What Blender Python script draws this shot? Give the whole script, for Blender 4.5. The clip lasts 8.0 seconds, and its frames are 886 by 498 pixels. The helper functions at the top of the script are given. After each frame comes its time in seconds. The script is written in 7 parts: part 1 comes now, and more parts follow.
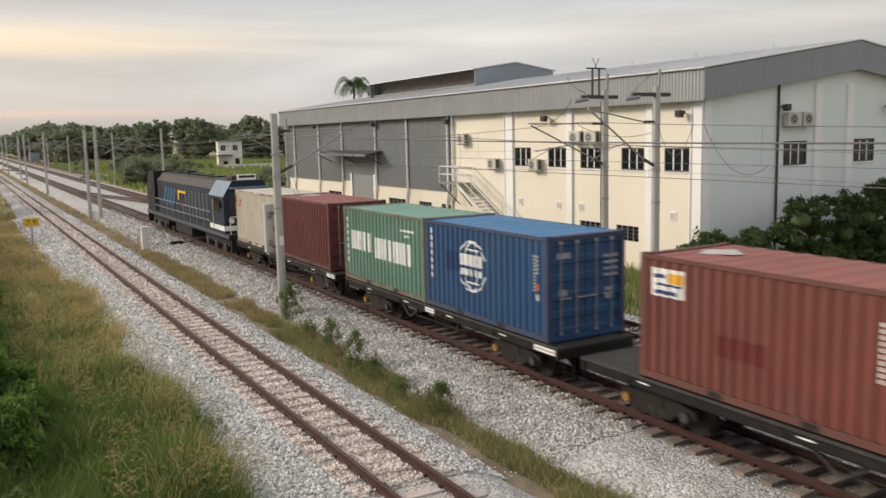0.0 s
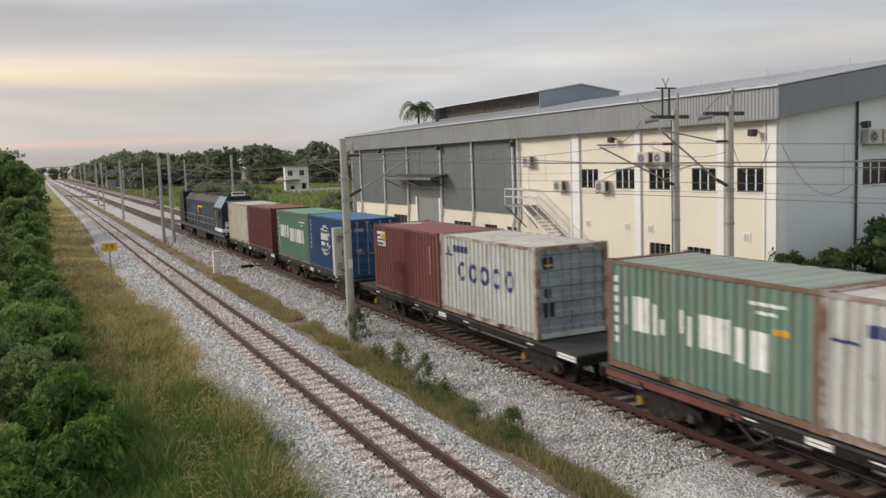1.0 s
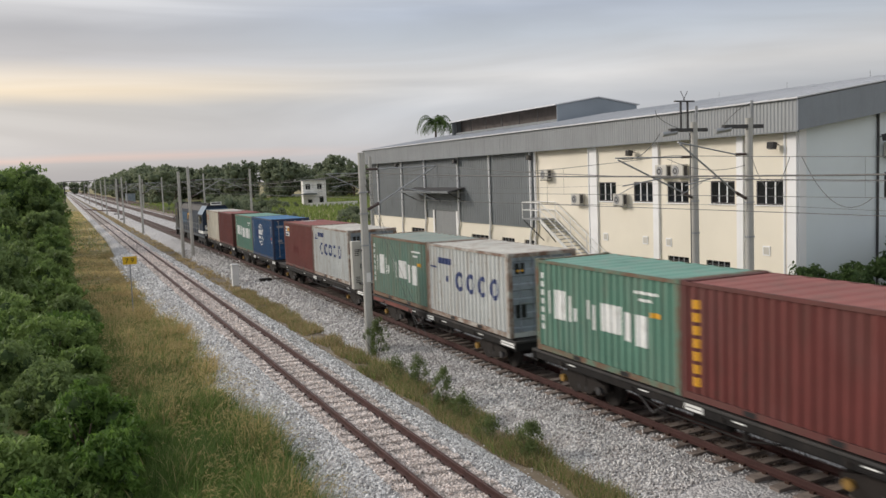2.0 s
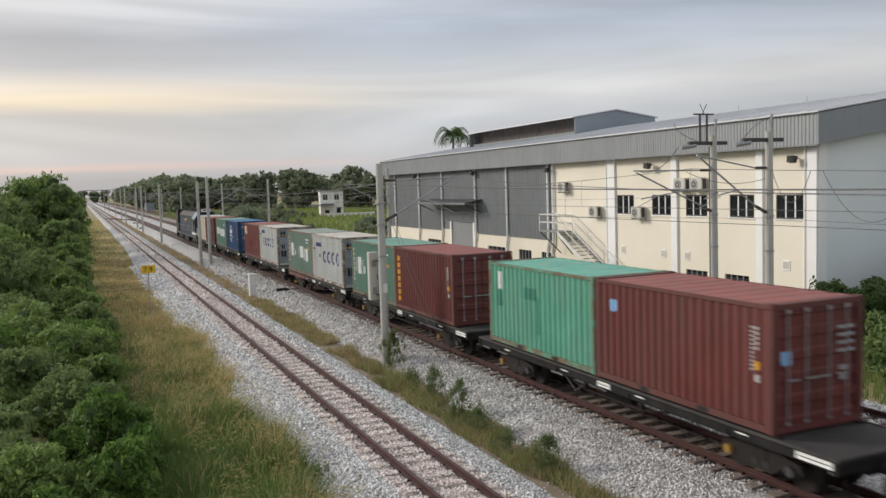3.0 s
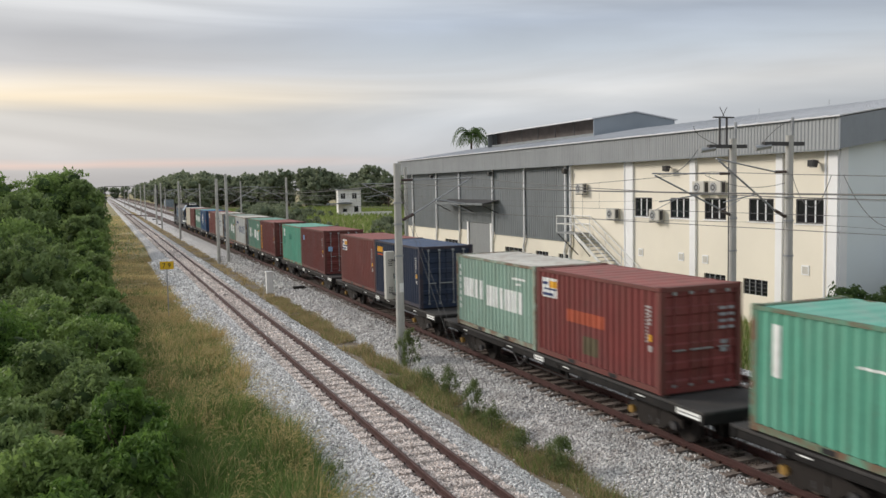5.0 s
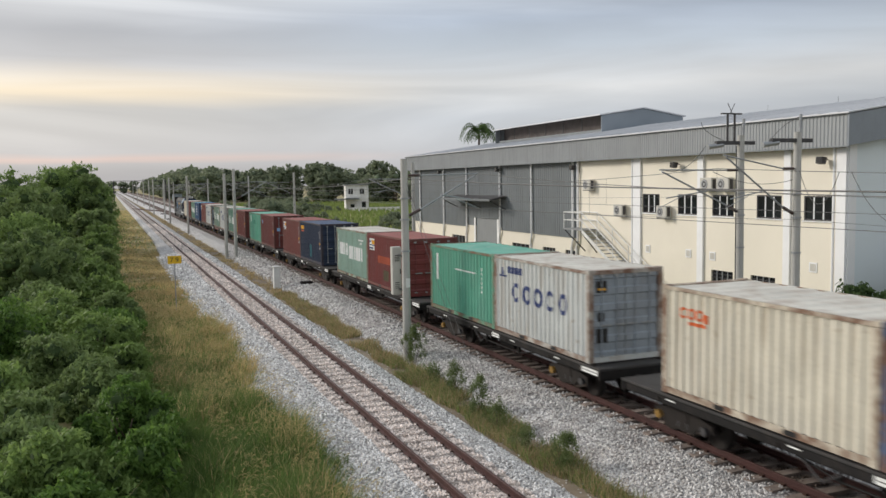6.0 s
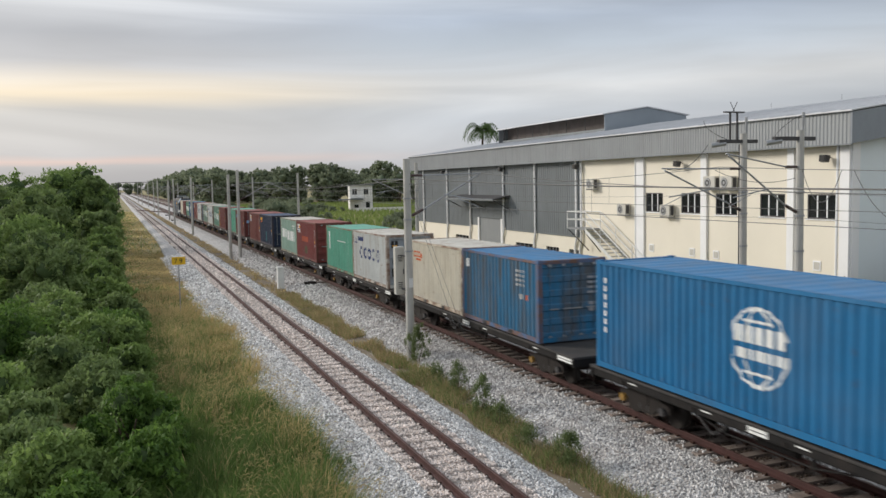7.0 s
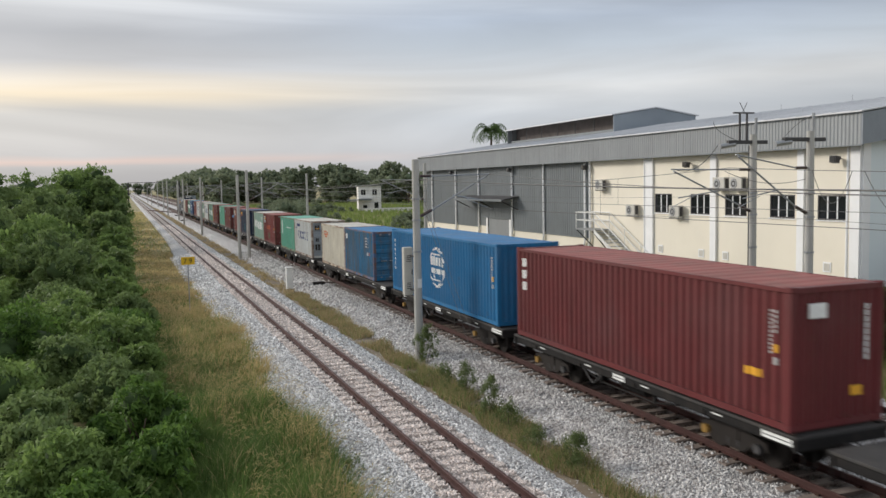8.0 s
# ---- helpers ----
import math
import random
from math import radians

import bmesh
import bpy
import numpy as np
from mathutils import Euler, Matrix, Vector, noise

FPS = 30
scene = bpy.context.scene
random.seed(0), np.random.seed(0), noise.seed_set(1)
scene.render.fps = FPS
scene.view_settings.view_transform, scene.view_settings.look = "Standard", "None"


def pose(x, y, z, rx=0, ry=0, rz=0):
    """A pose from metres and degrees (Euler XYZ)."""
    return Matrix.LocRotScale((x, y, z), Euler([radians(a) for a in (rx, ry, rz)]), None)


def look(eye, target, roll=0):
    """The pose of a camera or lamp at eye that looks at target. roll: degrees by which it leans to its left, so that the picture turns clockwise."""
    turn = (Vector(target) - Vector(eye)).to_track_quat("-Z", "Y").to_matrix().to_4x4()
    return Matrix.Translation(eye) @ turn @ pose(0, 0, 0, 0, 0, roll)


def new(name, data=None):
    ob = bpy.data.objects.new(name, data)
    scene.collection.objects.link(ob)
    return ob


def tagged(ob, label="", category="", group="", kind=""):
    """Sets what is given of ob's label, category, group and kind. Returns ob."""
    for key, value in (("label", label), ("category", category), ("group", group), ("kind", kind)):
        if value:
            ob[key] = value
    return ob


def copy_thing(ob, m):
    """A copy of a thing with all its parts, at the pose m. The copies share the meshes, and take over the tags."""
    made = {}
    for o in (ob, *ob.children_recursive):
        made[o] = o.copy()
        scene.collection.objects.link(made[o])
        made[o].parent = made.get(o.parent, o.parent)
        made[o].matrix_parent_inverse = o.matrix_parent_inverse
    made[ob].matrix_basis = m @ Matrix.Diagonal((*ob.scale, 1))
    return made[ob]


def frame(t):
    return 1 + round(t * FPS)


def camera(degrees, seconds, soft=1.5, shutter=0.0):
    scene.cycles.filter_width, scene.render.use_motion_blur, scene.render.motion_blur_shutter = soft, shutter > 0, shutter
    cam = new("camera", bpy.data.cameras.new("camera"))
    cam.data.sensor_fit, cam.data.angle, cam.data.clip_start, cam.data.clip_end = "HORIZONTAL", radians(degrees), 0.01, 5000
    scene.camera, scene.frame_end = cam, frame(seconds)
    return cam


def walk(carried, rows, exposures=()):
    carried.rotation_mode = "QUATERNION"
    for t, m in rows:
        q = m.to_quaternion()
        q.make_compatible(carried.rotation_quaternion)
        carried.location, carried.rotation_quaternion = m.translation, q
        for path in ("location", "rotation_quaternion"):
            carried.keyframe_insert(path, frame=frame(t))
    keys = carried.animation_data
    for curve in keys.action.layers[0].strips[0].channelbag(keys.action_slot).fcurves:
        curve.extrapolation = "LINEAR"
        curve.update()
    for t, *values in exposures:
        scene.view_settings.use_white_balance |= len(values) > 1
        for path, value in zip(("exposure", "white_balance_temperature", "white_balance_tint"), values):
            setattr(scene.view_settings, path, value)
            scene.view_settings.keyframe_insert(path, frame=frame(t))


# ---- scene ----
cam = camera(55.71, 8.0, soft=1.5, shutter=0.27)
PATH = [
    (0.0, pose(0.111, -0.094, 6.194, 82.222, 1.323, -29.988)),
    (0.5, pose(0.043, 0.006, 6.200, 83.292, 1.694, -27.180)),
    (1.0, pose(0.011, 0.086, 6.192, 83.908, 2.054, -25.729)),
    (1.5, pose(-0.021, 0.073, 6.201, 84.351, 2.253, -25.151)),
    (3.0, pose(-0.053, 0.116, 6.207, 85.672, 1.798, -23.438)),
    (3.5, pose(-0.074, 0.096, 6.209, 85.795, 1.740, -23.090)),
    (4.0, pose(-0.084, 0.094, 6.206, 85.828, 1.596, -22.839)),
    (4.5, pose(-0.069, 0.105, 6.208, 85.810, 1.376, -22.539)),
    (6.0, pose(-0.031, 0.060, 6.201, 85.433, 0.901, -21.705)),
    (6.5, pose(-0.014, 0.040, 6.190, 85.380, 1.095, -21.495)),
    (7.0, pose(0.011, 0.012, 6.197, 85.437, 1.168, -21.425)),
    (7.5, pose(0.008, -0.004, 6.204, 85.509, 1.190, -21.299)),
    (8.0, pose(0.000, 0.000, 6.200, 85.484, 1.108, -20.842)),
]
EXPOSURES = [(0.0, 0.24, 7200, 11), (0.5, 0.18, 6900, 11), (1.0, 0.07, 6800, 11), (1.5, 0.05, 6700, 11), (3.0, 0.12, 6600, 10), (8.0, 0.14, 6450, 9)]
walk(cam, PATH, EXPOSURES)

# ---- sky, sun ----
SUN_AZ, SUN_EL = -46.0, 25.0          # degrees from the track's direction to its left, and up
world = bpy.data.worlds.new("sky")
scene.world = world
world.use_nodes = True


def world_nodes():
    nt = world.node_tree
    n, l = nt.nodes, nt.links
    n.clear()
    out = n.new("ShaderNodeOutputWorld")
    bg = n.new("ShaderNodeBackground")
    sky = n.new("ShaderNodeTexSky")
    sky.sky_type = "NISHITA"
    sky.sun_disc = False
    sky.sun_elevation = radians(SUN_EL)
    sky.sun_rotation = radians(SUN_AZ)
    sky.dust_density = 3.0
    co = n.new("ShaderNodeTexCoord")
    sep = n.new("ShaderNodeSeparateXYZ")
    l.new(co.outputs["Generated"], sep.inputs[0])

    def math_node(op, a, b=None, c=None):
        m = n.new("ShaderNodeMath")
        m.operation = op
        for i, v in enumerate((a, b, c)):
            if v is None:
                continue
            if isinstance(v, (int, float)):
                m.inputs[i].default_value = v
            else:
                l.new(v, m.inputs[i])
        return m.outputs[0]

    up = math_node("MAXIMUM", sep.outputs["Z"], 0.0)
    # long flat cloud streaks
    comb = n.new("ShaderNodeCombineXYZ")
    l.new(math_node("MULTIPLY", sep.outputs["X"], 1.7), comb.inputs[0])
    l.new(math_node("MULTIPLY", sep.outputs["Y"], 1.7), comb.inputs[1])
    l.new(math_node("MULTIPLY", up, 15.0), comb.inputs[2])
    noi = n.new("ShaderNodeTexNoise")
    noi.inputs["Scale"].default_value = 1.0
    noi.inputs["Detail"].default_value = 5.0
    noi.inputs["Roughness"].default_value = 0.46
    noi.inputs["Distortion"].default_value = 0.9
    l.new(comb.outputs[0], noi.inputs["Vector"])
    # colour by height, the bands bent by the streaks
    bent = math_node("ADD", up, math_node("MULTIPLY", math_node("SUBTRACT", noi.outputs["Fac"], 0.5), 0.036))
    el = n.new("ShaderNodeValToRGB")
    ramp = el.color_ramp
    ramp.elements[0].position = 0.0
    ramp.elements[0].color = (0.42, 0.41, 0.42, 1)
    ramp.elements[1].position = 1.0
    ramp.elements[1].color = (0.60, 0.62, 0.66, 1)
    for p, c in ((0.027, (0.44, 0.43, 0.435, 1)), (0.034, (0.60, 0.47, 0.43, 1)), (0.042, (0.46, 0.45, 0.455, 1)), (0.085, (0.51, 0.495, 0.485, 1)), (0.104, (0.78, 0.66, 0.50, 1)), (0.118, (0.74, 0.66, 0.56, 1)), (0.135, (0.52, 0.51, 0.52, 1)), (0.165, (0.42, 0.42, 0.44, 1)), (0.20, (0.54, 0.54, 0.55, 1)), (0.23, (0.66, 0.655, 0.65, 1)), (0.4, (0.68, 0.68, 0.69, 1))):
        e = ramp.elements.new(p)
        e.color = c
    l.new(bent, el.inputs[0])
    cool = n.new("ShaderNodeValToRGB")
    ramp = cool.color_ramp
    ramp.elements[0].position = 0.0
    ramp.elements[0].color = (0.47, 0.47, 0.49, 1)
    ramp.elements[1].position = 1.0
    ramp.elements[1].color = (0.52, 0.56, 0.62, 1)
    for p, c in ((0.08, (0.47, 0.49, 0.525, 1)), (0.115, (0.57, 0.57, 0.575, 1)), (0.155, (0.485, 0.53, 0.59, 1)), (0.185, (0.425, 0.475, 0.56, 1)), (0.22, (0.53, 0.565, 0.62, 1)), (0.3, (0.64, 0.65, 0.67, 1))):
        e = ramp.elements.new(p)
        e.color = c
    l.new(bent, cool.inputs[0])
    # the west, left of the line, is the warm side; behind the viewer the sky is duller
    az = radians(-14)
    dot = n.new("ShaderNodeVectorMath")
    dot.operation = "DOT_PRODUCT"
    l.new(co.outputs["Generated"], dot.inputs[0])
    dot.inputs[1].default_value = (math.sin(az), math.cos(az), 0.0)
    side = n.new("ShaderNodeMapRange")
    side.interpolation_type = "SMOOTHSTEP"
    side.inputs["From Min"].default_value = 0.78
    side.inputs["From Max"].default_value = 0.99
    l.new(dot.outputs["Value"], side.inputs["Value"])
    mix = n.new("ShaderNodeMix")
    mix.data_type = "RGBA"
    l.new(side.outputs[0], mix.inputs["Factor"])
    l.new(cool.outputs[0], mix.inputs["A"])
    l.new(el.outputs[0], mix.inputs["B"])
    dull = n.new("ShaderNodeMapRange")
    dull.interpolation_type = "SMOOTHSTEP"
    dull.inputs["From Min"].default_value = -0.5
    dull.inputs["From Max"].default_value = 0.6
    dull.inputs["To Min"].default_value = 0.92
    dull.inputs["To Max"].default_value = 1.0
    west = n.new("ShaderNodeVectorMath")
    west.operation = "DOT_PRODUCT"
    l.new(co.outputs["Generated"], west.inputs[0])
    west.inputs[1].default_value = (-0.75, 0.66, 0.0)
    l.new(west.outputs["Value"], dull.inputs["Value"])
    grain = math_node("ADD", math_node("MULTIPLY", noi.outputs["Fac"], 0.95), 0.52)
    warm = n.new("ShaderNodeVectorMath")
    warm.operation = "SCALE"
    l.new(mix.outputs["Result"], warm.inputs[0])
    l.new(math_node("MULTIPLY", dull.outputs[0], grain), warm.inputs["Scale"])
    both = n.new("ShaderNodeMix")
    both.data_type = "RGBA"
    both.inputs["Factor"].default_value = 0.9
    dim = n.new("ShaderNodeVectorMath")
    dim.operation = "SCALE"
    dim.inputs["Scale"].default_value = 0.09
    l.new(sky.outputs[0], dim.inputs[0])
    l.new(dim.outputs[0], both.inputs["A"])
    l.new(warm.outputs[0], both.inputs["B"])
    l.new(both.outputs["Result"], bg.inputs["Color"])
    bg.inputs["Strength"].default_value = 1.14
    l.new(bg.outputs[0], out.inputs["Surface"])


world_nodes()
sun = new("sun", bpy.data.lights.new("sun", "SUN"))
sun.data.energy = 2.2
sun.data.angle = radians(14)
sun.data.color = (1.0, 0.93, 0.85)
_a, _e = radians(SUN_AZ), radians(SUN_EL)
sun.matrix_world = look((0, 0, 0), (-math.sin(_a) * math.cos(_e), -math.cos(_a) * math.cos(_e), -math.sin(_e)))


# ---- materials ----
def mat(name, col, rough=0.7, metal=0.0, var=0.25, scale=1.5, grain=30.0, bump=0.1, dirt=None, dirt_amt=0.0, streak=False, rand=0.0, island=0.0, coords="Object", spec=0.4, lo=0.5, hi=0.72):
    """Principled with colour that varies at two scales, dirt patches or run-down streaks, fine relief."""
    m = bpy.data.materials.new(name)
    m.use_nodes = True
    nt = m.node_tree
    n, l = nt.nodes, nt.links
    p = n["Principled BSDF"]
    co = n.new("ShaderNodeTexCoord")
    big = n.new("ShaderNodeTexNoise")
    big.inputs["Scale"].default_value = scale
    big.inputs["Detail"].default_value = 4
    fine = n.new("ShaderNodeTexNoise")
    fine.inputs["Scale"].default_value = grain
    fine.inputs["Detail"].default_value = 3
    for t in (big, fine):
        l.new(co.outputs[coords], t.inputs["Vector"])
    add = n.new("ShaderNodeMath")
    add.operation = "MULTIPLY_ADD"
    l.new(fine.outputs["Fac"], add.inputs[0])
    add.inputs[1].default_value = 0.5
    l.new(big.outputs["Fac"], add.inputs[2])
    ramp = n.new("ShaderNodeMapRange")
    ramp.inputs["From Min"].default_value = 0.45
    ramp.inputs["From Max"].default_value = 1.05
    ramp.inputs["To Min"].default_value = 1 - var
    ramp.inputs["To Max"].default_value = 1 + var
    l.new(add.outputs[0], ramp.inputs["Value"])
    mul = n.new("ShaderNodeVectorMath")
    mul.operation = "SCALE"
    mul.inputs[0].default_value = col[:3]
    fac = ramp.outputs[0]
    for amount, node, sock in ((rand, "ShaderNodeObjectInfo", "Random"), (island, "ShaderNodeNewGeometry", "Random Per Island")):
        if amount:
            src = n.new(node)
            r = n.new("ShaderNodeMapRange")
            r.inputs["To Min"].default_value = 1 - amount
            r.inputs["To Max"].default_value = 1 + amount
            l.new(src.outputs[sock], r.inputs["Value"])
            k = n.new("ShaderNodeMath")
            k.operation = "MULTIPLY"
            l.new(fac, k.inputs[0])
            l.new(r.outputs[0], k.inputs[1])
            fac = k.outputs[0]
    l.new(fac, mul.inputs["Scale"])
    colour = mul.outputs[0]
    if dirt:
        mp = n.new("ShaderNodeMapping")
        mp.inputs["Scale"].default_value = (1, 4.0, 0.28) if streak else (1, 1, 1)
        l.new(co.outputs[coords], mp.inputs["Vector"])
        dn = n.new("ShaderNodeTexNoise")
        dn.inputs["Scale"].default_value = 1.3 if streak else scale * 1.7
        dn.inputs["Detail"].default_value = 6
        dn.inputs["Roughness"].default_value = 0.65
        l.new(mp.outputs[0], dn.inputs["Vector"])
        dr = n.new("ShaderNodeMapRange")
        dr.inputs["From Min"].default_value = lo
        dr.inputs["From Max"].default_value = hi
        dr.inputs["To Max"].default_value = dirt_amt
        l.new(dn.outputs["Fac"], dr.inputs["Value"])
        mx = n.new("ShaderNodeMix")
        mx.data_type = "RGBA"
        l.new(dr.outputs[0], mx.inputs["Factor"])
        l.new(colour, mx.inputs["A"])
        mx.inputs["B"].default_value = (*dirt, 1)
        colour = mx.outputs["Result"]
    l.new(colour, p.inputs["Base Color"])
    p.inputs["Roughness"].default_value = rough
    p.inputs["Metallic"].default_value = metal
    p.inputs["Specular IOR Level"].default_value = spec
    if bump:
        b = n.new("ShaderNodeBump")
        b.inputs["Strength"].default_value = bump
        b.inputs["Distance"].default_value = 0.02
        l.new(fine.outputs["Fac"], b.inputs["Height"])
        l.new(b.outputs[0], p.inputs["Normal"])
    return m


RUST = (0.13, 0.055, 0.03)
GRIME = (0.10, 0.085, 0.07)


def paint(name, col, wear=0.5, dirt=RUST, lo=0.52, hi=0.75, rough=0.55):
    """Container paint: run-down stains, fine vertical streaks, scuffs and chalky fading that differ panel by panel."""
    m = mat(name, col, rough, 0.0, 0.16, 0.9, 14.0, 0.04, dirt, wear, True, lo=lo, hi=hi)
    n, l = m.node_tree.nodes, m.node_tree.links
    p = n["Principled BSDF"]
    colour = p.inputs["Base Color"].links[0].from_socket
    co = n.new("ShaderNodeTexCoord")
    info = n.new("ShaderNodeObjectInfo")
    off = n.new("ShaderNodeMath")
    off.operation = "MULTIPLY"
    off.inputs[1].default_value = 60.0
    l.new(info.outputs["Random"], off.inputs[0])
    at = n.new("ShaderNodeVectorMath")
    at.operation = "ADD"
    l.new(co.outputs["Object"], at.inputs[0])
    l.new(off.outputs[0], at.inputs[1])
    for stretch, scale, detail, a, b, amount, tone in (
            ((6.0, 9.0, 0.35), 1.0, 4, 0.50, 0.80, 0.24 if sum(col) > 1.2 else 0.42, tuple(c * 0.45 for c in col)),
            ((1.0, 1.0, 0.8), 0.55, 5, 0.48, 0.72, 0.30, tuple(0.55 * c + 0.45 * 0.30 * (sum(col) + 0.25) for c in col)),
            ((1.0, 1.3, 1.0), 3.6, 6, 0.64, 0.70, 0.45, dirt)):
        mp = n.new("ShaderNodeMapping")
        mp.inputs["Scale"].default_value = stretch
        l.new(at.outputs[0], mp.inputs["Vector"])
        t = n.new("ShaderNodeTexNoise")
        t.inputs["Scale"].default_value = scale
        t.inputs["Detail"].default_value = detail
        l.new(mp.outputs[0], t.inputs["Vector"])
        r = n.new("ShaderNodeMapRange")
        r.inputs["From Min"].default_value = a
        r.inputs["From Max"].default_value = b
        r.inputs["To Max"].default_value = amount
        l.new(t.outputs["Fac"], r.inputs["Value"])
        mx = n.new("ShaderNodeMix")
        mx.data_type = "RGBA"
        l.new(r.outputs[0], mx.inputs["Factor"])
        l.new(colour, mx.inputs["A"])
        mx.inputs["B"].default_value = (*tone, 1)
        colour = mx.outputs["Result"]
    l.new(colour, p.inputs["Base Color"])
    return m


M_RAIL = mat("rail_rust", (0.058, 0.024, 0.021), 0.6, 0.2, 0.3, 3, 40, 0.2)
M_RAILTOP = mat("rail_head", (0.078, 0.036, 0.031), 0.55, 0.2, 0.3, 3, 40, 0.1)
M_SLEEPER = mat("concrete_sleeper", (0.52, 0.47, 0.43), 0.9, 0, 0.25, 2, 50, 0.3, (0.30, 0.21, 0.165), 0.6, rand=0.15)
# rust-brown sleepers, base colour also lowered for the shade beneath the wagons
M_SLEEPER_DARK = mat("rusty_shaded_sleeper", (0.22, 0.18, 0.155), 0.9, 0, 0.3, 2, 50, 0.3, (0.10, 0.07, 0.055), 0.6, rand=0.2)
M_CLIP = mat("clip_steel", (0.06, 0.03, 0.022), 0.7, 0.3, 0.2, 3, 30, 0.1)
M_STONE = mat("granite_stone", (0.66, 0.655, 0.65), 0.92, 0, 0.12, 2, 60, 0.2, (0.27, 0.22, 0.19), 0.32, island=0.55, coords="Object", lo=0.45, hi=0.8)
M_STONE_DULL = mat("sooty_granite_stone", (0.57, 0.555, 0.54), 0.92, 0, 0.12, 1.2, 60, 0.2, (0.22, 0.17, 0.14), 0.5, island=0.55, lo=0.45, hi=0.75)
M_STONE_RUST = mat("rust_stained_stone", (0.74, 0.66, 0.615), 0.92, 0, 0.15, 2, 60, 0.2, (0.30, 0.22, 0.175), 0.4, island=0.38)
# oily track stones, with the shade under the wagons put into their colour
M_STONE_OIL_SHADE = mat("oil_and_shade_stone", (0.13, 0.10, 0.082), 0.9, 0, 0.2, 2, 60, 0.2, island=0.4)
M_CONC = mat("mast_concrete", (0.44, 0.43, 0.40), 0.85, 0, 0.18, 1.2, 35, 0.15, (0.18, 0.17, 0.15), 0.5, True)
M_GALV = mat("galvanised_steel", (0.33, 0.34, 0.35), 0.5, 0.6, 0.15, 3, 30, 0.05)
M_DARKSTEEL = mat("dark_steel", (0.07, 0.068, 0.07), 0.6, 0.4, 0.25, 3, 30, 0.05)
M_WIRE = mat("copper_wire", (0.11, 0.11, 0.108), 0.5, 0.4, 0.1, 3, 10, 0)
M_INSUL = mat("insulator_brown", (0.06, 0.035, 0.03), 0.3, 0, 0.1, 3, 10, 0)
M_WHITE = mat("white_paint", (0.74, 0.74, 0.72), 0.6, 0, 0.1, 2, 20, 0.05, (0.3, 0.28, 0.25), 0.4, True)
M_CABINET = mat("cabinet_beige", (0.47, 0.46, 0.42), 0.6, 0, 0.1, 2, 20, 0.05, (0.3, 0.28, 0.24), 0.4, True)
M_YELLOW = mat("yellow_sign", (0.72, 0.45, 0.02), 0.5, 0, 0.08, 2, 20, 0.03)
M_BLACK = mat("black_paint", (0.015, 0.015, 0.016), 0.5, 0, 0.1, 2, 20, 0.03)
M_CREAM = mat("cream_render", (0.80, 0.745, 0.63), 0.85, 0, 0.05, 0.35, 25, 0.05, (0.62, 0.55, 0.45), 0.09)
M_PALE = mat("pale_render", (0.73, 0.79, 0.81), 0.85, 0, 0.05, 0.35, 25, 0.05, (0.62, 0.64, 0.63), 0.12)
M_PILASTER = mat("white_pilaster", (0.84, 0.84, 0.84), 0.75, 0, 0.05, 0.8, 25, 0.04, (0.6, 0.58, 0.55), 0.15)
M_CLAD = mat("grey_cladding", (0.185, 0.203, 0.212), 0.5, 0.1, 0.10, 0.5, 20, 0.03, (0.11, 0.11, 0.11), 0.4, True)
M_FASCIA = mat("fascia_metal", (0.285, 0.30, 0.31), 0.5, 0.1, 0.10, 0.5, 20, 0.03, (0.17, 0.17, 0.165), 0.45, True)
M_ROOF = mat("roof_metal", (0.60, 0.61, 0.63), 0.45, 0.1, 0.08, 0.3, 20, 0.03, (0.33, 0.33, 0.33), 0.3)
M_GLASS = mat("dark_glass", (0.012, 0.014, 0.016), 0.12, 0, 0.1, 1, 10, 0, spec=0.5)
M_ACWHITE = mat("ac_casing", (0.55, 0.53, 0.48), 0.6, 0, 0.1, 2, 20, 0.03, (0.3, 0.27, 0.22), 0.4, True)
M_GROUND = mat("soil_grass", (0.22, 0.205, 0.095), 0.95, 0, 0.35, 0.25, 6, 0.4, (0.37, 0.295, 0.165), 0.75, lo=0.42, hi=0.6)


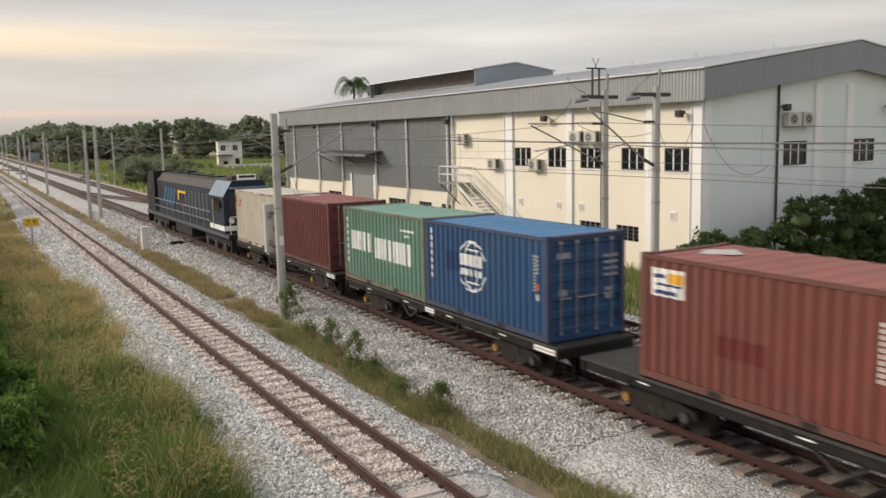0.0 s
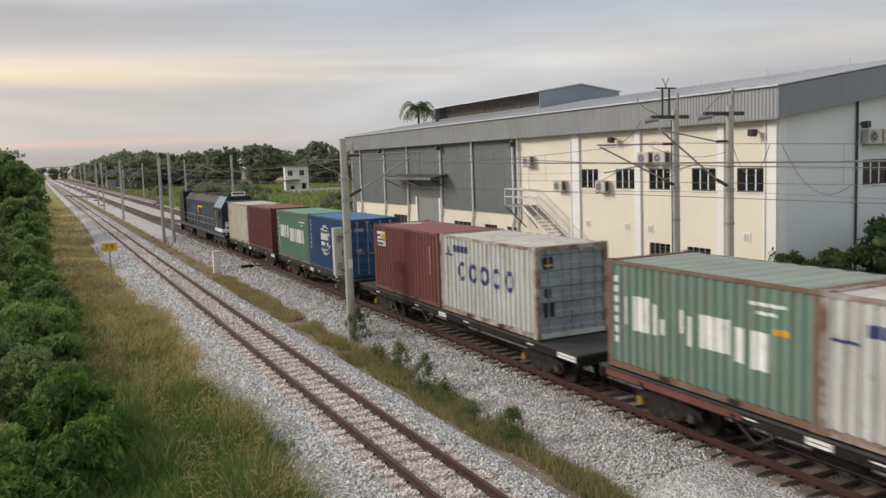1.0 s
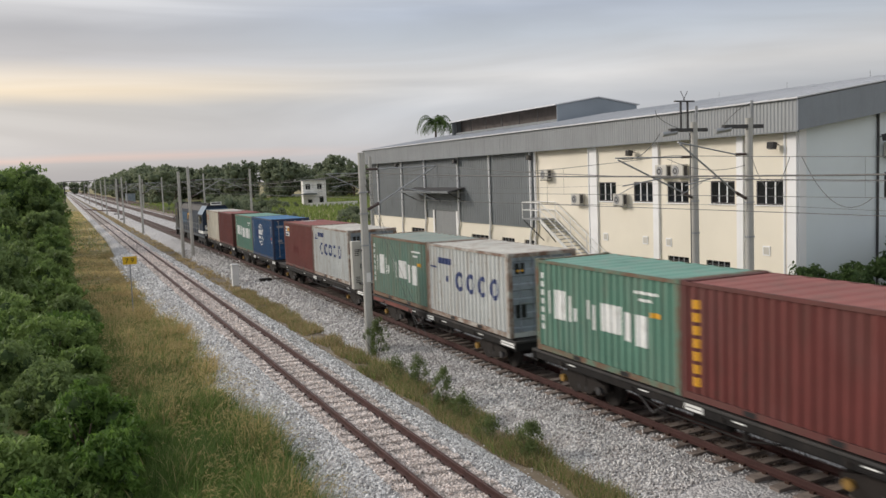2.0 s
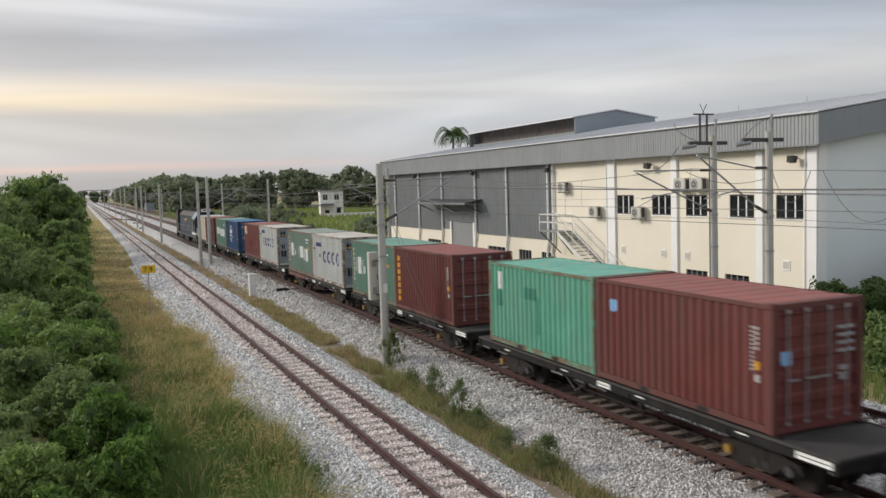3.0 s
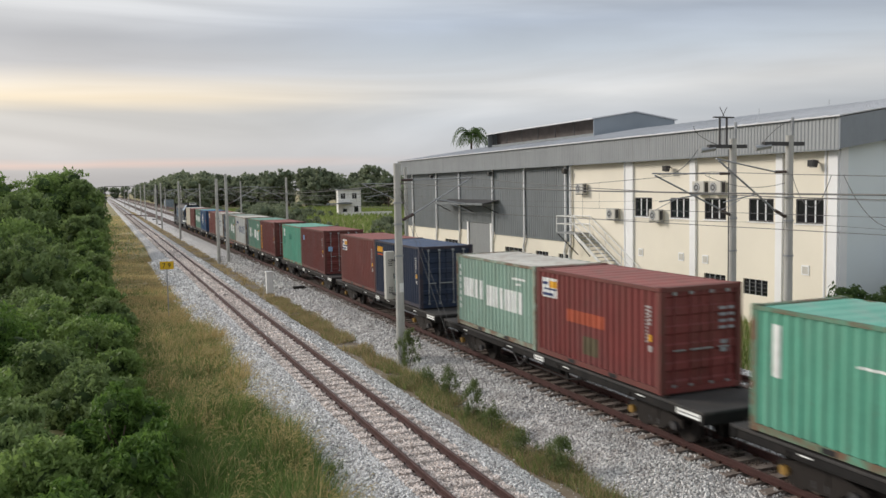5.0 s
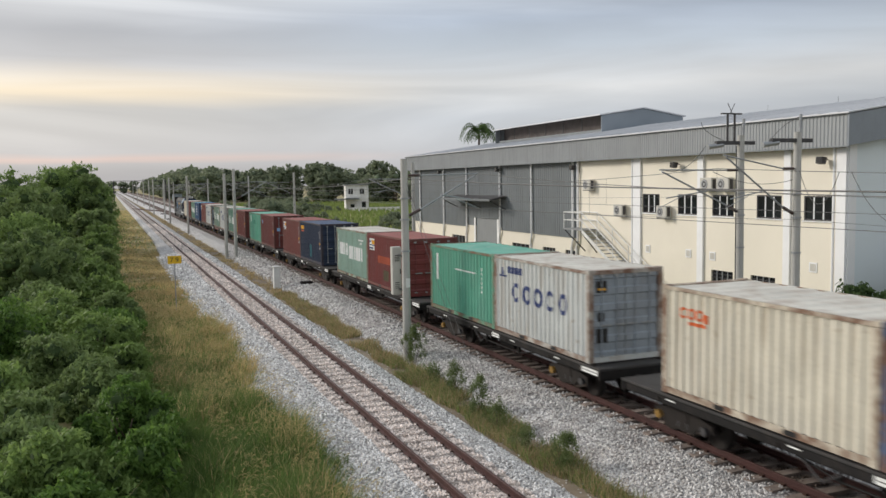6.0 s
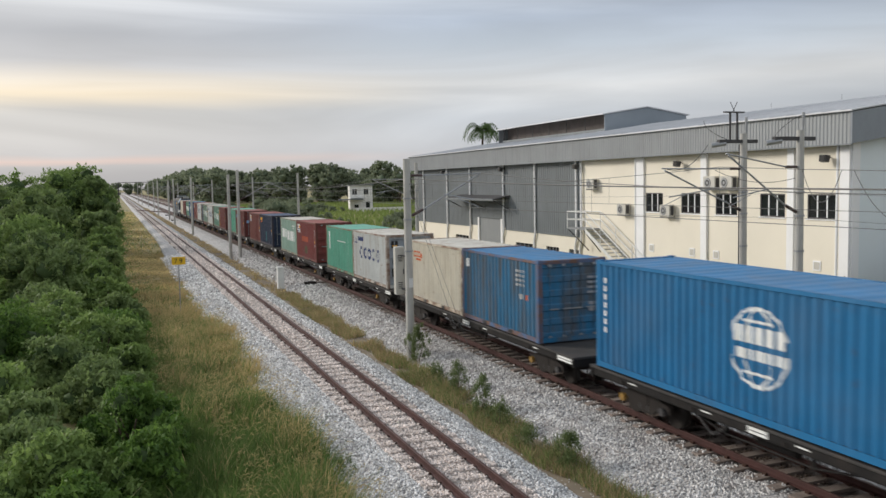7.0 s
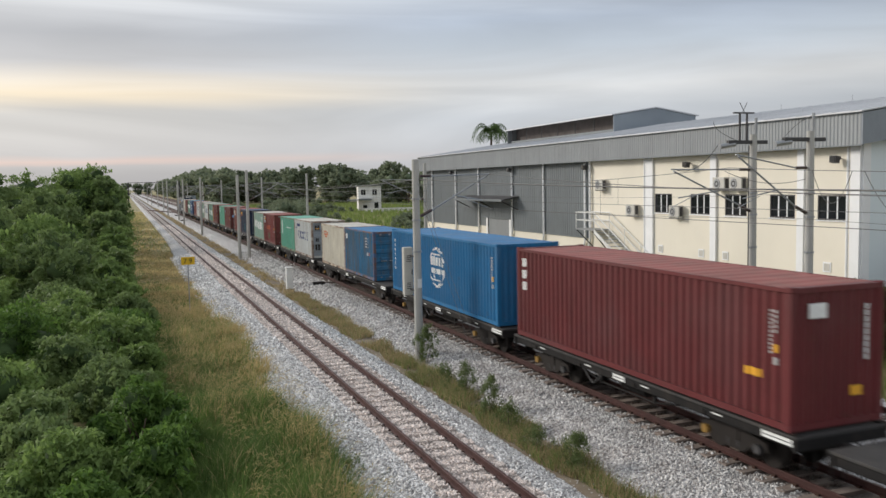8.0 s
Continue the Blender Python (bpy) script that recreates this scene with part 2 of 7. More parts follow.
def ballast_material():
    """Crushed stone from a distance: cells of differing grey with dark gaps."""
    m = mat("ballast_bed", (0.50, 0.49, 0.485), 0.95, 0, 0.16, 0.6, 9, 0.0, (0.27, 0.21, 0.17), 0.45, lo=0.48, hi=0.8)
    n, l = m.node_tree.nodes, m.node_tree.links
    p = n["Principled BSDF"]
    co = n.new("ShaderNodeTexCoord")
    v = n.new("ShaderNodeTexVoronoi")
    v.inputs["Scale"].default_value = 19.0
    l.new(co.outputs["Object"], v.inputs["Vector"])
    sep = n.new("ShaderNodeSeparateColor")
    l.new(v.outputs["Color"], sep.inputs[0])
    r = n.new("ShaderNodeMapRange")
    r.inputs["To Min"].default_value = 0.55
    r.inputs["To Max"].default_value = 1.35
    l.new(sep.outputs[0], r.inputs["Value"])
    old = p.inputs["Base Color"].links[0].from_socket
    sc = n.new("ShaderNodeVectorMath")
    sc.operation = "SCALE"
    l.new(old, sc.inputs[0])
    l.new(r.outputs[0], sc.inputs["Scale"])
    # oil and rust along the running lines, darkened further for shade under the train
    xyz = n.new("ShaderNodeSeparateXYZ")
    l.new(co.outputs["Object"], xyz.inputs[0])
    last = sc.outputs[0]
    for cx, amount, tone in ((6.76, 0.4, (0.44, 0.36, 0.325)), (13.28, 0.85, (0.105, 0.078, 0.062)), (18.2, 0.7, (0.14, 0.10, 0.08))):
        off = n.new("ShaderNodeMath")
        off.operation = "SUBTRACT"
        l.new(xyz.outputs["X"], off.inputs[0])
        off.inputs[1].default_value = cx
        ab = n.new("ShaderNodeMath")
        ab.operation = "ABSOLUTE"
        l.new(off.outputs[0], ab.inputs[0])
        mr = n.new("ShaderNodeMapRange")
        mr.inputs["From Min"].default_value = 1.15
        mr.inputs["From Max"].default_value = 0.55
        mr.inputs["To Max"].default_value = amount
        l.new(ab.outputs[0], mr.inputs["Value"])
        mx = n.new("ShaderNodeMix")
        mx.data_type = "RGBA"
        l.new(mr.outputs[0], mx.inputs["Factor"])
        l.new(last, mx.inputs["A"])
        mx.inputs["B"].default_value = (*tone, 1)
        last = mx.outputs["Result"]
    l.new(last, p.inputs["Base Color"])
    b = n.new("ShaderNodeBump")
    b.inputs["Strength"].default_value = 0.8
    b.inputs["Distance"].default_value = 0.04
    b.invert = True
    l.new(v.outputs["Distance"], b.inputs["Height"])
    l.new(b.outputs[0], p.inputs["Normal"])
    return m


M_BALLAST = ballast_material()


# ---- mesh helpers ----
def part(name, bm, material, parent=None, label="", smooth=False):
    me = bpy.data.meshes.new(name)
    bm.to_mesh(me)
    bm.free()
    if smooth:
        me.shade_smooth()
    me.materials.append(material)
    ob = new(name, me)
    if parent is not None:
        ob.parent = parent
    if label:
        ob["label"] = label
    return ob


def raw(name, verts, faces, material, parent=None, smooth=False):
    me = bpy.data.meshes.new(name)
    me.from_pydata(verts, [], faces)
    me.materials.append(material)
    if smooth:
        me.shade_smooth()
    ob = new(name, me)
    if parent is not None:
        ob.parent = parent
    return ob


def shared(name, me, parent, m):
    ob = new(name, me)
    ob.parent = parent
    ob.matrix_basis = m
    return ob


def thing(name, label, category, m=None, group="", kind=""):
    ob = new(name)
    ob.empty_display_size = 0.2
    if m is not None:
        ob.matrix_basis = m
    return tagged(ob, label, category, group, kind)


def box(bm, x0, x1, y0, y1, z0, z1, bevel=0.0):
    r = bmesh.ops.create_cube(bm, size=1.0, matrix=Matrix.Translation(((x0 + x1) / 2, (y0 + y1) / 2, (z0 + z1) / 2)) @ Matrix.Diagonal((x1 - x0, y1 - y0, z1 - z0, 1)))
    if bevel:
        es = list({e for v in r["verts"] for e in v.link_edges})
        bmesh.ops.bevel(bm, geom=es, offset=bevel, segments=1, affect="EDGES", clamp_overlap=True)
    return bm


def boxes(*bs, bevel=0.0):
    bm = bmesh.new()
    for b in bs:
        box(bm, *b, bevel=bevel)
    return bm


def rod(bm, a, b, r, seg=8, r2=None):
    a, b = Vector(a), Vector(b)
    d = b - a
    m = Matrix.Translation((a + b) / 2) @ d.to_track_quat("Z", "Y").to_matrix().to_4x4()
    bmesh.ops.create_cone(bm, cap_ends=True, segments=seg, radius1=r, radius2=r if r2 is None else r2, depth=d.length, matrix=m)
    return bm


def rods(*rs, seg=8):
    bm = bmesh.new()
    for a, b, r in rs:
        rod(bm, a, b, r, seg)
    return bm


def prism(bm, pts, axis, a, b):
    """A closed outline of 2D points swept from a to b along an axis (0 x, 1 y, 2 z)."""
    def at(p, t):
        q = list(p)
        q.insert(axis, t)
        return q
    va = [bm.verts.new(at(p, a)) for p in pts]
    vb = [bm.verts.new(at(p, b)) for p in pts]
    k = len(pts)
    for i in range(k):
        bm.faces.new((va[i], va[(i + 1) % k], vb[(i + 1) % k], vb[i]))
    bm.faces.new(va[::-1])
    bm.faces.new(vb)
    bmesh.ops.recalc_face_normals(bm, faces=bm.faces)
    return bm


def ribbed(y0, y1, z0, z1, pitch, depth, x=0.0, flat=0.35):
    """A ribbed sheet in the plane x, ribs upright, repeating along y; ribs go towards +x by depth."""
    vs, fs = [], []
    prof = rib_profile(y0, y1, pitch, depth, flat)
    for y, d in prof:
        vs += [(x + d, y, z0), (x + d, y, z1)]
    for i in range(len(prof) - 1):
        a = 2 * i
        fs.append((a, a + 2, a + 3, a + 1))
    return vs, fs


def rib_profile(y0, y1, pitch, depth, flat=0.35):
    n = max(1, round((y1 - y0) / pitch))
    p = (y1 - y0) / n
    s = (1 - 2 * flat) / 2
    out = [(y0, 0.0)]
    for i in range(n):
        b = y0 + i * p
        out += [(b + p * flat / 2, 0.0), (b + p * (flat / 2 + s), depth), (b + p * (flat / 2 + s + flat), depth), (b + p * (flat / 2 + 2 * s + flat), 0.0)]
    out.append((y1, 0.0))
    return out


def interp(prof, y):
    return float(np.interp(y, [p[0] for p in prof], [p[1] for p in prof]))


# ---- ground, ballast, tracks ----
GZ = -0.62                             # the ground beside the ballast; rail tops lie at 0
GAUGE = 1.07
T0, T1, T2 = 6.76, 13.28, 18.2         # the tracks' centre lines
rng = np.random.default_rng(7)


def ground_sheet():
    xs = np.unique(np.concatenate([np.linspace(-1600, -60, 8), np.linspace(-60, -4, 15), np.linspace(-4, 12, 33), np.linspace(12, 60, 25), np.linspace(60, 1600, 12)]))
    ys = np.unique(np.concatenate([np.linspace(-80, 8, 10), np.linspace(8, 70, 90), np.linspace(70, 400, 60), np.linspace(400, 3500, 14)]))
    vs, fs = [], []
    for y in ys:
        for x in xs:
            z = GZ + 0.07 * noise.noise((x * 0.35, y * 0.35, 2.0)) + 0.05 * noise.noise((x * 1.1, y * 1.1, 5.0))
            if 4.6 < x < 21:
                z = min(z, GZ + 0.02)
            vs.append((x, y, z))
    w = len(xs)
    for j in range(len(ys) - 1):
        for i in range(w - 1):
            a = j * w + i
            fs.append((a, a + 1, a + w + 1, a + w))
    return tagged(raw("ground", vs, fs, M_GROUND, smooth=True), "flat earth with thin dry and green grass", "ground", kind="structure")


def ballast_bed(name, prof, y0, y1):
    ys = np.concatenate([np.arange(y0, 60, 0.5), np.arange(60, y1, 6.0)])
    vs, fs = [], []
    px = np.array([p[0] for p in prof])
    pz = np.array([p[1] for p in prof])
    xs = np.arange(px[0], px[-1] + 0.01, 0.25)
    xs[-1] = px[-1]
    for y in ys:
        for x in xs:
            z = float(np.interp(x, px, pz))
            k = 0.03 * noise.noise((x * 1.7, y * 1.7, 0)) if px[0] < x < px[-1] else 0
            edge = 0.25 * noise.noise((y * 0.5, x * 0.1, 3)) if x in (xs[0], xs[-1]) else 0
            toe = float(np.interp(y, (55, 110), (3.75, 4.85))) if px[0] < 5 else px[0]
            vs.append((max(x, toe - 0.02 * (px[0] + 1 - x)) + edge, y, z + k))
    w = len(xs)
    for j in range(len(ys) - 1):
        for i in range(w - 1):
            a = j * w + i
            fs.append((a, a + 1, a + w + 1, a + w))
    return tagged(raw(name, vs, fs, M_BALLAST, smooth=True), "grey crushed-stone ballast bed under the track", "ballast", kind="structure")


ground_sheet()
PROF_A = ((3.75, GZ - 0.05), (5.3, -0.205), (8.1, -0.205), (9.15, GZ - 0.05))
PROF_B = ((9.85, GZ - 0.05), (11.15, -0.245), (20.0, -0.245), (20.9, GZ - 0.05))
M_EARTH = mat("brown_earth", (0.17, 0.135, 0.095), 0.95, 0, 0.3, 0.5, 8, 0.4, (0.26, 0.22, 0.16), 0.6, lo=0.42, hi=0.62)


def earth_strip():
    vs, fs = [], []
    ys = np.concatenate([np.arange(8, 60, 0.6), np.arange(60, 900, 7.0)])
    for j, y in enumerate(ys):
        for i, x in enumerate((8.5, 8.9, 9.3, 9.7, 10.1, 10.5, 10.9)):
            vs.append((x, y, GZ + 0.035 + 0.03 * noise.noise((x * 1.3, y * 1.1, 9.0)) - (0.08 if i in (0, 6) else 0)))
            if j and i:
                a = j * 7 + i
                fs.append((a - 8, a - 7, a, a - 1))
    return tagged(raw("cess_path", vs, fs, M_EARTH, smooth=True), "strip of bare brown earth between the ballast beds", "ground", kind="structure")


earth_strip()
ballast_bed("ballast_near", PROF_A, -40, 1500)
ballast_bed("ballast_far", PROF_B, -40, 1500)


def rail_mesh(a, b):
    bm = bmesh.new()
    half = [(0.066, -0.16), (0.066, -0.148), (0.012, -0.125), (0.009, -0.045), (0.034, -0.035), (0.035, -0.008), (0.027, 0.0)]
    pts = half + [(-x, z) for x, z in reversed(half)]
    prism(bm, pts, 1, a, b)
    return bm


def track(cx, sleeper_mat, lab, first, last):
    tr = thing("railway_track", lab, "railway track", pose(cx, 0, 0), "railway tracks", "structure")
    for s in (-1, 1):
        bm = rail_mesh(-40, 1500)
        bmesh.ops.translate(bm, verts=bm.verts, vec=(s * GAUGE / 2, 0, 0))
        part("rail", bm, M_RAIL, tr)
        part("rail_head", boxes((s * GAUGE / 2 - 0.026, s * GAUGE / 2 + 0.026, -40, 1500, 0.0005, 0.003)), M_RAILTOP, tr, "worn running surface")
    bm = bmesh.new()
    prism(bm, [(-1.0, -0.30), (-1.0, -0.18), (-0.35, -0.165), (0.35, -0.165), (1.0, -0.18), (1.0, -0.30)], 1, -0.125, 0.125)
    me = bpy.data.meshes.new("sleeper")
    bm.to_mesh(me)
    bm.free()
    me.materials.append(sleeper_mat)
    bm = bmesh.new()
    for s in (-1, 1):
        for k in (-1, 1):
            x = s * GAUGE / 2 + k * 0.085
            box(bm, x - 0.03, x + 0.03, -0.05, 0.05, -0.175, -0.125)
            rod(bm, (x, -0.05, -0.125), (x, 0.05, -0.125), 0.012, 5)
    mc = bpy.data.meshes.new("rail_clips")
    bm.to_mesh(mc)
    bm.free()
    mc.materials.append(M_CLIP)
    for i in range(first, last):
        r = random.Random(i * 7 + int(cx * 10))
        sl = shared("sleeper", me, tr, pose(r.uniform(-0.02, 0.02), i * 0.6, r.uniform(-0.012, 0.012), 0, 0, r.uniform(-0.6, 0.6)))
        if i * 0.6 < 45:
            shared("rail_clip", mc, tr, pose(0, i * 0.6, 0))
    bm = bmesh.new()
    for i in range(last, 900):
        box(bm, -1.0, 1.0, i * 0.6 - 0.125, i * 0.6 + 0.125, -0.30, -0.175)
    tagged(part("far_sleepers", bm, sleeper_mat, tr), kind="stuff")
    return tr


track(T0, M_SLEEPER, "single metre-gauge track with rusty rails on concrete sleepers", 15, 160)
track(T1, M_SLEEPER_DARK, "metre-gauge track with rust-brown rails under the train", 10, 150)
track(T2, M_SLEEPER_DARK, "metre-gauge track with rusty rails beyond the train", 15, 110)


def crossover(y0, y1, xa, xb):
    """Diverging rails between the two far tracks."""
    th = thing("crossover", "rusty turnout rails joining two tracks", "railway track", kind="structure")
    n = 14
    for s in (-1, 1):
        bm = bmesh.new()
        for i in range(n):
            a, b = i / n, (i + 1) / n
            f = [xa + (xb - xa) * (3 * t * t - 2 * t ** 3) for t in (a, b)]
            ya, yb = y0 + (y1 - y0) * a, y0 + (y1 - y0) * b
            vs = [(f[0] + s * .53 - .035, ya, 0.002), (f[0] + s * .53 + .035, ya, 0.002), (f[1] + s * .53 + .035, yb, 0.002), (f[1] + s * .53 - .035, yb, 0.002)]
            top = [bm.verts.new(v) for v in vs]
            low = [bm.verts.new((v[0], v[1], -0.16)) for v in vs]
            bm.faces.new(top)
            for q in range(4):
                bm.faces.new((top[q], low[q], low[(q + 1) % 4], top[(q + 1) % 4]))
        bmesh.ops.recalc_face_normals(bm, faces=bm.faces)
        part("rail", bm, M_RAIL, th)


crossover(78, 122, T2, T1)
crossover(215, 262, T1, T0)


def siding(cx, y0, y1):
    th = thing("railway_track", "rusty siding track on brown ballast far down the line", "railway track", pose(cx, 0, 0), "railway tracks", "structure")
    for s in (-1, 1):
        bm = rail_mesh(y0, y1)
        bmesh.ops.translate(bm, verts=bm.verts, vec=(s * GAUGE / 2, 0, 0))
        part("rail", bm, M_RAIL, th)
    bm = bmesh.new()
    for i in range(int((y1 - y0) / 1.2)):
        y = y0 + i * 1.2
        box(bm, -1.0, 1.0, y - 0.13, y + 0.13, -0.30, -0.17)
    tagged(part("far_sleepers", bm, M_SLEEPER_DARK, th), kind="stuff")


M_BROWNBED = mat("brown_ballast", (0.25, 0.205, 0.175), 0.95, 0, 0.25, 0.5, 9, 0.3, (0.16, 0.12, 0.095), 0.5)
tagged(part("yard_ballast", boxes((20.2, 26.6, 175, 1300, GZ - 0.1, -0.26)), M_BROWNBED), "flat brown ballast of the sidings", "ballast", kind="structure")
siding(22.9, 185, 1200)
siding(25.3, 250, 1200)
crossover(150, 186, T2, 22.9)
crossover(214, 252, 22.9, 25.3)


# ---- warehouse ----
WX, WY0, WY1 = 28.6, 26.4, 80.6        # track-side wall plane, near gable, far gable
RIDGE_X, RIDGE_Z, EAVE_Z = 38.75, 10.26, 8.72
EAVE_X, GABLE_Y, FAR_X = 28.1, 25.95, 49.4
warehouse = thing("warehouse", "long cream and grey metal-clad warehouse beside the railway", "warehouse")


def holed(axis, at, th, u0, u1, z0, z1, holes):
    """An upright wall slab with openings cut through; axis 0: plane x=at, running along y; axis 1: plane y=at, running along x."""
    us = sorted({u0, u1, *[h[0] for h in holes], *[h[1] for h in holes]})
    zs = sorted({z0, z1, *[h[2] for h in holes], *[h[3] for h in holes]})
    bm = bmesh.new()
    cache = {}

    def vert(i, j, k):
        if (i, j, k) not in cache:
            d = at + (th if k else 0)
            cache[i, j, k] = bm.verts.new((d, us[i], zs[j]) if axis == 0 else (us[i], d, zs[j]))
        return cache[i, j, k]

    def solid(i, j):
        if not (0 <= i < len(us) - 1 and 0 <= j < len(zs) - 1):
            return False
        uc, zc = (us[i] + us[i + 1]) / 2, (zs[j] + zs[j + 1]) / 2
        return not any(h[0] < uc < h[1] and h[2] < zc < h[3] for h in holes)

    for i in range(len(us) - 1):
        for j in range(len(zs) - 1):
            if not solid(i, j):
                continue
            ring = ((i, j), (i + 1, j), (i + 1, j + 1), (i, j + 1))
            for k in (0, 1):
                bm.faces.new([vert(*q, k) for q in ring])
            for n, (di, dj) in enumerate(((0, -1), (1, 0), (0, 1), (-1, 0))):
                if not solid(i + di, j + dj):
                    a, b = ring[n], ring[(n + 1) % 4]
                    bm.faces.new((vert(*a, 0), vert(*b, 0), vert(*b, 1), vert(*a, 1)))
    bmesh.ops.recalc_face_normals(bm, faces=bm.faces)
    return bm


UP_WIN = [(39.25, 40.85), (36.0, 37.62), (33.23, 34.83), (30.06, 31.66), (27.13, 28.73)]
LOW_WIN = [(66.98, 69.92), (55.0, 57.8), (51.1, 52.9), (48.3, 49.7), (33.25, 34.85), (30.4, 32.0)]
GAB_WIN = [(33.93, 35.63), (39.23, 40.93)]
holes = [(a, b, 4.26, 5.34) for a, b in UP_WIN] + [(a, b, 0.75, 1.5) for a, b in LOW_WIN] + [(60.4, 64.6, -0.5, 3.2)]
part("wall", holed(0, WX, 0.2, WY0, 47.9, -0.7, 8.3, [h for h in holes if h[0] < 47.9]), M_CREAM, warehouse, "cream rendered wall")
part("wall", holed(0, WX, 0.2, 47.9, WY1, -0.7, 2.5, [(h[0], h[1], h[2], min(h[3], 2.5)) for h in holes if h[0] > 47.9]), M_CREAM, warehouse, "low cream wall under the cladding")
part("wall", holed(1, WY0, 0.2, WX + 0.2, FAR_X - 0.6, -0.7, 8.3, [(a, b, 4.36, 5.5) for a, b in GAB_WIN]), M_PALE, warehouse, "pale grey rendered gable wall")
bm = bmesh.new()
prism(bm, [(WX + 0.2, 8.3), (FAR_X - 0.6, 8.3), (FAR_X - 0.6, 8.5), (RIDGE_X, 10.05), (WX + 0.2, 8.55)], 1, WY0, WY0 + 0.2)
part("gable", bm, M_PALE, warehouse)
part("wall", boxes((FAR_X - 0.8, FAR_X - 0.6, WY0 + 0.2, WY1 - 0.2, -0.7, 8.4)), M_PALE, warehouse)
bm = bmesh.new()
prism(bm, [(WX + 0.2, -0.7), (FAR_X - 0.6, -0.7), (FAR_X - 0.6, 8.5), (RIDGE_X, 10.05), (WX + 0.2, 8.55)], 1, WY1 - 0.2, WY1)
part("wall", bm, M_CLAD, warehouse)

# grey ribbed cladding in panels between the downpipes
for a, b in ((47.95, 54.3), (54.4, 59.6), (59.7, 66.2), (66.3, 71.5), (71.6, 77.8), (77.9, WY1)):
    z0 = 3.25 if 59 < a < 66 else 2.42
    vs, fs = ribbed(a, b, z0, 8.3, 0.30, -0.03, WX - 0.01, 0.42)
    k = len(vs)
    vs += [(WX + 0.12, y, z) for _, y, z in vs]
    fs += [tuple(i + k for i in f[::-1]) for f in fs]
    raw("cladding_panel", vs, fs, M_CLAD, warehouse)
    part("flashing", boxes((WX - 0.06, WX - 0.004, a, b, z0 - 0.06, z0)), M_CLAD, warehouse)

# pilasters and downpipes
for y, w in ((41.3, 0.72), (35.65, 0.46), (29.64, 0.4), (26.62, 0.5)):
    part("pilaster", boxes((WX - 0.12, WX - 0.003, y - w / 2, y + w / 2, -0.7, 7.9)), M_PILASTER, warehouse)
for y in (77.8, 71.55, 66.25, 59.65, 54.35, 48.5, 47.85):
    bm = rods(((WX - 0.13, y, 2.2), (WX - 0.13, y, 7.7), 0.085), ((WX - 0.13, y, 7.7), (EAVE_X + 0.25, y, 8.0), 0.085), ((WX - 0.13, y, 2.2), (WX - 0.09, y + 0.25, 1.7), 0.085), ((WX - 0.09, y + 0.25, -0.6), (WX - 0.09, y + 0.25, 1.7), 0.085))
    part("downpipe", bm, M_PILASTER, warehouse)
for y in (41.75, 27.0):
    part("downpipe", rods(((WX - 0.1, y, -0.6), (WX - 0.1, y, 7.7), 0.06)), M_PILASTER, warehouse)
for x, w in ((36.3, 0.5), (38.75, 0.5), (28.78, 0.4), (43.5, 0.5)):
    part("pilaster", boxes((x - w / 2, x + w / 2, WY0 - 0.12, WY0 - 0.003, -0.7, 8.2)), M_PILASTER, warehouse)
part("downpipe", rods(((33.42, WY0 - 0.08, -0.6), (33.42, WY0 - 0.08, 8.3), 0.055), ((33.42, WY0 - 0.08, 8.3), (33.0, WY0 - 0.08, 8.42), 0.055)), M_DARKSTEEL, warehouse, "dark grey pipe on the gable wall")


def window(axis, u0, u1, z0, z1, at, bars, parent):
    """A window with frame, mullions and panes set into its opening."""
    def b(ua, ub, da, db, za, zb):
        return (at + da, at + db, ua, ub, za, zb) if axis == 0 else (ua, ub, at + da, at + db, za, zb)
    f = part("window", boxes(b(u0, u1, 0.02, 0.10, z0, z0 + 0.06), b(u0, u1, 0.02, 0.10, z1 - 0.06, z1), b(u0, u0 + 0.06, 0.02, 0.10, z0 + 0.06, z1 - 0.06), b(u1 - 0.06, u1, 0.02, 0.10, z0 + 0.06, z1 - 0.06)), M_DARKSTEEL, parent, "dark glazed window with white bars")
    w = (u1 - u0) / bars
    for i in range(1, bars):
        part("mullion", boxes(b(u0 + i * w - 0.032, u0 + i * w + 0.032, 0.03, 0.09, z0 + 0.06, z1 - 0.06)), M_PILASTER, f)
    for i in range(bars):
        part("pane", boxes(b(u0 + i * w + 0.03, u0 + (i + 1) * w - 0.03, 0.055, 0.065, z0 + 0.03, z1 - 0.03)), M_GLASS, f)
    part("sill", boxes(b(u0 - 0.05, u1 + 0.05, -0.05, 0.02, z0 - 0.06, z0 - 0.004)), M_PILASTER, f)


for a, b in UP_WIN:
    window(0, a, b, 4.26, 5.34, WX, 3, warehouse)
for a, b in GAB_WIN:
    window(1, a, b, 4.36, 5.5, WY0, 3, warehouse)
for a, b in LOW_WIN:
    w = part("louvre_window", boxes((WX + 0.1, WX + 0.13, a, b, 0.75, 1.5)), M_GLASS, warehouse, "dark louvred vent window")
    n = 4
    for i in range(1, n):
        part("bar", boxes((WX + 0.02, WX + 0.06, a + (b - a) * i / n - 0.02, a + (b - a) * i / n + 0.02, 0.75, 1.5)), M_FASCIA, w)
    for k in range(1, 4):
        part("slat", boxes((WX + 0.03, WX + 0.07, a, b, 0.75 + 0.19 * k - 0.015, 0.75 + 0.19 * k + 0.015)), M_DARKSTEEL, w)
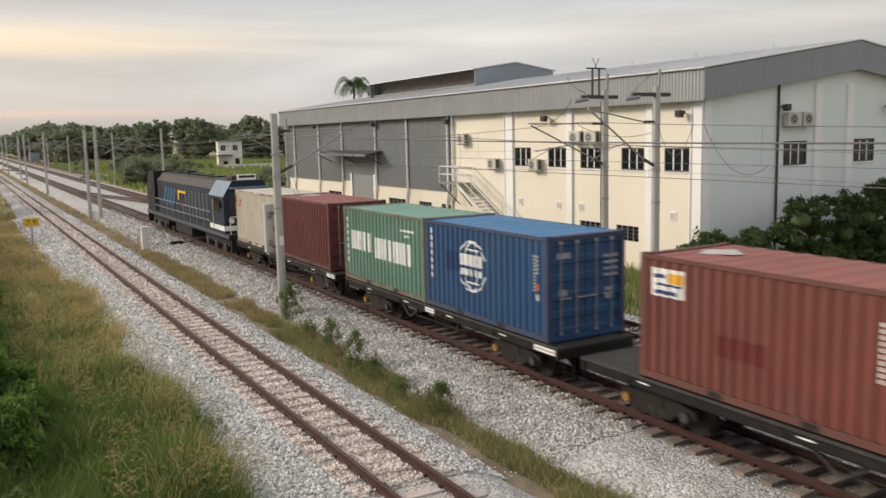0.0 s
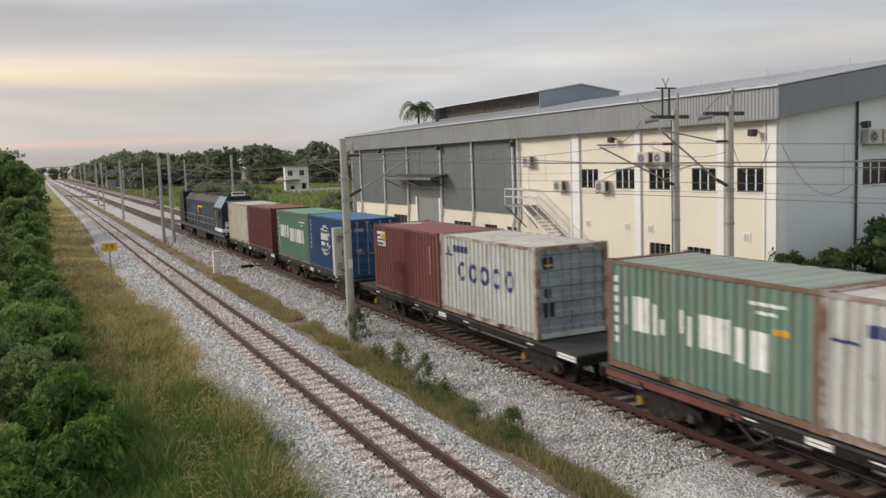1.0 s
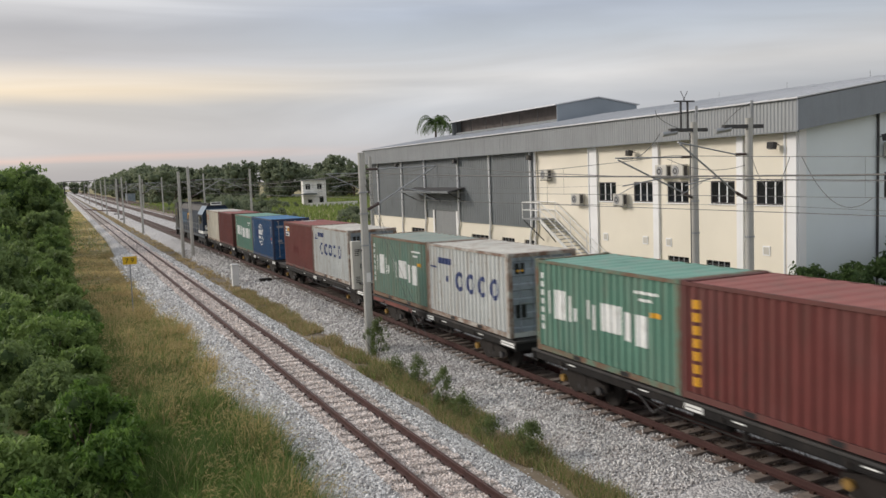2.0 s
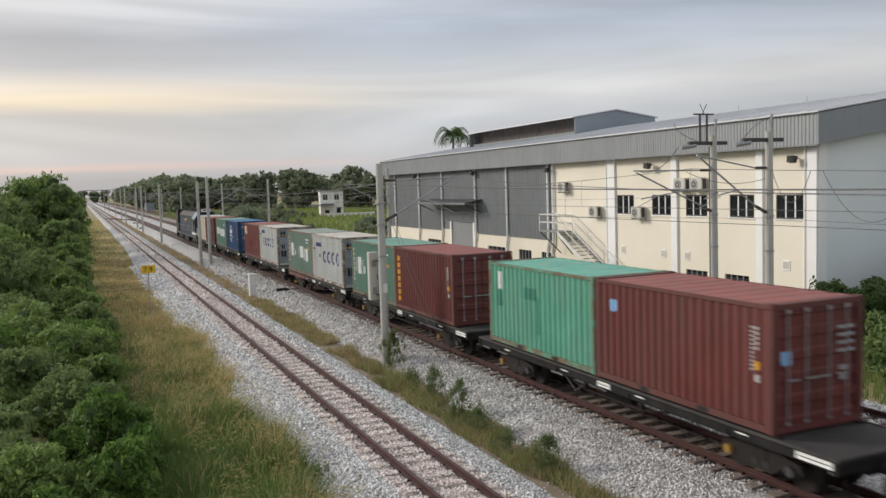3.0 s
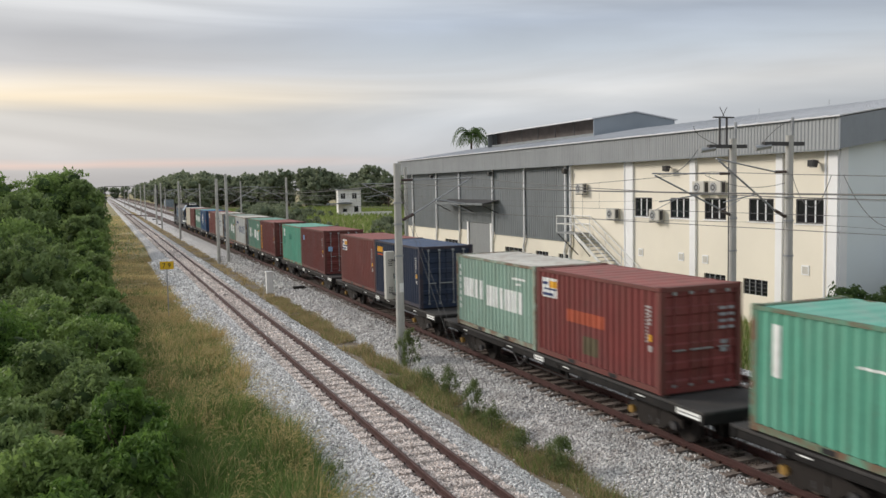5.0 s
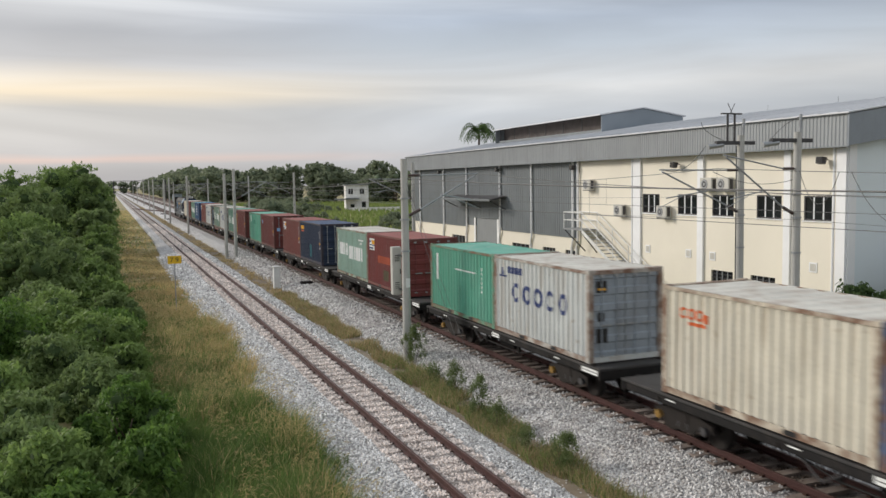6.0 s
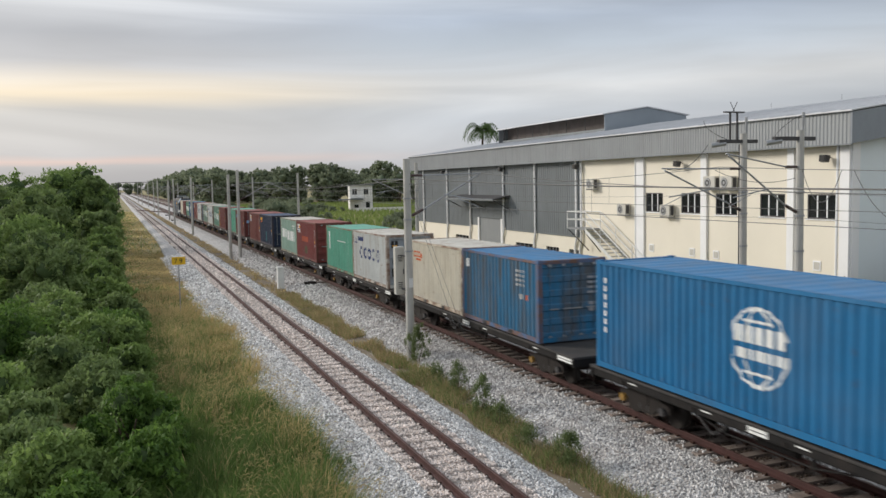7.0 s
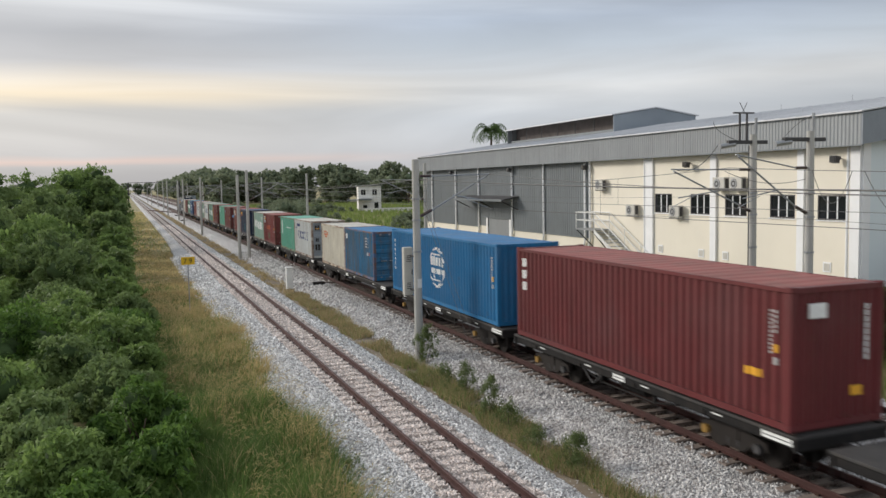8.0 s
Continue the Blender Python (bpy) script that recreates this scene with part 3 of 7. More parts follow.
for y in (40.3, 36.68, 34.76, 28.13):
    v = part("vent", boxes((WX - 0.03, WX - 0.003, y - 0.22, y + 0.22, 1.98, 2.42)), M_PILASTER, warehouse, "small square wall vent")
    part("grille", boxes((WX - 0.04, WX - 0.031, y - 0.16, y + 0.16, 2.04, 2.36)), M_ACWHITE, v)

# roller door, canopy
door = part("roller_door", boxes((WX + 0.06, WX + 0.12, 60.4, 64.6, -0.5, 3.2)), M_FASCIA, warehouse, "closed grey roller shutter door")
for i in range(24):
    part("slat", boxes((WX + 0.04, WX + 0.06, 60.4, 64.6, -0.45 + i * 0.15, -0.45 + i * 0.15 + 0.12)), M_FASCIA, door)
for y in (60.1, 64.6):
    part("door_frame", boxes((WX - 0.05, WX - 0.004, y, y + 0.3, -0.6, 3.25)), M_PILASTER, warehouse)
for ya, yb in ((59.7, 60.39), (64.61, 66.25)):
    part("cladding_infill", boxes((WX + 0.002, WX + 0.12, ya, yb, 2.503, 3.3)), M_CLAD, warehouse)
bm = bmesh.new()
prism(bm, [(WX - 1.5, 4.72), (WX - 1.5, 4.80), (WX - 0.05, 5.08), (WX - 0.05, 5.0)], 1, 58.6, 68.6)
canopy = part("canopy", bm, M_DARKSTEEL, warehouse, "dark sheet-metal canopy over the door")
part("canopy_fascia", boxes((WX - 1.55, WX - 1.505, 58.6, 68.6, 4.66, 4.84)), M_CLAD, canopy)
for y in (58.8, 63.4, 68.4):
    part("bracket", rods(((WX - 1.45, y, 4.7), (WX - 0.06, y, 4.0), 0.04)), M_DARKSTEEL, canopy)

# fascias, soffit, roof
vs, fs = ribbed(GABLE_Y + 0.02, WY1 + 0.4, 7.43, EAVE_Z, 0.20, -0.022, EAVE_X + 0.04, 0.34)
raw("fascia", vs, fs, M_FASCIA, warehouse)
part("fascia_back", boxes((EAVE_X + 0.05, EAVE_X + 0.08, GABLE_Y + 0.05, WY1 + 0.38, 7.43, EAVE_Z - 0.01)), M_FASCIA, warehouse)
part("fascia_trim", boxes((EAVE_X - 0.03, EAVE_X + 0.06, GABLE_Y - 0.02, WY1 + 0.4, 7.38, 7.43), (EAVE_X - 0.05, EAVE_X + 0.06, GABLE_Y - 0.03, WY1 + 0.42, EAVE_Z, EAVE_Z + 0.05)), M_CLAD, warehouse)
part("soffit", boxes((EAVE_X + 0.08, WX - 0.002, GABLE_Y + 0.08, WY1 + 0.3, 7.86, 7.9)), M_CLAD, warehouse)
bm = bmesh.new()
prism(bm, [(EAVE_X, 7.43), (RIDGE_X, 8.9), (FAR_X, 7.43), (FAR_X, EAVE_Z), (RIDGE_X, RIDGE_Z), (EAVE_X, EAVE_Z)], 1, GABLE_Y - 0.03, GABLE_Y + 0.04)
part("gable_fascia", bm, mat("fascia_blue_grey", (0.25, 0.275, 0.305), 0.5, 0.1, 0.08, 0.5, 20, 0.03, (0.17, 0.18, 0.19), 0.4, True), warehouse, "smooth dark grey gable fascia")
for s, x1 in ((1, EAVE_X - 0.1), (-1, FAR_X + 0.1)):
    bm = bmesh.new()
    prism(bm, [(x1, EAVE_Z + 0.03), (RIDGE_X, RIDGE_Z + 0.03), (RIDGE_X, RIDGE_Z + 0.09), (x1, EAVE_Z + 0.09)], 1, GABLE_Y - 0.08, WY1 + 0.45)
    roof = part("roof", bm, M_ROOF, warehouse, "shallow pitched light grey metal roof")
    sl = (RIDGE_Z - EAVE_Z) / (RIDGE_X - x1)
    for k in range(55):
        y = GABLE_Y + 0.5 + k * 1.0
        bm = bmesh.new()
        prism(bm, [(x1, EAVE_Z + 0.09), (RIDGE_X, RIDGE_Z + 0.09), (RIDGE_X, RIDGE_Z + 0.12), (x1, EAVE_Z + 0.12)], 1, y - 0.02, y + 0.02)
        part("seam", bm, M_ROOF, roof)
for y in (31.0, 36.5, 42.0):
    part("lightning_rod", rods(((RIDGE_X, y, RIDGE_Z + 0.1), (RIDGE_X, y, RIDGE_Z + 0.45), 0.008)), M_DARKSTEEL, warehouse)

# ridge monitor with its open dark side
MX0, MX1, MY0, MY1, MZ, MR = 35.0, 42.5, 55.3, 74.2, 11.06, 11.65
for x in (MX0 + 0.3, MX1 - 0.35):
    part("monitor_wall", boxes((x, x + 0.05, MY0 + 0.3, MY1 - 0.2, 9.5, 10.05)), M_CLAD, warehouse)
part("monitor_louvre", boxes((MX0 + 0.9, MX0 + 0.95, MY0 + 0.3, MY1 - 0.2, 9.8, 11.2)), mat("brown_louvre", (0.10, 0.085, 0.08), 0.7, 0.2), warehouse, "dark brown louvred opening under the ridge monitor")
for k in range(7):
    part("monitor_post", boxes((MX0 + 0.32, MX0 + 0.38, MY0 + 0.4 + k * 3.0, MY0 + 0.46 + k * 3.0, 10.05, 11.1)), M_DARKSTEEL, warehouse)
bm = bmesh.new()
prism(bm, [(MX0, 9.75), (RIDGE_X, 10.2), (MX1, 9.75), (MX1, MZ), (RIDGE_X, MR), (MX0, MZ)], 1, MY0, MY0 + 0.06)
part("monitor_gable", bm, mat("monitor_blue_grey", (0.25, 0.285, 0.32), 0.5, 0.2, 0.1, 0.5, 20, 0.03), warehouse, "blue-grey monitor end")
bm = bmesh.new()
prism(bm, [(MX0, 9.75), (RIDGE_X, 10.2), (MX1, 9.75), (MX1, MZ), (RIDGE_X, MR), (MX0, MZ)], 1, MY1 - 0.06, MY1)
part("monitor_gable", bm, M_CLAD, warehouse)
for x1 in (MX0 - 0.25, MX1 + 0.2):
    bm = bmesh.new()
    prism(bm, [(x1, MZ), (RIDGE_X, MR + 0.02), (RIDGE_X, MR + 0.09), (x1, MZ + 0.08)], 1, MY0 - 0.15, MY1 + 0.2)
    part("monitor_roof", bm, M_ROOF, warehouse)


def ac_unit(m, group):
    th = thing("ac_condenser", "beige outdoor air-conditioner unit on wall brackets", "air conditioner", m, group)
    part("casing", boxes((-0.42, -0.08, -0.45, 0.45, 0, 0.66), bevel=0.02), M_ACWHITE, th)
    bm = bmesh.new()
    rod(bm, (-0.43, 0.10, 0.33), (-0.419, 0.10, 0.33), 0.25, 20)
    g = part("fan_grille", bm, M_BLACK, th, "round black fan grille")
    for k in range(3):
        bm = bmesh.new()
        rod(bm, (-0.442 - 0.002 * k, 0.10, 0.33), (-0.433, 0.10, 0.33), 0.24 - 0.08 * k, 18, 0.235 - 0.08 * k)
        part("ring", bm, M_DARKSTEEL if k % 2 else M_GALV, g)
    part("side_grille", boxes((-0.35, -0.15, -0.462, -0.452, 0.08, 0.58)), M_DARKSTEEL, th)
    for y in (-0.36, 0.32):
        part("bracket", boxes((-0.45, -0.0, y, y + 0.04, -0.05, -0.002)), M_GALV, th)
    return th


unit = ac_unit(pose(WX, 46.35, 5.55), "wall air conditioners")
for y, z in ((42.8, 4.03), (34.85, 5.55), (33.6, 5.55), (38.55, 4.05)):
    copy_thing(unit, pose(WX, y, z))
for x in (34.2, 35.25):
    copy_thing(unit, pose(x, WY0, 6.2, 0, 0, 90))


def floodlight(m):
    th = thing("floodlight", "dark grey floodlight on a wall bracket", "floodlight", m, "wall floodlights")
    part("arm", rods(((0, 0, 0), (-0.26, 0, 0.03), 0.025)), M_DARKSTEEL, th)
    bm = bmesh.new()
    prism(bm, [(-0.52, -0.15), (-0.30, -0.20), (-0.21, 0.09), (-0.50, 0.13)], 1, -0.17, 0.17)
    part("head", bm, M_DARKSTEEL, th)
    bm = bmesh.new()
    prism(bm, [(-0.535, -0.13), (-0.522, -0.14), (-0.503, 0.11), (-0.516, 0.11)], 1, -0.14, 0.14)
    part("lens", bm, M_GLASS, th)
    return th


fl = floodlight(pose(WX, 27.45, 6.9))
for y, z in ((37.5, 6.95), (48.15, 7.05), (59.6, 7.12), (72.0, 7.12)):
    copy_thing(fl, pose(WX, y, z))
for x in (33.6, 41.6):
    copy_thing(fl, pose(x, WY0, 7.1, 0, 0, 90))


def wall_stair():
    th = thing("outdoor_stair", "white steel stair with handrails against the warehouse wall", "staircase")
    x0, x1 = WX - 1.25, WX - 0.15
    part("landing", boxes((x0, x1, 45.5, 47.75, 3.02, 3.10)), M_GALV, th)
    top, bot, zt, zb = 45.5, 38.6, 3.09, -0.6
    n = 19
    for i in range(n):
        y = top - (top - bot) * (i + 0.5) / n
        z = zt - (zt - zb) * (i + 1) / n
        part("step", boxes((x0 + 0.06, x1 - 0.06, y - 0.14, y + 0.14, z, z + 0.035)), M_GALV, th)
    for x in (x0, x1):
        bm = bmesh.new()
        prism(bm, [(top, zt - 0.22), (top, zt + 0.02), (bot, zb + 0.02), (bot, zb - 0.1)], 0, x - 0.03, x + 0.03)
        part("stringer", bm, M_WHITE, th)
        for h in (0.55, 1.05):
            part("handrail", rods(((x, top, zt + h), (x, bot, zb + h), 0.03), ((x, top, zt + h), (x, 47.75, zt + h), 0.03)), M_WHITE, th)
        for k in range(5):
            y = top - (top - bot) * k / 4
            z = zt - (zt - zb) * k / 4
            part("baluster", rods(((x, y, z), (x, y, z + 1.05), 0.025)), M_WHITE, th)
        part("baluster", rods(((x, 47.73, zt), (x, 47.73, zt + 1.05), 0.025)), M_WHITE, th)
    part("handrail", rods(((x0, 47.75, zt + 1.05), (x1, 47.75, zt + 1.05), 0.03), ((x0, 47.75, zt + 0.55), (x1, 47.75, zt + 0.55), 0.03)), M_WHITE, th)
    part("brace", rods(((x0, 47.6, 2.99), (x1, 46.9, 1.6), 0.035)), M_DARKSTEEL, th)
    part("brace", rods(((x0, 45.7, 2.99), (x1, 45.5, 1.6), 0.035)), M_DARKSTEEL, th)


wall_stair()


# ---- overhead line ----
def mast(x, y, top, side, group="overhead line masts", arm=3.0, heads=0, r=0.16, lift=0.0):
    """A tapering spun-concrete mast with a cantilever reaching towards side (+1: +x)."""
    th = thing("catenary_mast", "grey concrete overhead-line mast with a steel cantilever", "mast", pose(x, y, GZ), group)
    h = top - GZ
    bm = bmesh.new()
    rod(bm, (0, 0, -0.3), (0, 0, h), r, 14, r * 0.78)
    part("pole", bm, M_CONC, th, smooth=False)
    for z in (4.2, 5.4, 6.2):
        if z < h - 0.6:
            part("band", rods(((0, 0, z), (0, 0, z + 0.06), r * 1.04), seg=14), M_GALV, th)
    if arm:
        s = side
        zl, zt = 4.95 - GZ, 6.45 - GZ
        part("insulator", rods(((s * r, 0, zl), (s * (r + 0.45), 0, zl + 0.22), 0.06)), M_INSUL, th)
        part("strut", rods(((s * (r + 0.45), 0, zl + 0.22), (s * arm, 0, zt + lift), 0.032)), M_GALV, th)
        part("insulator", rods(((s * r, 0, zt + 0.02), (s * (r + 0.45), 0, zt + 0.02), 0.05)), M_INSUL, th)
        part("stay", rods(((s * (r + 0.45), 0, zt + 0.02), (s * (arm + 0.1), 0, zt + 0.06 + lift), 0.026)), M_GALV, th)
        part("steady_arm", rods(((s * (r + 1.3), 0, zl + 0.78), (s * (arm - 0.2), 0, zl + 0.55), 0.022), ((s * (arm - 0.9), 0, zl + 0.62), (s * arm, 0, 5.2 - GZ), 0.014)), M_GALV, th)
    if heads:
        part("cross_arm", boxes((-1.15, 0.6, -0.07, 0.07, h - 0.35, h - 0.22)), M_DARKSTEEL, th)
        part("post_insulator", rods(((-1.5, 0.0, h - 0.44), (-0.85, 0.0, h - 0.36), 0.09)), M_GALV, th, "pale ribbed insulator")
        if heads > 1:
            for k in (-0.62, -0.30):
                part("switch_post", rods(((k, 0, h - 0.22), (k, 0, h + 0.75), 0.04)), M_DARKSTEEL, th)
            part("switch_bar", boxes((-0.9, 0.0, -0.05, 0.05, h + 0.75, h + 0.80)), M_DARKSTEEL, th)
            part("horn", rods(((-0.5, 0, h + 0.8), (-0.3, 0, h + 1.15), 0.012), ((-0.42, 0, h + 0.8), (-0.62, 0, h + 1.15), 0.012)), M_DARKSTEEL, th)
            part("operating_rod", rods(((-0.24, -0.05, 0.8), (-0.24, -0.05, h - 0.4), 0.02)), M_DARKSTEEL, th)
        part("peak", rods(((0.1, 0, h), (0.12, 0, h + 0.6), 0.05)), M_GALV, th)
    return th


m1 = mast(10.35, 30.1, 7.1, 1, arm=2.95, r=0.17)
part("plate", boxes((-0.06, 0.10, -0.18, -0.165, 2.85, 3.2)), M_WHITE, m1, "small white marker plate")
# equipment cabinet strapped to that mast
cab = thing("line_cabinet", "white steel equipment cabinet mounted on a mast", "cabinet", pose(10.2, 30.7, 0))
part("body", boxes((-0.24, 0.12, -0.18, 0.1, 1.9, 3.75), bevel=0.02), M_CABINET, cab)
part("door", boxes((-0.21, 0.09, -0.195, -0.182, 1.95, 3.65)), M_CABINET, cab)
for z in (2.15, 3.2):
    for k in range(4):
        part("vent_slot", boxes((-0.15, 0.02, -0.199, -0.196, z + k * 0.07, z + k * 0.07 + 0.03)), M_DARKSTEEL, cab)
part("handle", boxes((0.05, 0.08, -0.22, -0.196, 2.7, 2.9)), M_DARKSTEEL, cab)
part("bracket", boxes((-0.02, 0.2, -0.6, -0.185, 2.1, 2.15), (-0.02, 0.2, -0.6, -0.185, 3.4, 3.45)), M_DARKSTEEL, cab)
mast(21.7, 24.9, 7.75, -1, arm=3.5, heads=2)
mast(21.7, 22.15, 7.70, -1, arm=3.0, heads=1, lift=0.42)
LEFT = ((9.93, 79.8, 7.3), (10.64, 78.7, 7.7), (10.23, 123.6, 7.6), (10.2, 160.7, 7.8), (10.5, 181, 7.7), (9.9, 213.6, 8.0), (10.7, 255, 8.0), (10.96, 304, 8.5), (10.6, 360, 8.2), (10.6, 420, 8.2))
for x, y, z in LEFT:
    mast(x, y, z, 1, arm=2.9 if (x, y) != LEFT[0][:2] else 0)
for y in (60.9, 105.4, 142.4, 193.0, 240.0, 300.0, 360.0):
    mast(21.7 if y < 180 else 20.5, y, 7.7, -1, arm=3.4)
# gantry far down the line
g = thing("signal_gantry", "thin dark steel gantry spanning the far tracks", "gantry", pose(0, 400, 0))
for x in (2.1, 24.0):
    part("leg", boxes((x - 0.25, x + 0.25, -0.25, 0.25, GZ, 9.0)), M_DARKSTEEL, g)
part("beam", boxes((2.35, 23.75, -0.12, 0.12, 8.75, 9.0)), M_DARKSTEEL, g)


def wire(name, pts, r, label):
    cu = bpy.data.curves.new(name, "CURVE")
    cu.dimensions = "3D"
    cu.bevel_depth = r
    cu.bevel_resolution = 1
    sp = cu.splines.new("POLY")
    sp.points.add(len(pts) - 1)
    for q, p in zip(sp.points, pts):
        q.co = (*p, 1)
    cu.materials.append(M_WIRE)
    return tagged(new(name, cu), label, "overhead wire", "overhead wires")


def catenary(x, supports, zs, zmid, zc, stag):
    top, con = [], []
    for k in range(len(supports) - 1):
        a, b = supports[k], supports[k + 1]
        for i in range(12):
            t = i / 12
            y = a + (b - a) * t
            xx = x + stag * (1 if k % 2 else -1) * (1 - 2 * t)
            top.append((xx, y, zmid + (zs - zmid) * (2 * t - 1) ** 2))
            con.append((xx, y, zc))
    w = wire("messenger_wire", top, 0.011, "sagging overhead messenger wire above the track")
    c = wire("contact_wire", con, 0.009, "taut overhead contact wire above the track")
    for k in range(0, len(top), 2):
        if top[k][1] < 180:
            part("dropper", rods((con[k], top[k], 0.005), seg=4), M_WIRE, w)


catenary(T1, [-19, 30.1, 78.7, 123.6, 160.7, 181, 213.6, 255, 304, 360, 420], 6.5, 5.75, 5.15, 0.18)
catenary(T2, [-22, 22.2, 60.9, 105.4, 142.4, 193, 240, 300, 360], 6.5, 6.0, 5.2, 0.18)


def span(a, b, sag, n=14):
    return [(a[0] + (b[0] - a[0]) * i / n, a[1] + (b[1] - a[1]) * i / n, a[2] + (b[2] - a[2]) * i / n - sag * 4 * (i / n) * (1 - i / n)) for i in range(n + 1)]


ys = [-25, 22.2, 60.9, 105.4, 142.4, 193]
wire("return_wire", [p for a, b in zip(ys, ys[1:]) for p in span((21.5, a, 4.75), (21.5, b, 4.75), 0.25)], 0.007, "return wire strung along the masts")
wire("return_wire", [p for a, b in zip(ys, ys[1:]) for p in span((21.5, a, 5.6), (21.5, b, 5.6), 0.3)], 0.006, "return wire strung along the masts")
ys = [-19, 30.1, 78.7, 123.6, 181, 255]
wire("earth_wire", [p for a, b in zip(ys, ys[1:]) for p in span((10.45, a, 6.35), (10.45, b, 6.35), 0.4)], 0.016, "pale earth wire along the masts")
# jumper loops at the pair of masts
wire("jumper_cable", span((18.3, 24.9, 6.5), (20.1, 24.9, 7.35), 0.35), 0.012, "drooping jumper cable at the mast head")
wire("jumper_cable", [(20.85 - 0.95 * math.cos(a), 24.9, 8.3 - 0.9 * abs(math.sin(a / 2)) - 0.1) for a in np.linspace(-2.2, 2.2, 15)], 0.010, "curved jumper cable over the switch")
wire("jumper_cable", span((21.75, 22.15, 8.2), (20.3, 22.15, 7.2), -0.15), 0.010, "curved jumper cable over the mast head")
wire("jumper_cable", span((18.2, 22.2, 6.4), (19.9, 20.5, 6.1), 0.25), 0.010, "drooping jumper cable between wires")

for ya, yb, za, zb, sg in ((16.8, 14.6, 6.3, 5.2, 0.7), (18.6, 17.2, 6.35, 6.3, 0.9), (39.5, 38.0, 6.3, 6.2, 0.5)):
    wire("jumper_cable", span((T2 + 0.1, ya, za), (T2 + 0.1, yb, zb), sg), 0.009, "slack jumper loop hanging from the overhead wires")
# guy wires of the strip mast
for k, (gx, gy) in enumerate(((10.85, 24.4), (10.65, 24.6))):
    wire("guy_wire", [(10.4, 30.0, 6.2 - 0.25 * k), (gx, gy, GZ + 0.12)], 0.007, "taut steel guy wire from mast to ballast")

# kilometre board and white line-side box
sg = thing("kilometre_board", "yellow kilometre board on a thin grey post", "sign", pose(3.13, 47.7, GZ))
part("post", rods(((0, 0, -0.1), (0, 0, 2.75), 0.03)), M_GALV, sg)
part("board", boxes((-0.36, 0.36, -0.05, -0.03, 2.62, 3.05), bevel=0.006), M_YELLOW, sg)
for ch, x in (("7", -0.15), ("9", 0.13)):
    fc = bpy.data.curves.new("digit", "FONT")
    fc.body = ch
    fc.size = 0.36
    fc.extrude = 0.003
    fc.align_x = "CENTER"
    fc.materials.append(M_BLACK)
    d = new("digit", fc)
    d.parent = sg
    d.matrix_basis = pose(x, -0.056, 2.71, 90)
bx = thing("location_case", "white painted line-side post box on the verge", "line-side box", pose(9.95, 54.9, GZ))
part("body", boxes((-0.21, 0.21, -0.2, 0.2, 0, 1.42), bevel=0.02), M_WHITE, bx)
part("cap", boxes((-0.25, 0.25, -0.24, 0.24, 1.423, 1.5), bevel=0.02), M_WHITE, bx)
part("door", boxes((-0.16, 0.16, -0.212, -0.203, 0.2, 1.3)), M_WHITE, bx)


# ---- train ----
ZB = 1.13                              # underside of the containers above the rails
CW = 1.219
PAINTS = {
    "maroon": paint("paint_maroon", (0.145, 0.034, 0.030), 0.55, (0.085, 0.038, 0.03), 0.46, 0.68),
    "wine": paint("paint_wine", (0.122, 0.018, 0.020), 0.2, (0.09, 0.03, 0.02)),
    "red": paint("paint_brick_red", (0.175, 0.05, 0.042), 0.5, (0.12, 0.05, 0.038), 0.48, 0.7),
    "scarlet": paint("paint_red", (0.185, 0.038, 0.035), 0.5, (0.12, 0.045, 0.032), 0.48, 0.7),
    "cream": paint("paint_cream", (0.62, 0.58, 0.48), 0.6, (0.36, 0.27, 0.17), 0.52, 0.72),
    "white": paint("paint_grey_white", (0.54, 0.56, 0.545), 0.75, (0.29, 0.21, 0.14), 0.51, 0.72),
    "green": paint("paint_green", (0.105, 0.235, 0.175), 0.6, (0.20, 0.23, 0.18), 0.46, 0.72),
    "sage": paint("paint_sage_green", (0.15, 0.25, 0.20), 0.75, (0.22, 0.20, 0.14), 0.46, 0.70),
    "palegreen": paint("paint_pale_green", (0.27, 0.40, 0.33), 0.6, (0.20, 0.24, 0.19), 0.48, 0.72),
    "mint": paint("paint_mint", (0.11, 0.36, 0.255), 0.55, (0.13, 0.26, 0.19), 0.48, 0.72),
    "blue": paint("paint_blue", (0.018, 0.150, 0.295), 0.85, (0.10, 0.085, 0.07), 0.41, 0.62),
    "newblue": paint("paint_bright_blue", (0.007, 0.135, 0.31), 0.25, (0.05, 0.09, 0.16)),
    "midblue": paint("paint_mid_blue", (0.014, 0.07, 0.175), 0.25, (0.04, 0.05, 0.08)),
    "rust": paint("paint_rusted", (0.20, 0.125, 0.08), 0.8, (0.10, 0.055, 0.035), 0.42, 0.62, 0.8),
    "doorgrey": paint("paint_door_blue_grey", (0.27, 0.31, 0.35), 0.5, (0.16, 0.15, 0.14), 0.48, 0.7),
    "navy": paint("paint_navy", (0.011, 0.023, 0.055), 0.4, (0.05, 0.05, 0.06)),
}
M_FRAME = mat("wagon_black", (0.014, 0.013, 0.013), 0.75, 0.1, 0.3, 1.5, 25, 0.1, (0.045, 0.036, 0.03), 0.5, spec=0.25)
M_DECK = mat("wagon_deck", (0.048, 0.046, 0.045), 0.75, 0.2, 0.3, 1.5, 25, 0.1, (0.085, 0.07, 0.06), 0.6)
M_OXIDE = mat("wagon_oxide_red", (0.17, 0.055, 0.045), 0.7, 0.1, 0.3, 1.5, 25, 0.1, (0.10, 0.07, 0.055), 0.7)
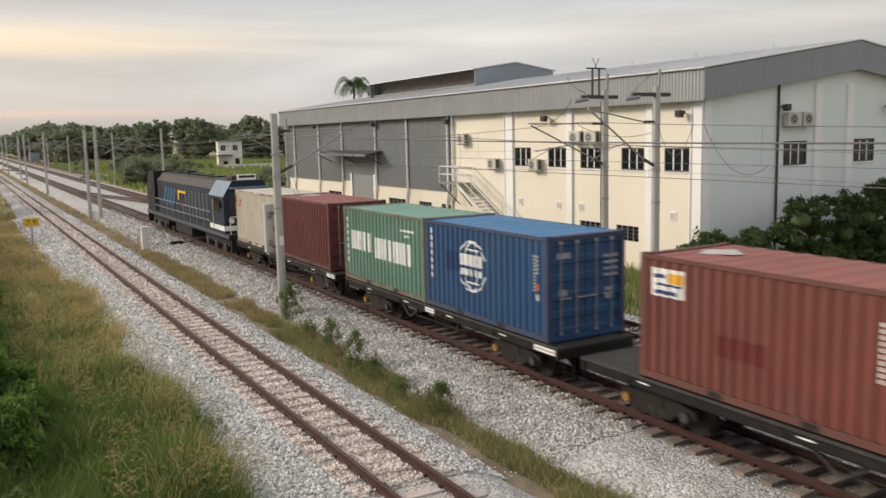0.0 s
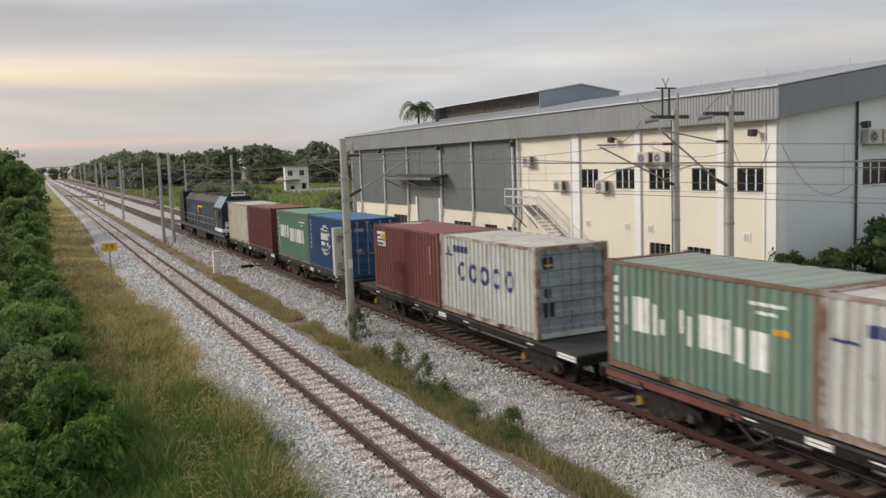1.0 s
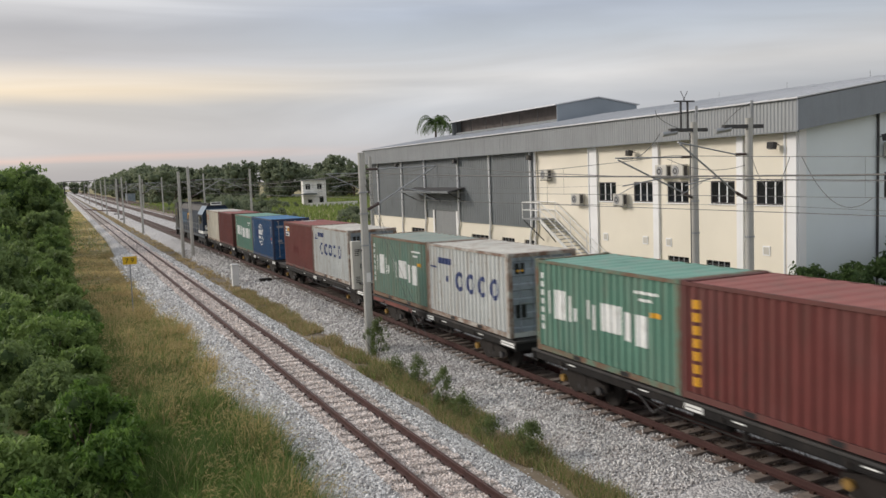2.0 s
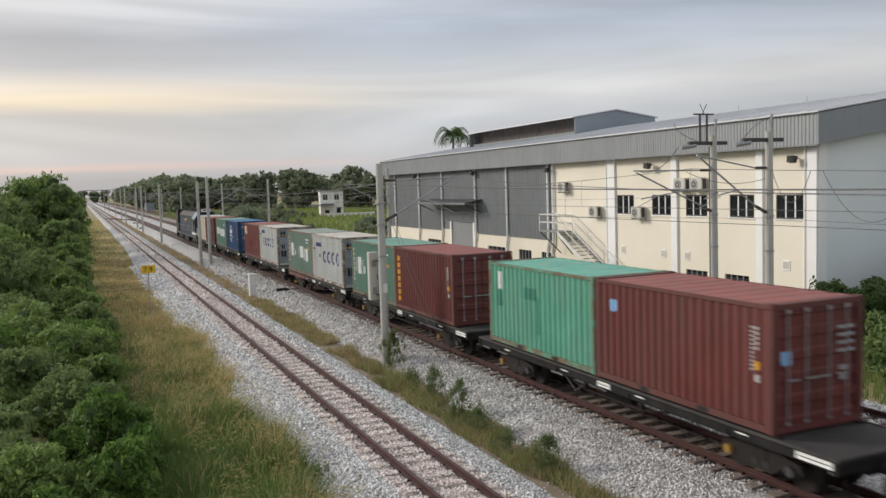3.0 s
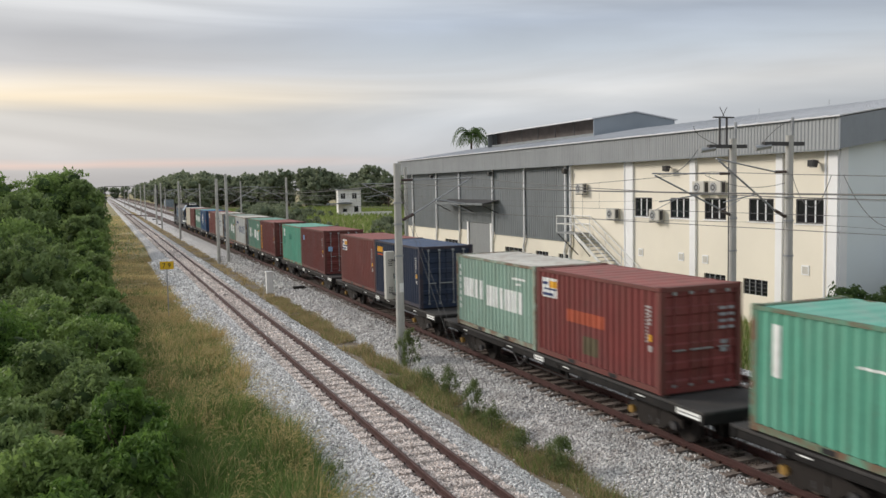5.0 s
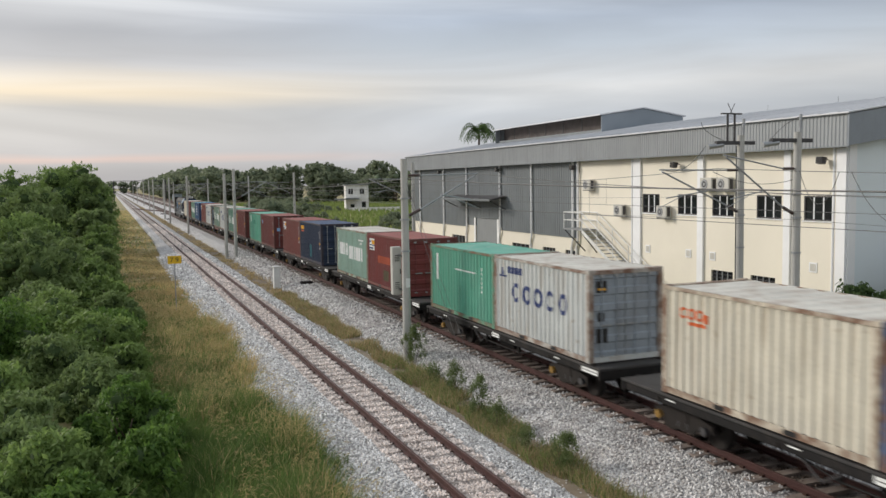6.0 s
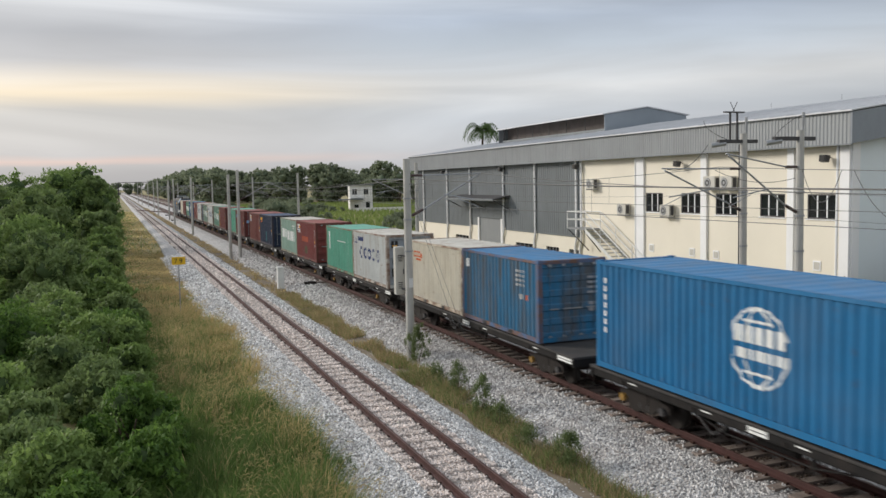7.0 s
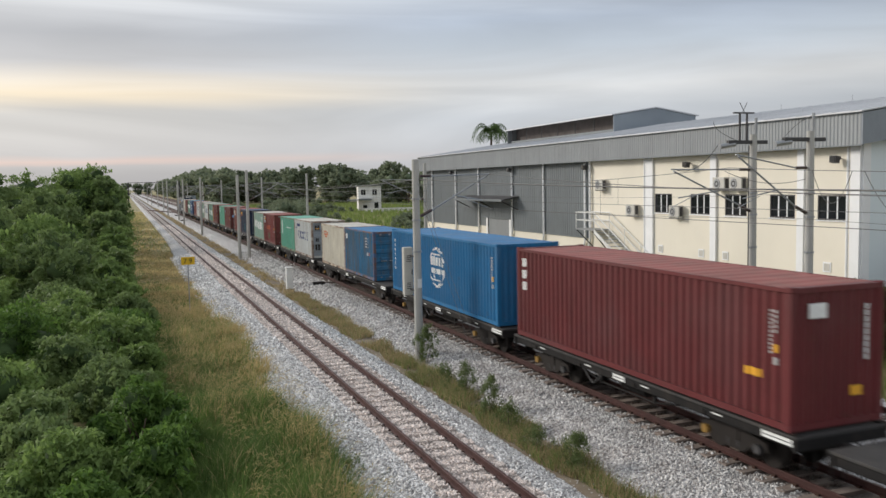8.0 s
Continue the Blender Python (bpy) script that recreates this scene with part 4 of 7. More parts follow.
M_BOGIE = mat("bogie_brown", (0.018, 0.014, 0.012), 0.85, 0.1, 0.3, 2, 25, 0.2)
M_LABEL = mat("white_lettering", (0.80, 0.81, 0.79), 0.6, 0, 0.12, 2, 20, 0, (0.5, 0.48, 0.43), 0.4)
M_DIM = mat("dulled_lettering", (0.46, 0.46, 0.45), 0.6, 0, 0.2, 2, 20, 0)
M_FAINT = mat("faded_lettering", (0.30, 0.31, 0.33), 0.6, 0, 0.2, 2, 20, 0)
M_CAP = mat("axle_cap_yellow", (0.27, 0.155, 0.035), 0.6, 0, 0.2, 2, 20, 0)
M_LBLUE = mat("blue_lettering", (0.035, 0.055, 0.16), 0.6, 0, 0.2, 2, 20, 0)
M_LORANGE = mat("orange_lettering", (0.62, 0.12, 0.03), 0.6, 0, 0.2, 2, 20, 0)
M_LYELLOW = mat("yellow_lettering", (0.75, 0.38, 0.03), 0.6, 0, 0.15, 2, 20, 0)
M_LPALEBLUE = mat("pale_blue_sticker", (0.25, 0.48, 0.78), 0.5, 0, 0.1, 2, 20, 0)
# roof colours, most lighter than the side paint, with rust-brown and paler blotches
M_ROOFTONE = {k: mat("roof_" + k, c, 0.6, 0.1, 0.2, 0.7, 12, 0.05, d, 0.75, lo=0.45, hi=0.7) for k, c, d in (
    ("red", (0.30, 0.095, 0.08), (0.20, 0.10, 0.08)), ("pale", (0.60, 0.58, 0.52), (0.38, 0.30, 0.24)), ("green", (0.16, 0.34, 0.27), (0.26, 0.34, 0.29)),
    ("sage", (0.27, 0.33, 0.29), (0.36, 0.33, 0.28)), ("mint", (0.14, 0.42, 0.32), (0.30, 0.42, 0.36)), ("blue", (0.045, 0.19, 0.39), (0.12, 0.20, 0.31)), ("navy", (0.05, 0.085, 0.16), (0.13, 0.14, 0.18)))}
PAINT_COLOURS = {"maroon": (0.11, 0.03, 0.028), "red": (0.13, 0.045, 0.038), "scarlet": (0.14, 0.035, 0.03), "mint": (0.09, 0.29, 0.20), "midblue": (0.014, 0.05, 0.12), "navy": (0.014, 0.022, 0.045), "wine": (0.12, 0.022, 0.024), "newblue": (0.012, 0.10, 0.26), "sage": (0.17, 0.145, 0.105), "white": (0.47, 0.46, 0.42), "cream": (0.58, 0.53, 0.43), "green": (0.10, 0.20, 0.145), "palegreen": (0.26, 0.36, 0.29), "blue": (0.04, 0.13, 0.28)}
TRAIN = []                              # things of the train and their place along it


def on_side(L, shapes, prof, x=-1.2075):
    """Flat painted shapes that follow the ribs of the track-side panel; u runs from the leading end, z up."""
    vs, fs = [], []
    knots = [p[0] for p in prof]

    def pt(y, z):
        vs.append((x - 0.006 + interp(prof, y), y, z))
        return len(vs) - 1

    for s in shapes:
        if s[0] == "ring":
            _, u, z, r0, r1, sx, a0, a1 = s
            n = max(8, int(84 * abs(a1 - a0) / 360))
            k = max(1, math.ceil((r1 - r0) / 0.028))
            grid = []
            for i in range(n + 1):
                w = radians(a0 + (a1 - a0) * i / n)
                grid.append([pt(L / 2 - u - sx * (r0 + (r1 - r0) * j / k) * math.cos(w), z + (r0 + (r1 - r0) * j / k) * math.sin(w)) for j in range(k + 1)])
            for i in range(n):
                for j in range(k):
                    fs.append((grid[i][j], grid[i][j + 1], grid[i + 1][j + 1], grid[i + 1][j]))
        else:
            u0, u1, z0, z1 = s
            ya, yb = L / 2 - u1, L / 2 - u0
            cut = [ya] + [k for k in knots if ya + 1e-4 < k < yb - 1e-4] + [yb]
            for a, b in zip(cut, cut[1:]):
                fs.append((pt(a, z0), pt(a, z1), pt(b, z1), pt(b, z0)))
    return vs, fs


EDGES = {}


def worn_edge(key):
    """The same paint with rust bleeding through, for posts and rails."""
    if key not in EDGES:
        c = PAINT_COLOURS[key]
        EDGES[key] = mat("worn_edge_" + key, c, 0.7, 0, 0.2, 1.3, 20, 0.1, (0.155, 0.08, 0.048) if sum(c) > 0.4 or key == "sage" else (0.10, 0.06, 0.045), 0.95 if sum(c) > 0.4 or key == "sage" else 0.4, lo=0.34, hi=0.60)
    return EDGES[key]


def container(label, paint_key, roof_key, L, Hc, front_at, decor=(), rear=(), doors=True, door_paint=None, splash=False):
    """A freight container; front_at is its leading end along the train."""
    M = PAINTS[paint_key]
    E = M if paint_key in ("wine", "newblue") else worn_edge(paint_key)
    D = PAINTS[door_paint] if door_paint else M
    th = thing("freight_container", label, "container", None, "containers on the train")
    pw = 0.15
    y0, y1 = -L / 2, L / 2
    z0, z1 = 0.16, Hc - 0.11
    prof = rib_profile(y0 + pw, y1 - pw, 0.278, 0.046, 0.30)
    for s in (-1, 1):
        vs = [v for y, d in prof for v in ((s * (1.2075 - d), y, z0), (s * (1.2075 - d), y, z1))]
        fs = [(2 * i, 2 * i + 2, 2 * i + 3, 2 * i + 1) for i in range(len(prof) - 1)]
        if s < 0:
            fs = [f[::-1] for f in fs]
        raw("side_panel", vs, fs, M, th)
        part("bottom_rail", boxes((s * CW - 0.02 if s > 0 else -CW, CW if s > 0 else -CW + 0.02, y0 + pw, y1 - pw, 0.02, z0)), E, th)
        part("top_rail", boxes((CW - 0.06 if s > 0 else -CW, CW if s > 0 else -CW + 0.06, y0 + pw, y1 - pw, z1, Hc - 0.03)), E, th)
        for y in (y0, y1 - pw):
            part("corner_post", boxes((CW - 0.15 if s > 0 else -CW, CW if s > 0 else -CW + 0.15, y, y + pw, 0.118, Hc - 0.12)), E, th)
            for z in (0, Hc - 0.118):
                cx = CW + 0.004 - 0.165 if s > 0 else -CW - 0.004
                ya = y - 0.005 if y < 0 else y - 0.02
                part("corner_casting", boxes((cx, cx + 0.165, ya, ya + 0.175, z, z + 0.118), bevel=0.012), E, th)
    # fork pockets
    if L < 7:
        for ya in (-1.2, 0.85):
            part("fork_pocket", boxes((-CW - 0.002, -CW + 0.03, ya, ya + 0.35, 0.03, 0.14)), M_BLACK, th, "dark fork-lift pocket")
    # roof with shallow cross ribs
    rp = rib_profile(y0 + 0.2, y1 - 0.2, 0.55, 0.022, 0.3)
    vs = [v for y, d in rp for v in ((-CW + 0.03, y, Hc - 0.045 + d), (CW - 0.03, y, Hc - 0.045 + d))]
    fs = [(2 * i, 2 * i + 1, 2 * i + 3, 2 * i + 2) for i in range(len(rp) - 1)]
    raw("roof", vs, fs, M_ROOFTONE[roof_key], th)
    for ya in (y0, y1 - 0.2):
        part("header", boxes((-CW + 0.15, CW - 0.15, ya, ya + 0.2, Hc - 0.13, Hc - 0.02)), E, th)
        part("sill", boxes((-CW + 0.15, CW - 0.15, ya, ya + 0.2, 0.01, 0.15)), M, th)
    part("floor", boxes((-CW + 0.03, CW - 0.03, y0 + 0.15, y1 - 0.15, 0.12, 0.158)), M_BLACK, th)
    ep = rib_profile(-CW + 0.15, CW - 0.15, 0.25, 0.04, 0.26)
    vs = [v for x, d in ep for v in ((x, y1 - 0.02 - d, 0.15), (x, y1 - 0.02 - d, Hc - 0.13))]
    fs = [(2 * i, 2 * i + 1, 2 * i + 3, 2 * i + 2) for i in range(len(ep) - 1)]
    raw("end_panel", vs, fs, M, th)
    # trailing doors with recessed bands, locking bars, handles
    if not doors:
        vs = [v for x, d in ep for v in ((x, y0 + 0.02 + d, 0.15), (x, y0 + 0.02 + d, Hc - 0.13))]
        raw("end_panel", vs, [f[::-1] for f in fs], M, th)
    for s in (-1, 1) if doors else ():
        xa, xb = (0.012, CW - 0.152) if s > 0 else (-CW + 0.152, -0.012)
        n = 5
        zp, bandh = [], (Hc - 0.36) / n
        vs, fs = [], []
        lines = [(0.155, 0)]
        for i in range(n):
            b = 0.18 + i * bandh
            lines += [(b + 0.10, 0), (b + 0.14, 0.035), (b + bandh - 0.10, 0.035), (b + bandh - 0.06, 0)]
        lines.append((Hc - 0.135, 0))
        for z, d in lines:
            vs += [(xa, y0 + 0.05 + d, z), (xb, y0 + 0.05 + d, z)]
        fs = [(2 * i, 2 * i + 1, 2 * i + 3, 2 * i + 2) for i in range(len(lines) - 1)]
        dr = raw("door", vs, fs, D, th)
        for k in (0.28, 0.74):
            x = xa + (xb - xa) * (k if s > 0 else 1 - k)
            part("locking_bar", rods(((x, y0 + 0.022, 0.08), (x, y0 + 0.022, Hc - 0.06), 0.019), seg=6), M_GALV if paint_key in ("maroon", "midblue", "navy", "newblue") else D, dr)
            part("handle", boxes((x - 0.03, x + 0.30 * -s if s < 0 else x + 0.03, y0 + 0.0, y0 + 0.012, 1.02, 1.06)) if s < 0 else boxes((x - 0.30, x + 0.03, y0 + 0.0, y0 + 0.012, 1.02, 1.06)), M_GALV, dr)
            for za in (0.10, Hc - 0.21):
                part("keeper", boxes((x - 0.05, x + 0.05, y0 + 0.005, y0 + 0.04, za, za + 0.11)), M_GALV, dr)
    for name, m, shapes in decor:
        each = [[s] for s in shapes] if name in ("lettering", "sticker", "patch", "stripe", "overprint") else [shapes]
        for one in each:
            vs, fs = on_side(L, one, prof, -1.2125 if name == "overprint" else -1.2075)
            ob = raw(name, vs, fs, m, th)
            if len(one) > 1:
                tagged(ob, kind="stuff")
    at = 0.034 if doors else 0.004
    for name, m, rects in rear:
        for xa, xb, za, zb in rects:
            part(name, boxes((xa, xb, y0 + at - (0.006 if m in (M_LYELLOW,) else 0), y0 + at + 0.012, za, zb)), m, th)
    if splash:
        n = 14
        ring = [(0.1 + 0.45 * math.cos(a) * (1 + 0.3 * math.sin(3 * a)), y1 - 0.95 + 0.4 * math.sin(a) * (1 + 0.25 * math.cos(4 * a)), Hc - 0.018) for a in [2 * math.pi * k / n for k in range(n)]]
        raw("paint_splash", ring, [tuple(range(n))], M_DIM, th)
    TRAIN.append((th, front_at - L / 2, ZB))
    return th


def glyphs(u, z, w, h, n, gap=0.3):
    """n plain bars in a row in place of lettering."""
    return [(u + i * w, u + i * w + w * (1 - gap), z, z + h) for i in range(n)]


def stack(u, z, w, h, n, gap=0.35):
    return [(u, u + w, z - i * h, z - i * h + h * (1 - gap)) for i in range(n)]


def rings(u, z, r, step, n, t=0.3, sx=0.85):
    return [("ring", u + i * step, z, r * (1 - t), r, sx, 40 if i in (0, 3) else 0, 320 if i in (0, 3) else 360) for i in range(n)]


def globe(u, z, r):
    out = [("ring", u, z, r * 0.93, r, 1, 18, 162), ("ring", u, z, r * 0.93, r, 1, 198, 342)]
    out += [("ring", u, z, r * 0.9, r * 0.99, 0.5, 22, 158), ("ring", u, z, r * 0.9, r * 0.99, 0.5, 202, 338)]
    out += [(u - r * 0.5, u + r * 0.5, z + r * 0.60, z + r * 0.67), (u - r * 0.5, u + r * 0.5, z - r * 0.67, z - r * 0.60)]
    return out


def ids(L, Hc, m2=M_LYELLOW):
    """Number rows by the trailing end."""
    return [("marking", M_DIM, stack(L - 0.62, Hc - 0.55, 0.06, 0.085, 11)), ("marking", M_DIM, stack(L - 0.45, Hc - 0.55, 0.07, 0.10, 5)), ("marking", m2, [(L - 0.46, L - 0.36, Hc - 1.35, Hc - 1.18)]), ("marking", M_DIM, [(L - 0.46, L - 0.36, Hc - 1.6, Hc - 1.45)])]


S, HC = 2.591, 2.896
SHIP = [("lettering", M_LABEL, glyphs(0.55, 1.12, 0.34, 0.66, 5, 0.22) + glyphs(2.5, 0.98, 0.34, 0.70, 8, 0.22)), ("marking", M_LABEL, stack(0.22, 2.05, 0.16, 0.24, 7)), ("marking", M_LABEL, [(4.5, 5.4, 2.05, 2.12), (4.7, 5.1, 1.88, 1.95)])]
SHIP_WORN = [("lettering", M_LABEL, [(0.6, 0.72, 1.1, 1.75), (0.95, 1.5, 1.0, 1.8), (1.6, 1.75, 1.0, 1.7), (1.85, 1.95, 1.05, 1.4), (2.45, 2.6, 1.2, 1.7), (2.7, 2.85, 0.95, 1.6), (3.05, 3.9, 1.0, 1.7), (4.05, 4.3, 0.9, 1.6), (4.45, 4.9, 0.85, 1.6)]), ("marking", M_LABEL, stack(0.22, 2.05, 0.14, 0.24, 7)), ("marking", M_LABEL, [(4.4, 5.3, 2.1, 2.17), (4.6, 5.1, 1.93, 2.0)]), ("marking", M_LYELLOW, [(5.0, 5.4, 1.6, 1.72)])]
RINGS = [("lettering", M_LBLUE, rings(1.55, 1.46, 0.31, 0.76, 5, 0.42)), ("marking", M_LBLUE, glyphs(1.0, 2.05, 0.26, 0.22, 4, 0.12) + [(0.35, 0.95, 1.9, 1.96), (0.5, 0.6, 1.96, 2.2), (0.65, 0.72, 1.98, 2.1)])]
ends_w = [("marking", M_FAINT, [(0.55, 1.0, 1.95 - k * 0.16, 2.02 - k * 0.16) for k in range(4)] + [(0.60, 0.85, 1.1 - k * 0.2, 1.2 - k * 0.2) for k in range(2)])]
C20 = 6.058
container("cream twenty-foot container with a small red mark", "cream", "pale", C20, S, 25.85, [("lettering", M_LORANGE, glyphs(0.3, 1.95, 0.22, 0.2, 3) + [(0.35, 0.9, 1.8, 1.88)])])
container("brick-red twenty-foot container with a white end mark", "maroon", "red", C20, S, 19.7, [("marking", M_LABEL, stack(0.3, 2.2, 0.12, 0.2, 4))], ends_w, splash=True)
container("green twenty-foot container with bold white lettering bars", "green", "green", C20, S, 12.2, SHIP)
container("dark blue twenty-foot container with a white globe mark", "midblue", "blue", C20, S, 6.07, [("lettering", M_LABEL, globe(2.6, 1.45, 0.72) + glyphs(2.0, 1.45, 0.3, 0.32, 4, 0.2) + glyphs(2.05, 1.18, 0.22, 0.18, 5, 0.25)), ("patch", mat("navy_patch", (0.010, 0.035, 0.12), 0.5), [(1.25, 1.98, 1.25, 1.78)]), ("marking", M_LABEL, stack(0.28, 2.2, 0.16, 0.22, 7))] + ids(C20, S, M_LORANGE), ends_w + [("marking", M_FAINT, [(-0.9, -0.5, 2.02, 2.16), (-0.85, -0.6, 1.1, 1.26)])])
STICK = [("sticker", M_LABEL, [(0.28, 1.15, 1.75, 2.32)]), ("overprint", M_LYELLOW, [(0.75, 1.13, 2.04, 2.24)]), ("overprint", M_LBLUE, [(0.45, 1.1, 1.97, 2.02), (0.35, 0.7, 2.12, 2.2), (0.4, 1.0, 1.8, 1.88)])]


container("faded red twenty-foot container with a white and yellow sticker", "red", "red", C20, S, -3.15, [*STICK, ("patch", mat("fresh_red", (0.13, 0.022, 0.022), 0.55), [(2.0, 3.1, 0.85, 1.25)]), ("marking", M_LABEL, stack(5.2, 2.0, 0.07, 0.1, 10))], splash=True)
container("grey-white rust-streaked container with blue ring lettering", "white", "pale", C20, S, -9.35, RINGS, [("sticker", M_BLACK, [(-0.95, -0.62, 1.95, 2.28), (-0.95, -0.6, 0.6, 1.0), (-0.9, -0.7, 1.15, 1.4)]), ("sticker", M_LYELLOW, [(-0.9, -0.66, 2.02, 2.08)])], door_paint="doorgrey")
container("rust-edged dull green container with worn white lettering", "sage", "sage", C20, S, -18.64, SHIP_WORN)
container("rusty grey-white container with part-worn ring lettering", "white", "pale", C20, S, -24.72, [("lettering", M_LBLUE, rings(1.75, 1.40, 0.34, 0.84, 5, 0.42)[1:] + [(1.55, 1.65, 1.3, 1.5)]), ("marking", M_LBLUE, glyphs(0.9, 1.9, 0.26, 0.22, 4, 0.12) + [(0.2, 0.75, 1.72, 1.78)])], [("sticker", M_BLACK, [(-0.95, -0.62, 1.95, 2.28), (-0.95, -0.6, 0.6, 1.0)]), ("sticker", M_LYELLOW, [(-0.9, -0.66, 2.02, 2.08)])], door_paint="doorgrey")
container("green container with worn white lettering bars", "green", "green", C20, S, -32.41, SHIP_WORN)
container("maroon container with upright yellow lettering", "maroon", "red", C20, S, -38.5, [("lettering", M_LYELLOW, stack(0.35, 2.0, 0.2, 0.28, 7, 0.3))] + ids(C20, S), ends_w)
container("mint-green container with faded panels", "mint", "mint", C20, S, -47.5, [("sticker", M_LABEL, [(0.55, 0.82, 1.75, 2.3)]), ("patch", mat("mint_patch", (0.05, 0.22, 0.16), 0.6), [(2.3, 3.0, 1.6, 1.95), (0.5, 0.85, 1.2, 1.7), (3.0, 3.2, 0.6, 1.7)])])
container("maroon container with a pale blue round sticker", "maroon", "red", C20, S, -53.65, [("sticker", M_LPALEBLUE, [("ring", 0.75, 1.95, 0.0, 0.16, 1, 0, 360)])] + ids(C20, S), ends_w + [("sticker", M_LPALEBLUE, [(-0.95, -0.7, 1.35, 1.62)])])
container("brick-red container with a white and yellow sticker", "red", "red", C20, S, -63.49, STICK + ids(C20, S), ends_w)
container("navy-blue container with an orange label", "navy", "navy", C20, S, -69.65, [("lettering", M_LYELLOW, [(0.35, 1.2, 2.05, 2.3)]), ("marking", M_LORANGE, [(0.45, 1.15, 1.9, 1.97)]), ("patch", mat("teal_patch", (0.02, 0.12, 0.14), 0.55), [(2.75, 3.4, 0.35, 1.15)])] + ids(C20, S), ends_w)
container("pale green weathered container with white lettering bars", "palegreen", "pale", C20, S, -79.64, SHIP)
container("red container with a sticker and an orange stripe", "scarlet", "red", C20, S, -85.8, [*STICK, ("stripe", mat("orange_stripe", (0.40, 0.085, 0.04), 0.6), [(1.75, 3.6, 1.2, 1.55)]), ("patch", mat("olive_patch", (0.11, 0.09, 0.05), 0.6), [(2.6, 3.3, 0.4, 0.9)])] + ids(C20, S), ends_w)
container("bright mint-green container with faint white marks", "mint", "mint", C20, S, -94.84, [("sticker", M_LABEL, [(0.55, 0.78, 1.2, 2.25)]), ("marking", M_LABEL, stack(4.9, 1.9, 0.1, 0.16, 6) + [(2.6, 4.4, 1.75, 1.8)])])
container("grey-white container with dark blue ring lettering", "white", "pale", C20, S, -100.95, RINGS, [("sticker", M_BLACK, [(-0.95, -0.62, 1.95, 2.28), (-0.95, -0.6, 0.55, 0.95), (-0.9, -0.7, 1.15, 1.4)]), ("sticker", M_LYELLOW, [(-0.9, -0.66, 2.02, 2.08)])], door_paint="doorgrey")
container("cream container with a red-orange mark and rusty edges", "cream", "pale", C20, S, -110.3, [("lettering", M_LORANGE, rings(0.75, 2.0, 0.13, 0.28, 3, 0.45) + [(0.95, 1.55, 1.74, 1.82), (1.45, 1.6, 1.85, 2.05)])])
container("weathered blue container with rust stains", "blue", "blue", C20, S, -116.42, [("sticker", M_LABEL, [(0.28, 0.62, 1.95, 2.25)]), ("marking", M_DIM, [(4.45 + 0.24 * j, 4.62 + 0.24 * j, 2.12 - k * 0.15, 2.20 - k * 0.15) for k in range(4) for j in range(3)] + [(4.75, 4.92, 1.25, 1.42)]), ("marking", M_LORANGE, [(5.15, 5.27, 1.25, 1.42)])], ends_w)
container("bright blue forty-foot container with a white globe mark", "newblue", "blue", 12.192, HC, -125.85, [("lettering", M_LABEL, globe(6.1, 1.55, 0.85) + glyphs(5.4, 1.62, 0.3, 0.36, 5, 0.2) + glyphs(5.45, 1.28, 0.19, 0.22, 8, 0.25)), ("marking", M_LABEL, stack(0.3, 2.3, 0.17, 0.22, 7))] + ids(12.192, HC), (), False)
container("dark red forty-foot container with white marks", "wine", "red", 12.192, HC, -139.65, [("lettering", M_LABEL, stack(0.35, 2.3, 0.26, 0.38, 3, 0.3)), ("sticker", M_LYELLOW, [(10.85, 11.35, 0.95, 1.12)])] + ids(12.192, HC), [("marking", M_LABEL, [(-0.75, -0.3, 2.25, 2.55)]), ("sticker", M_LYELLOW, [(0.35, 0.65, 0.6, 0.8)]), ("marking", M_LABEL, [(0.72, 0.8, 2.35 - k * 0.13, 2.46 - k * 0.13) for k in range(9)])], False)

# leading and trailing end of the load on each wagon, deck left bare before and behind it
WAGONS = [(25.9, 13.6, 0.25, 0.4), (12.2, 0.0, 0.1, 0.35), (-3.15, -15.42, 1.95, 1.9), (-18.64, -30.8, 0.4, 0.3), (-32.41, -44.6, 0.36, 1.0), (-47.5, -59.72, 0.95, 1.5), (-63.49, -75.72, 1.35, 1.6), (-79.64, -91.88, 1.4, 1.5), (-94.84, -107.02, 0.6, 0.5), (-110.3, -122.5, 1.75, 2.05), (-125.85, -138.05, 0.4, 0.35), (-139.65, -151.85, 0.35, 0.15), (-155.6, -167.8, 2.8, 0.4)]
WHEELS = []


def wheelset(parent, y, r=0.43):
    bm = bmesh.new()
    for s in (-1, 1):
        x = s * 0.535
        rod(bm, (x - 0.06, 0, 0), (x + 0.06, 0, 0), r, 20)
        rod(bm, (x - s * 0.06, 0, 0), (x - s * 0.085, 0, 0), r + 0.025, 20)
    rod(bm, (-0.8, 0, 0), (0.8, 0, 0), 0.07, 8)
    w = part("wheelset", bm, M_BOGIE, parent)
    w.matrix_basis = pose(0, y, r)
    WHEELS.append(w)
    return w


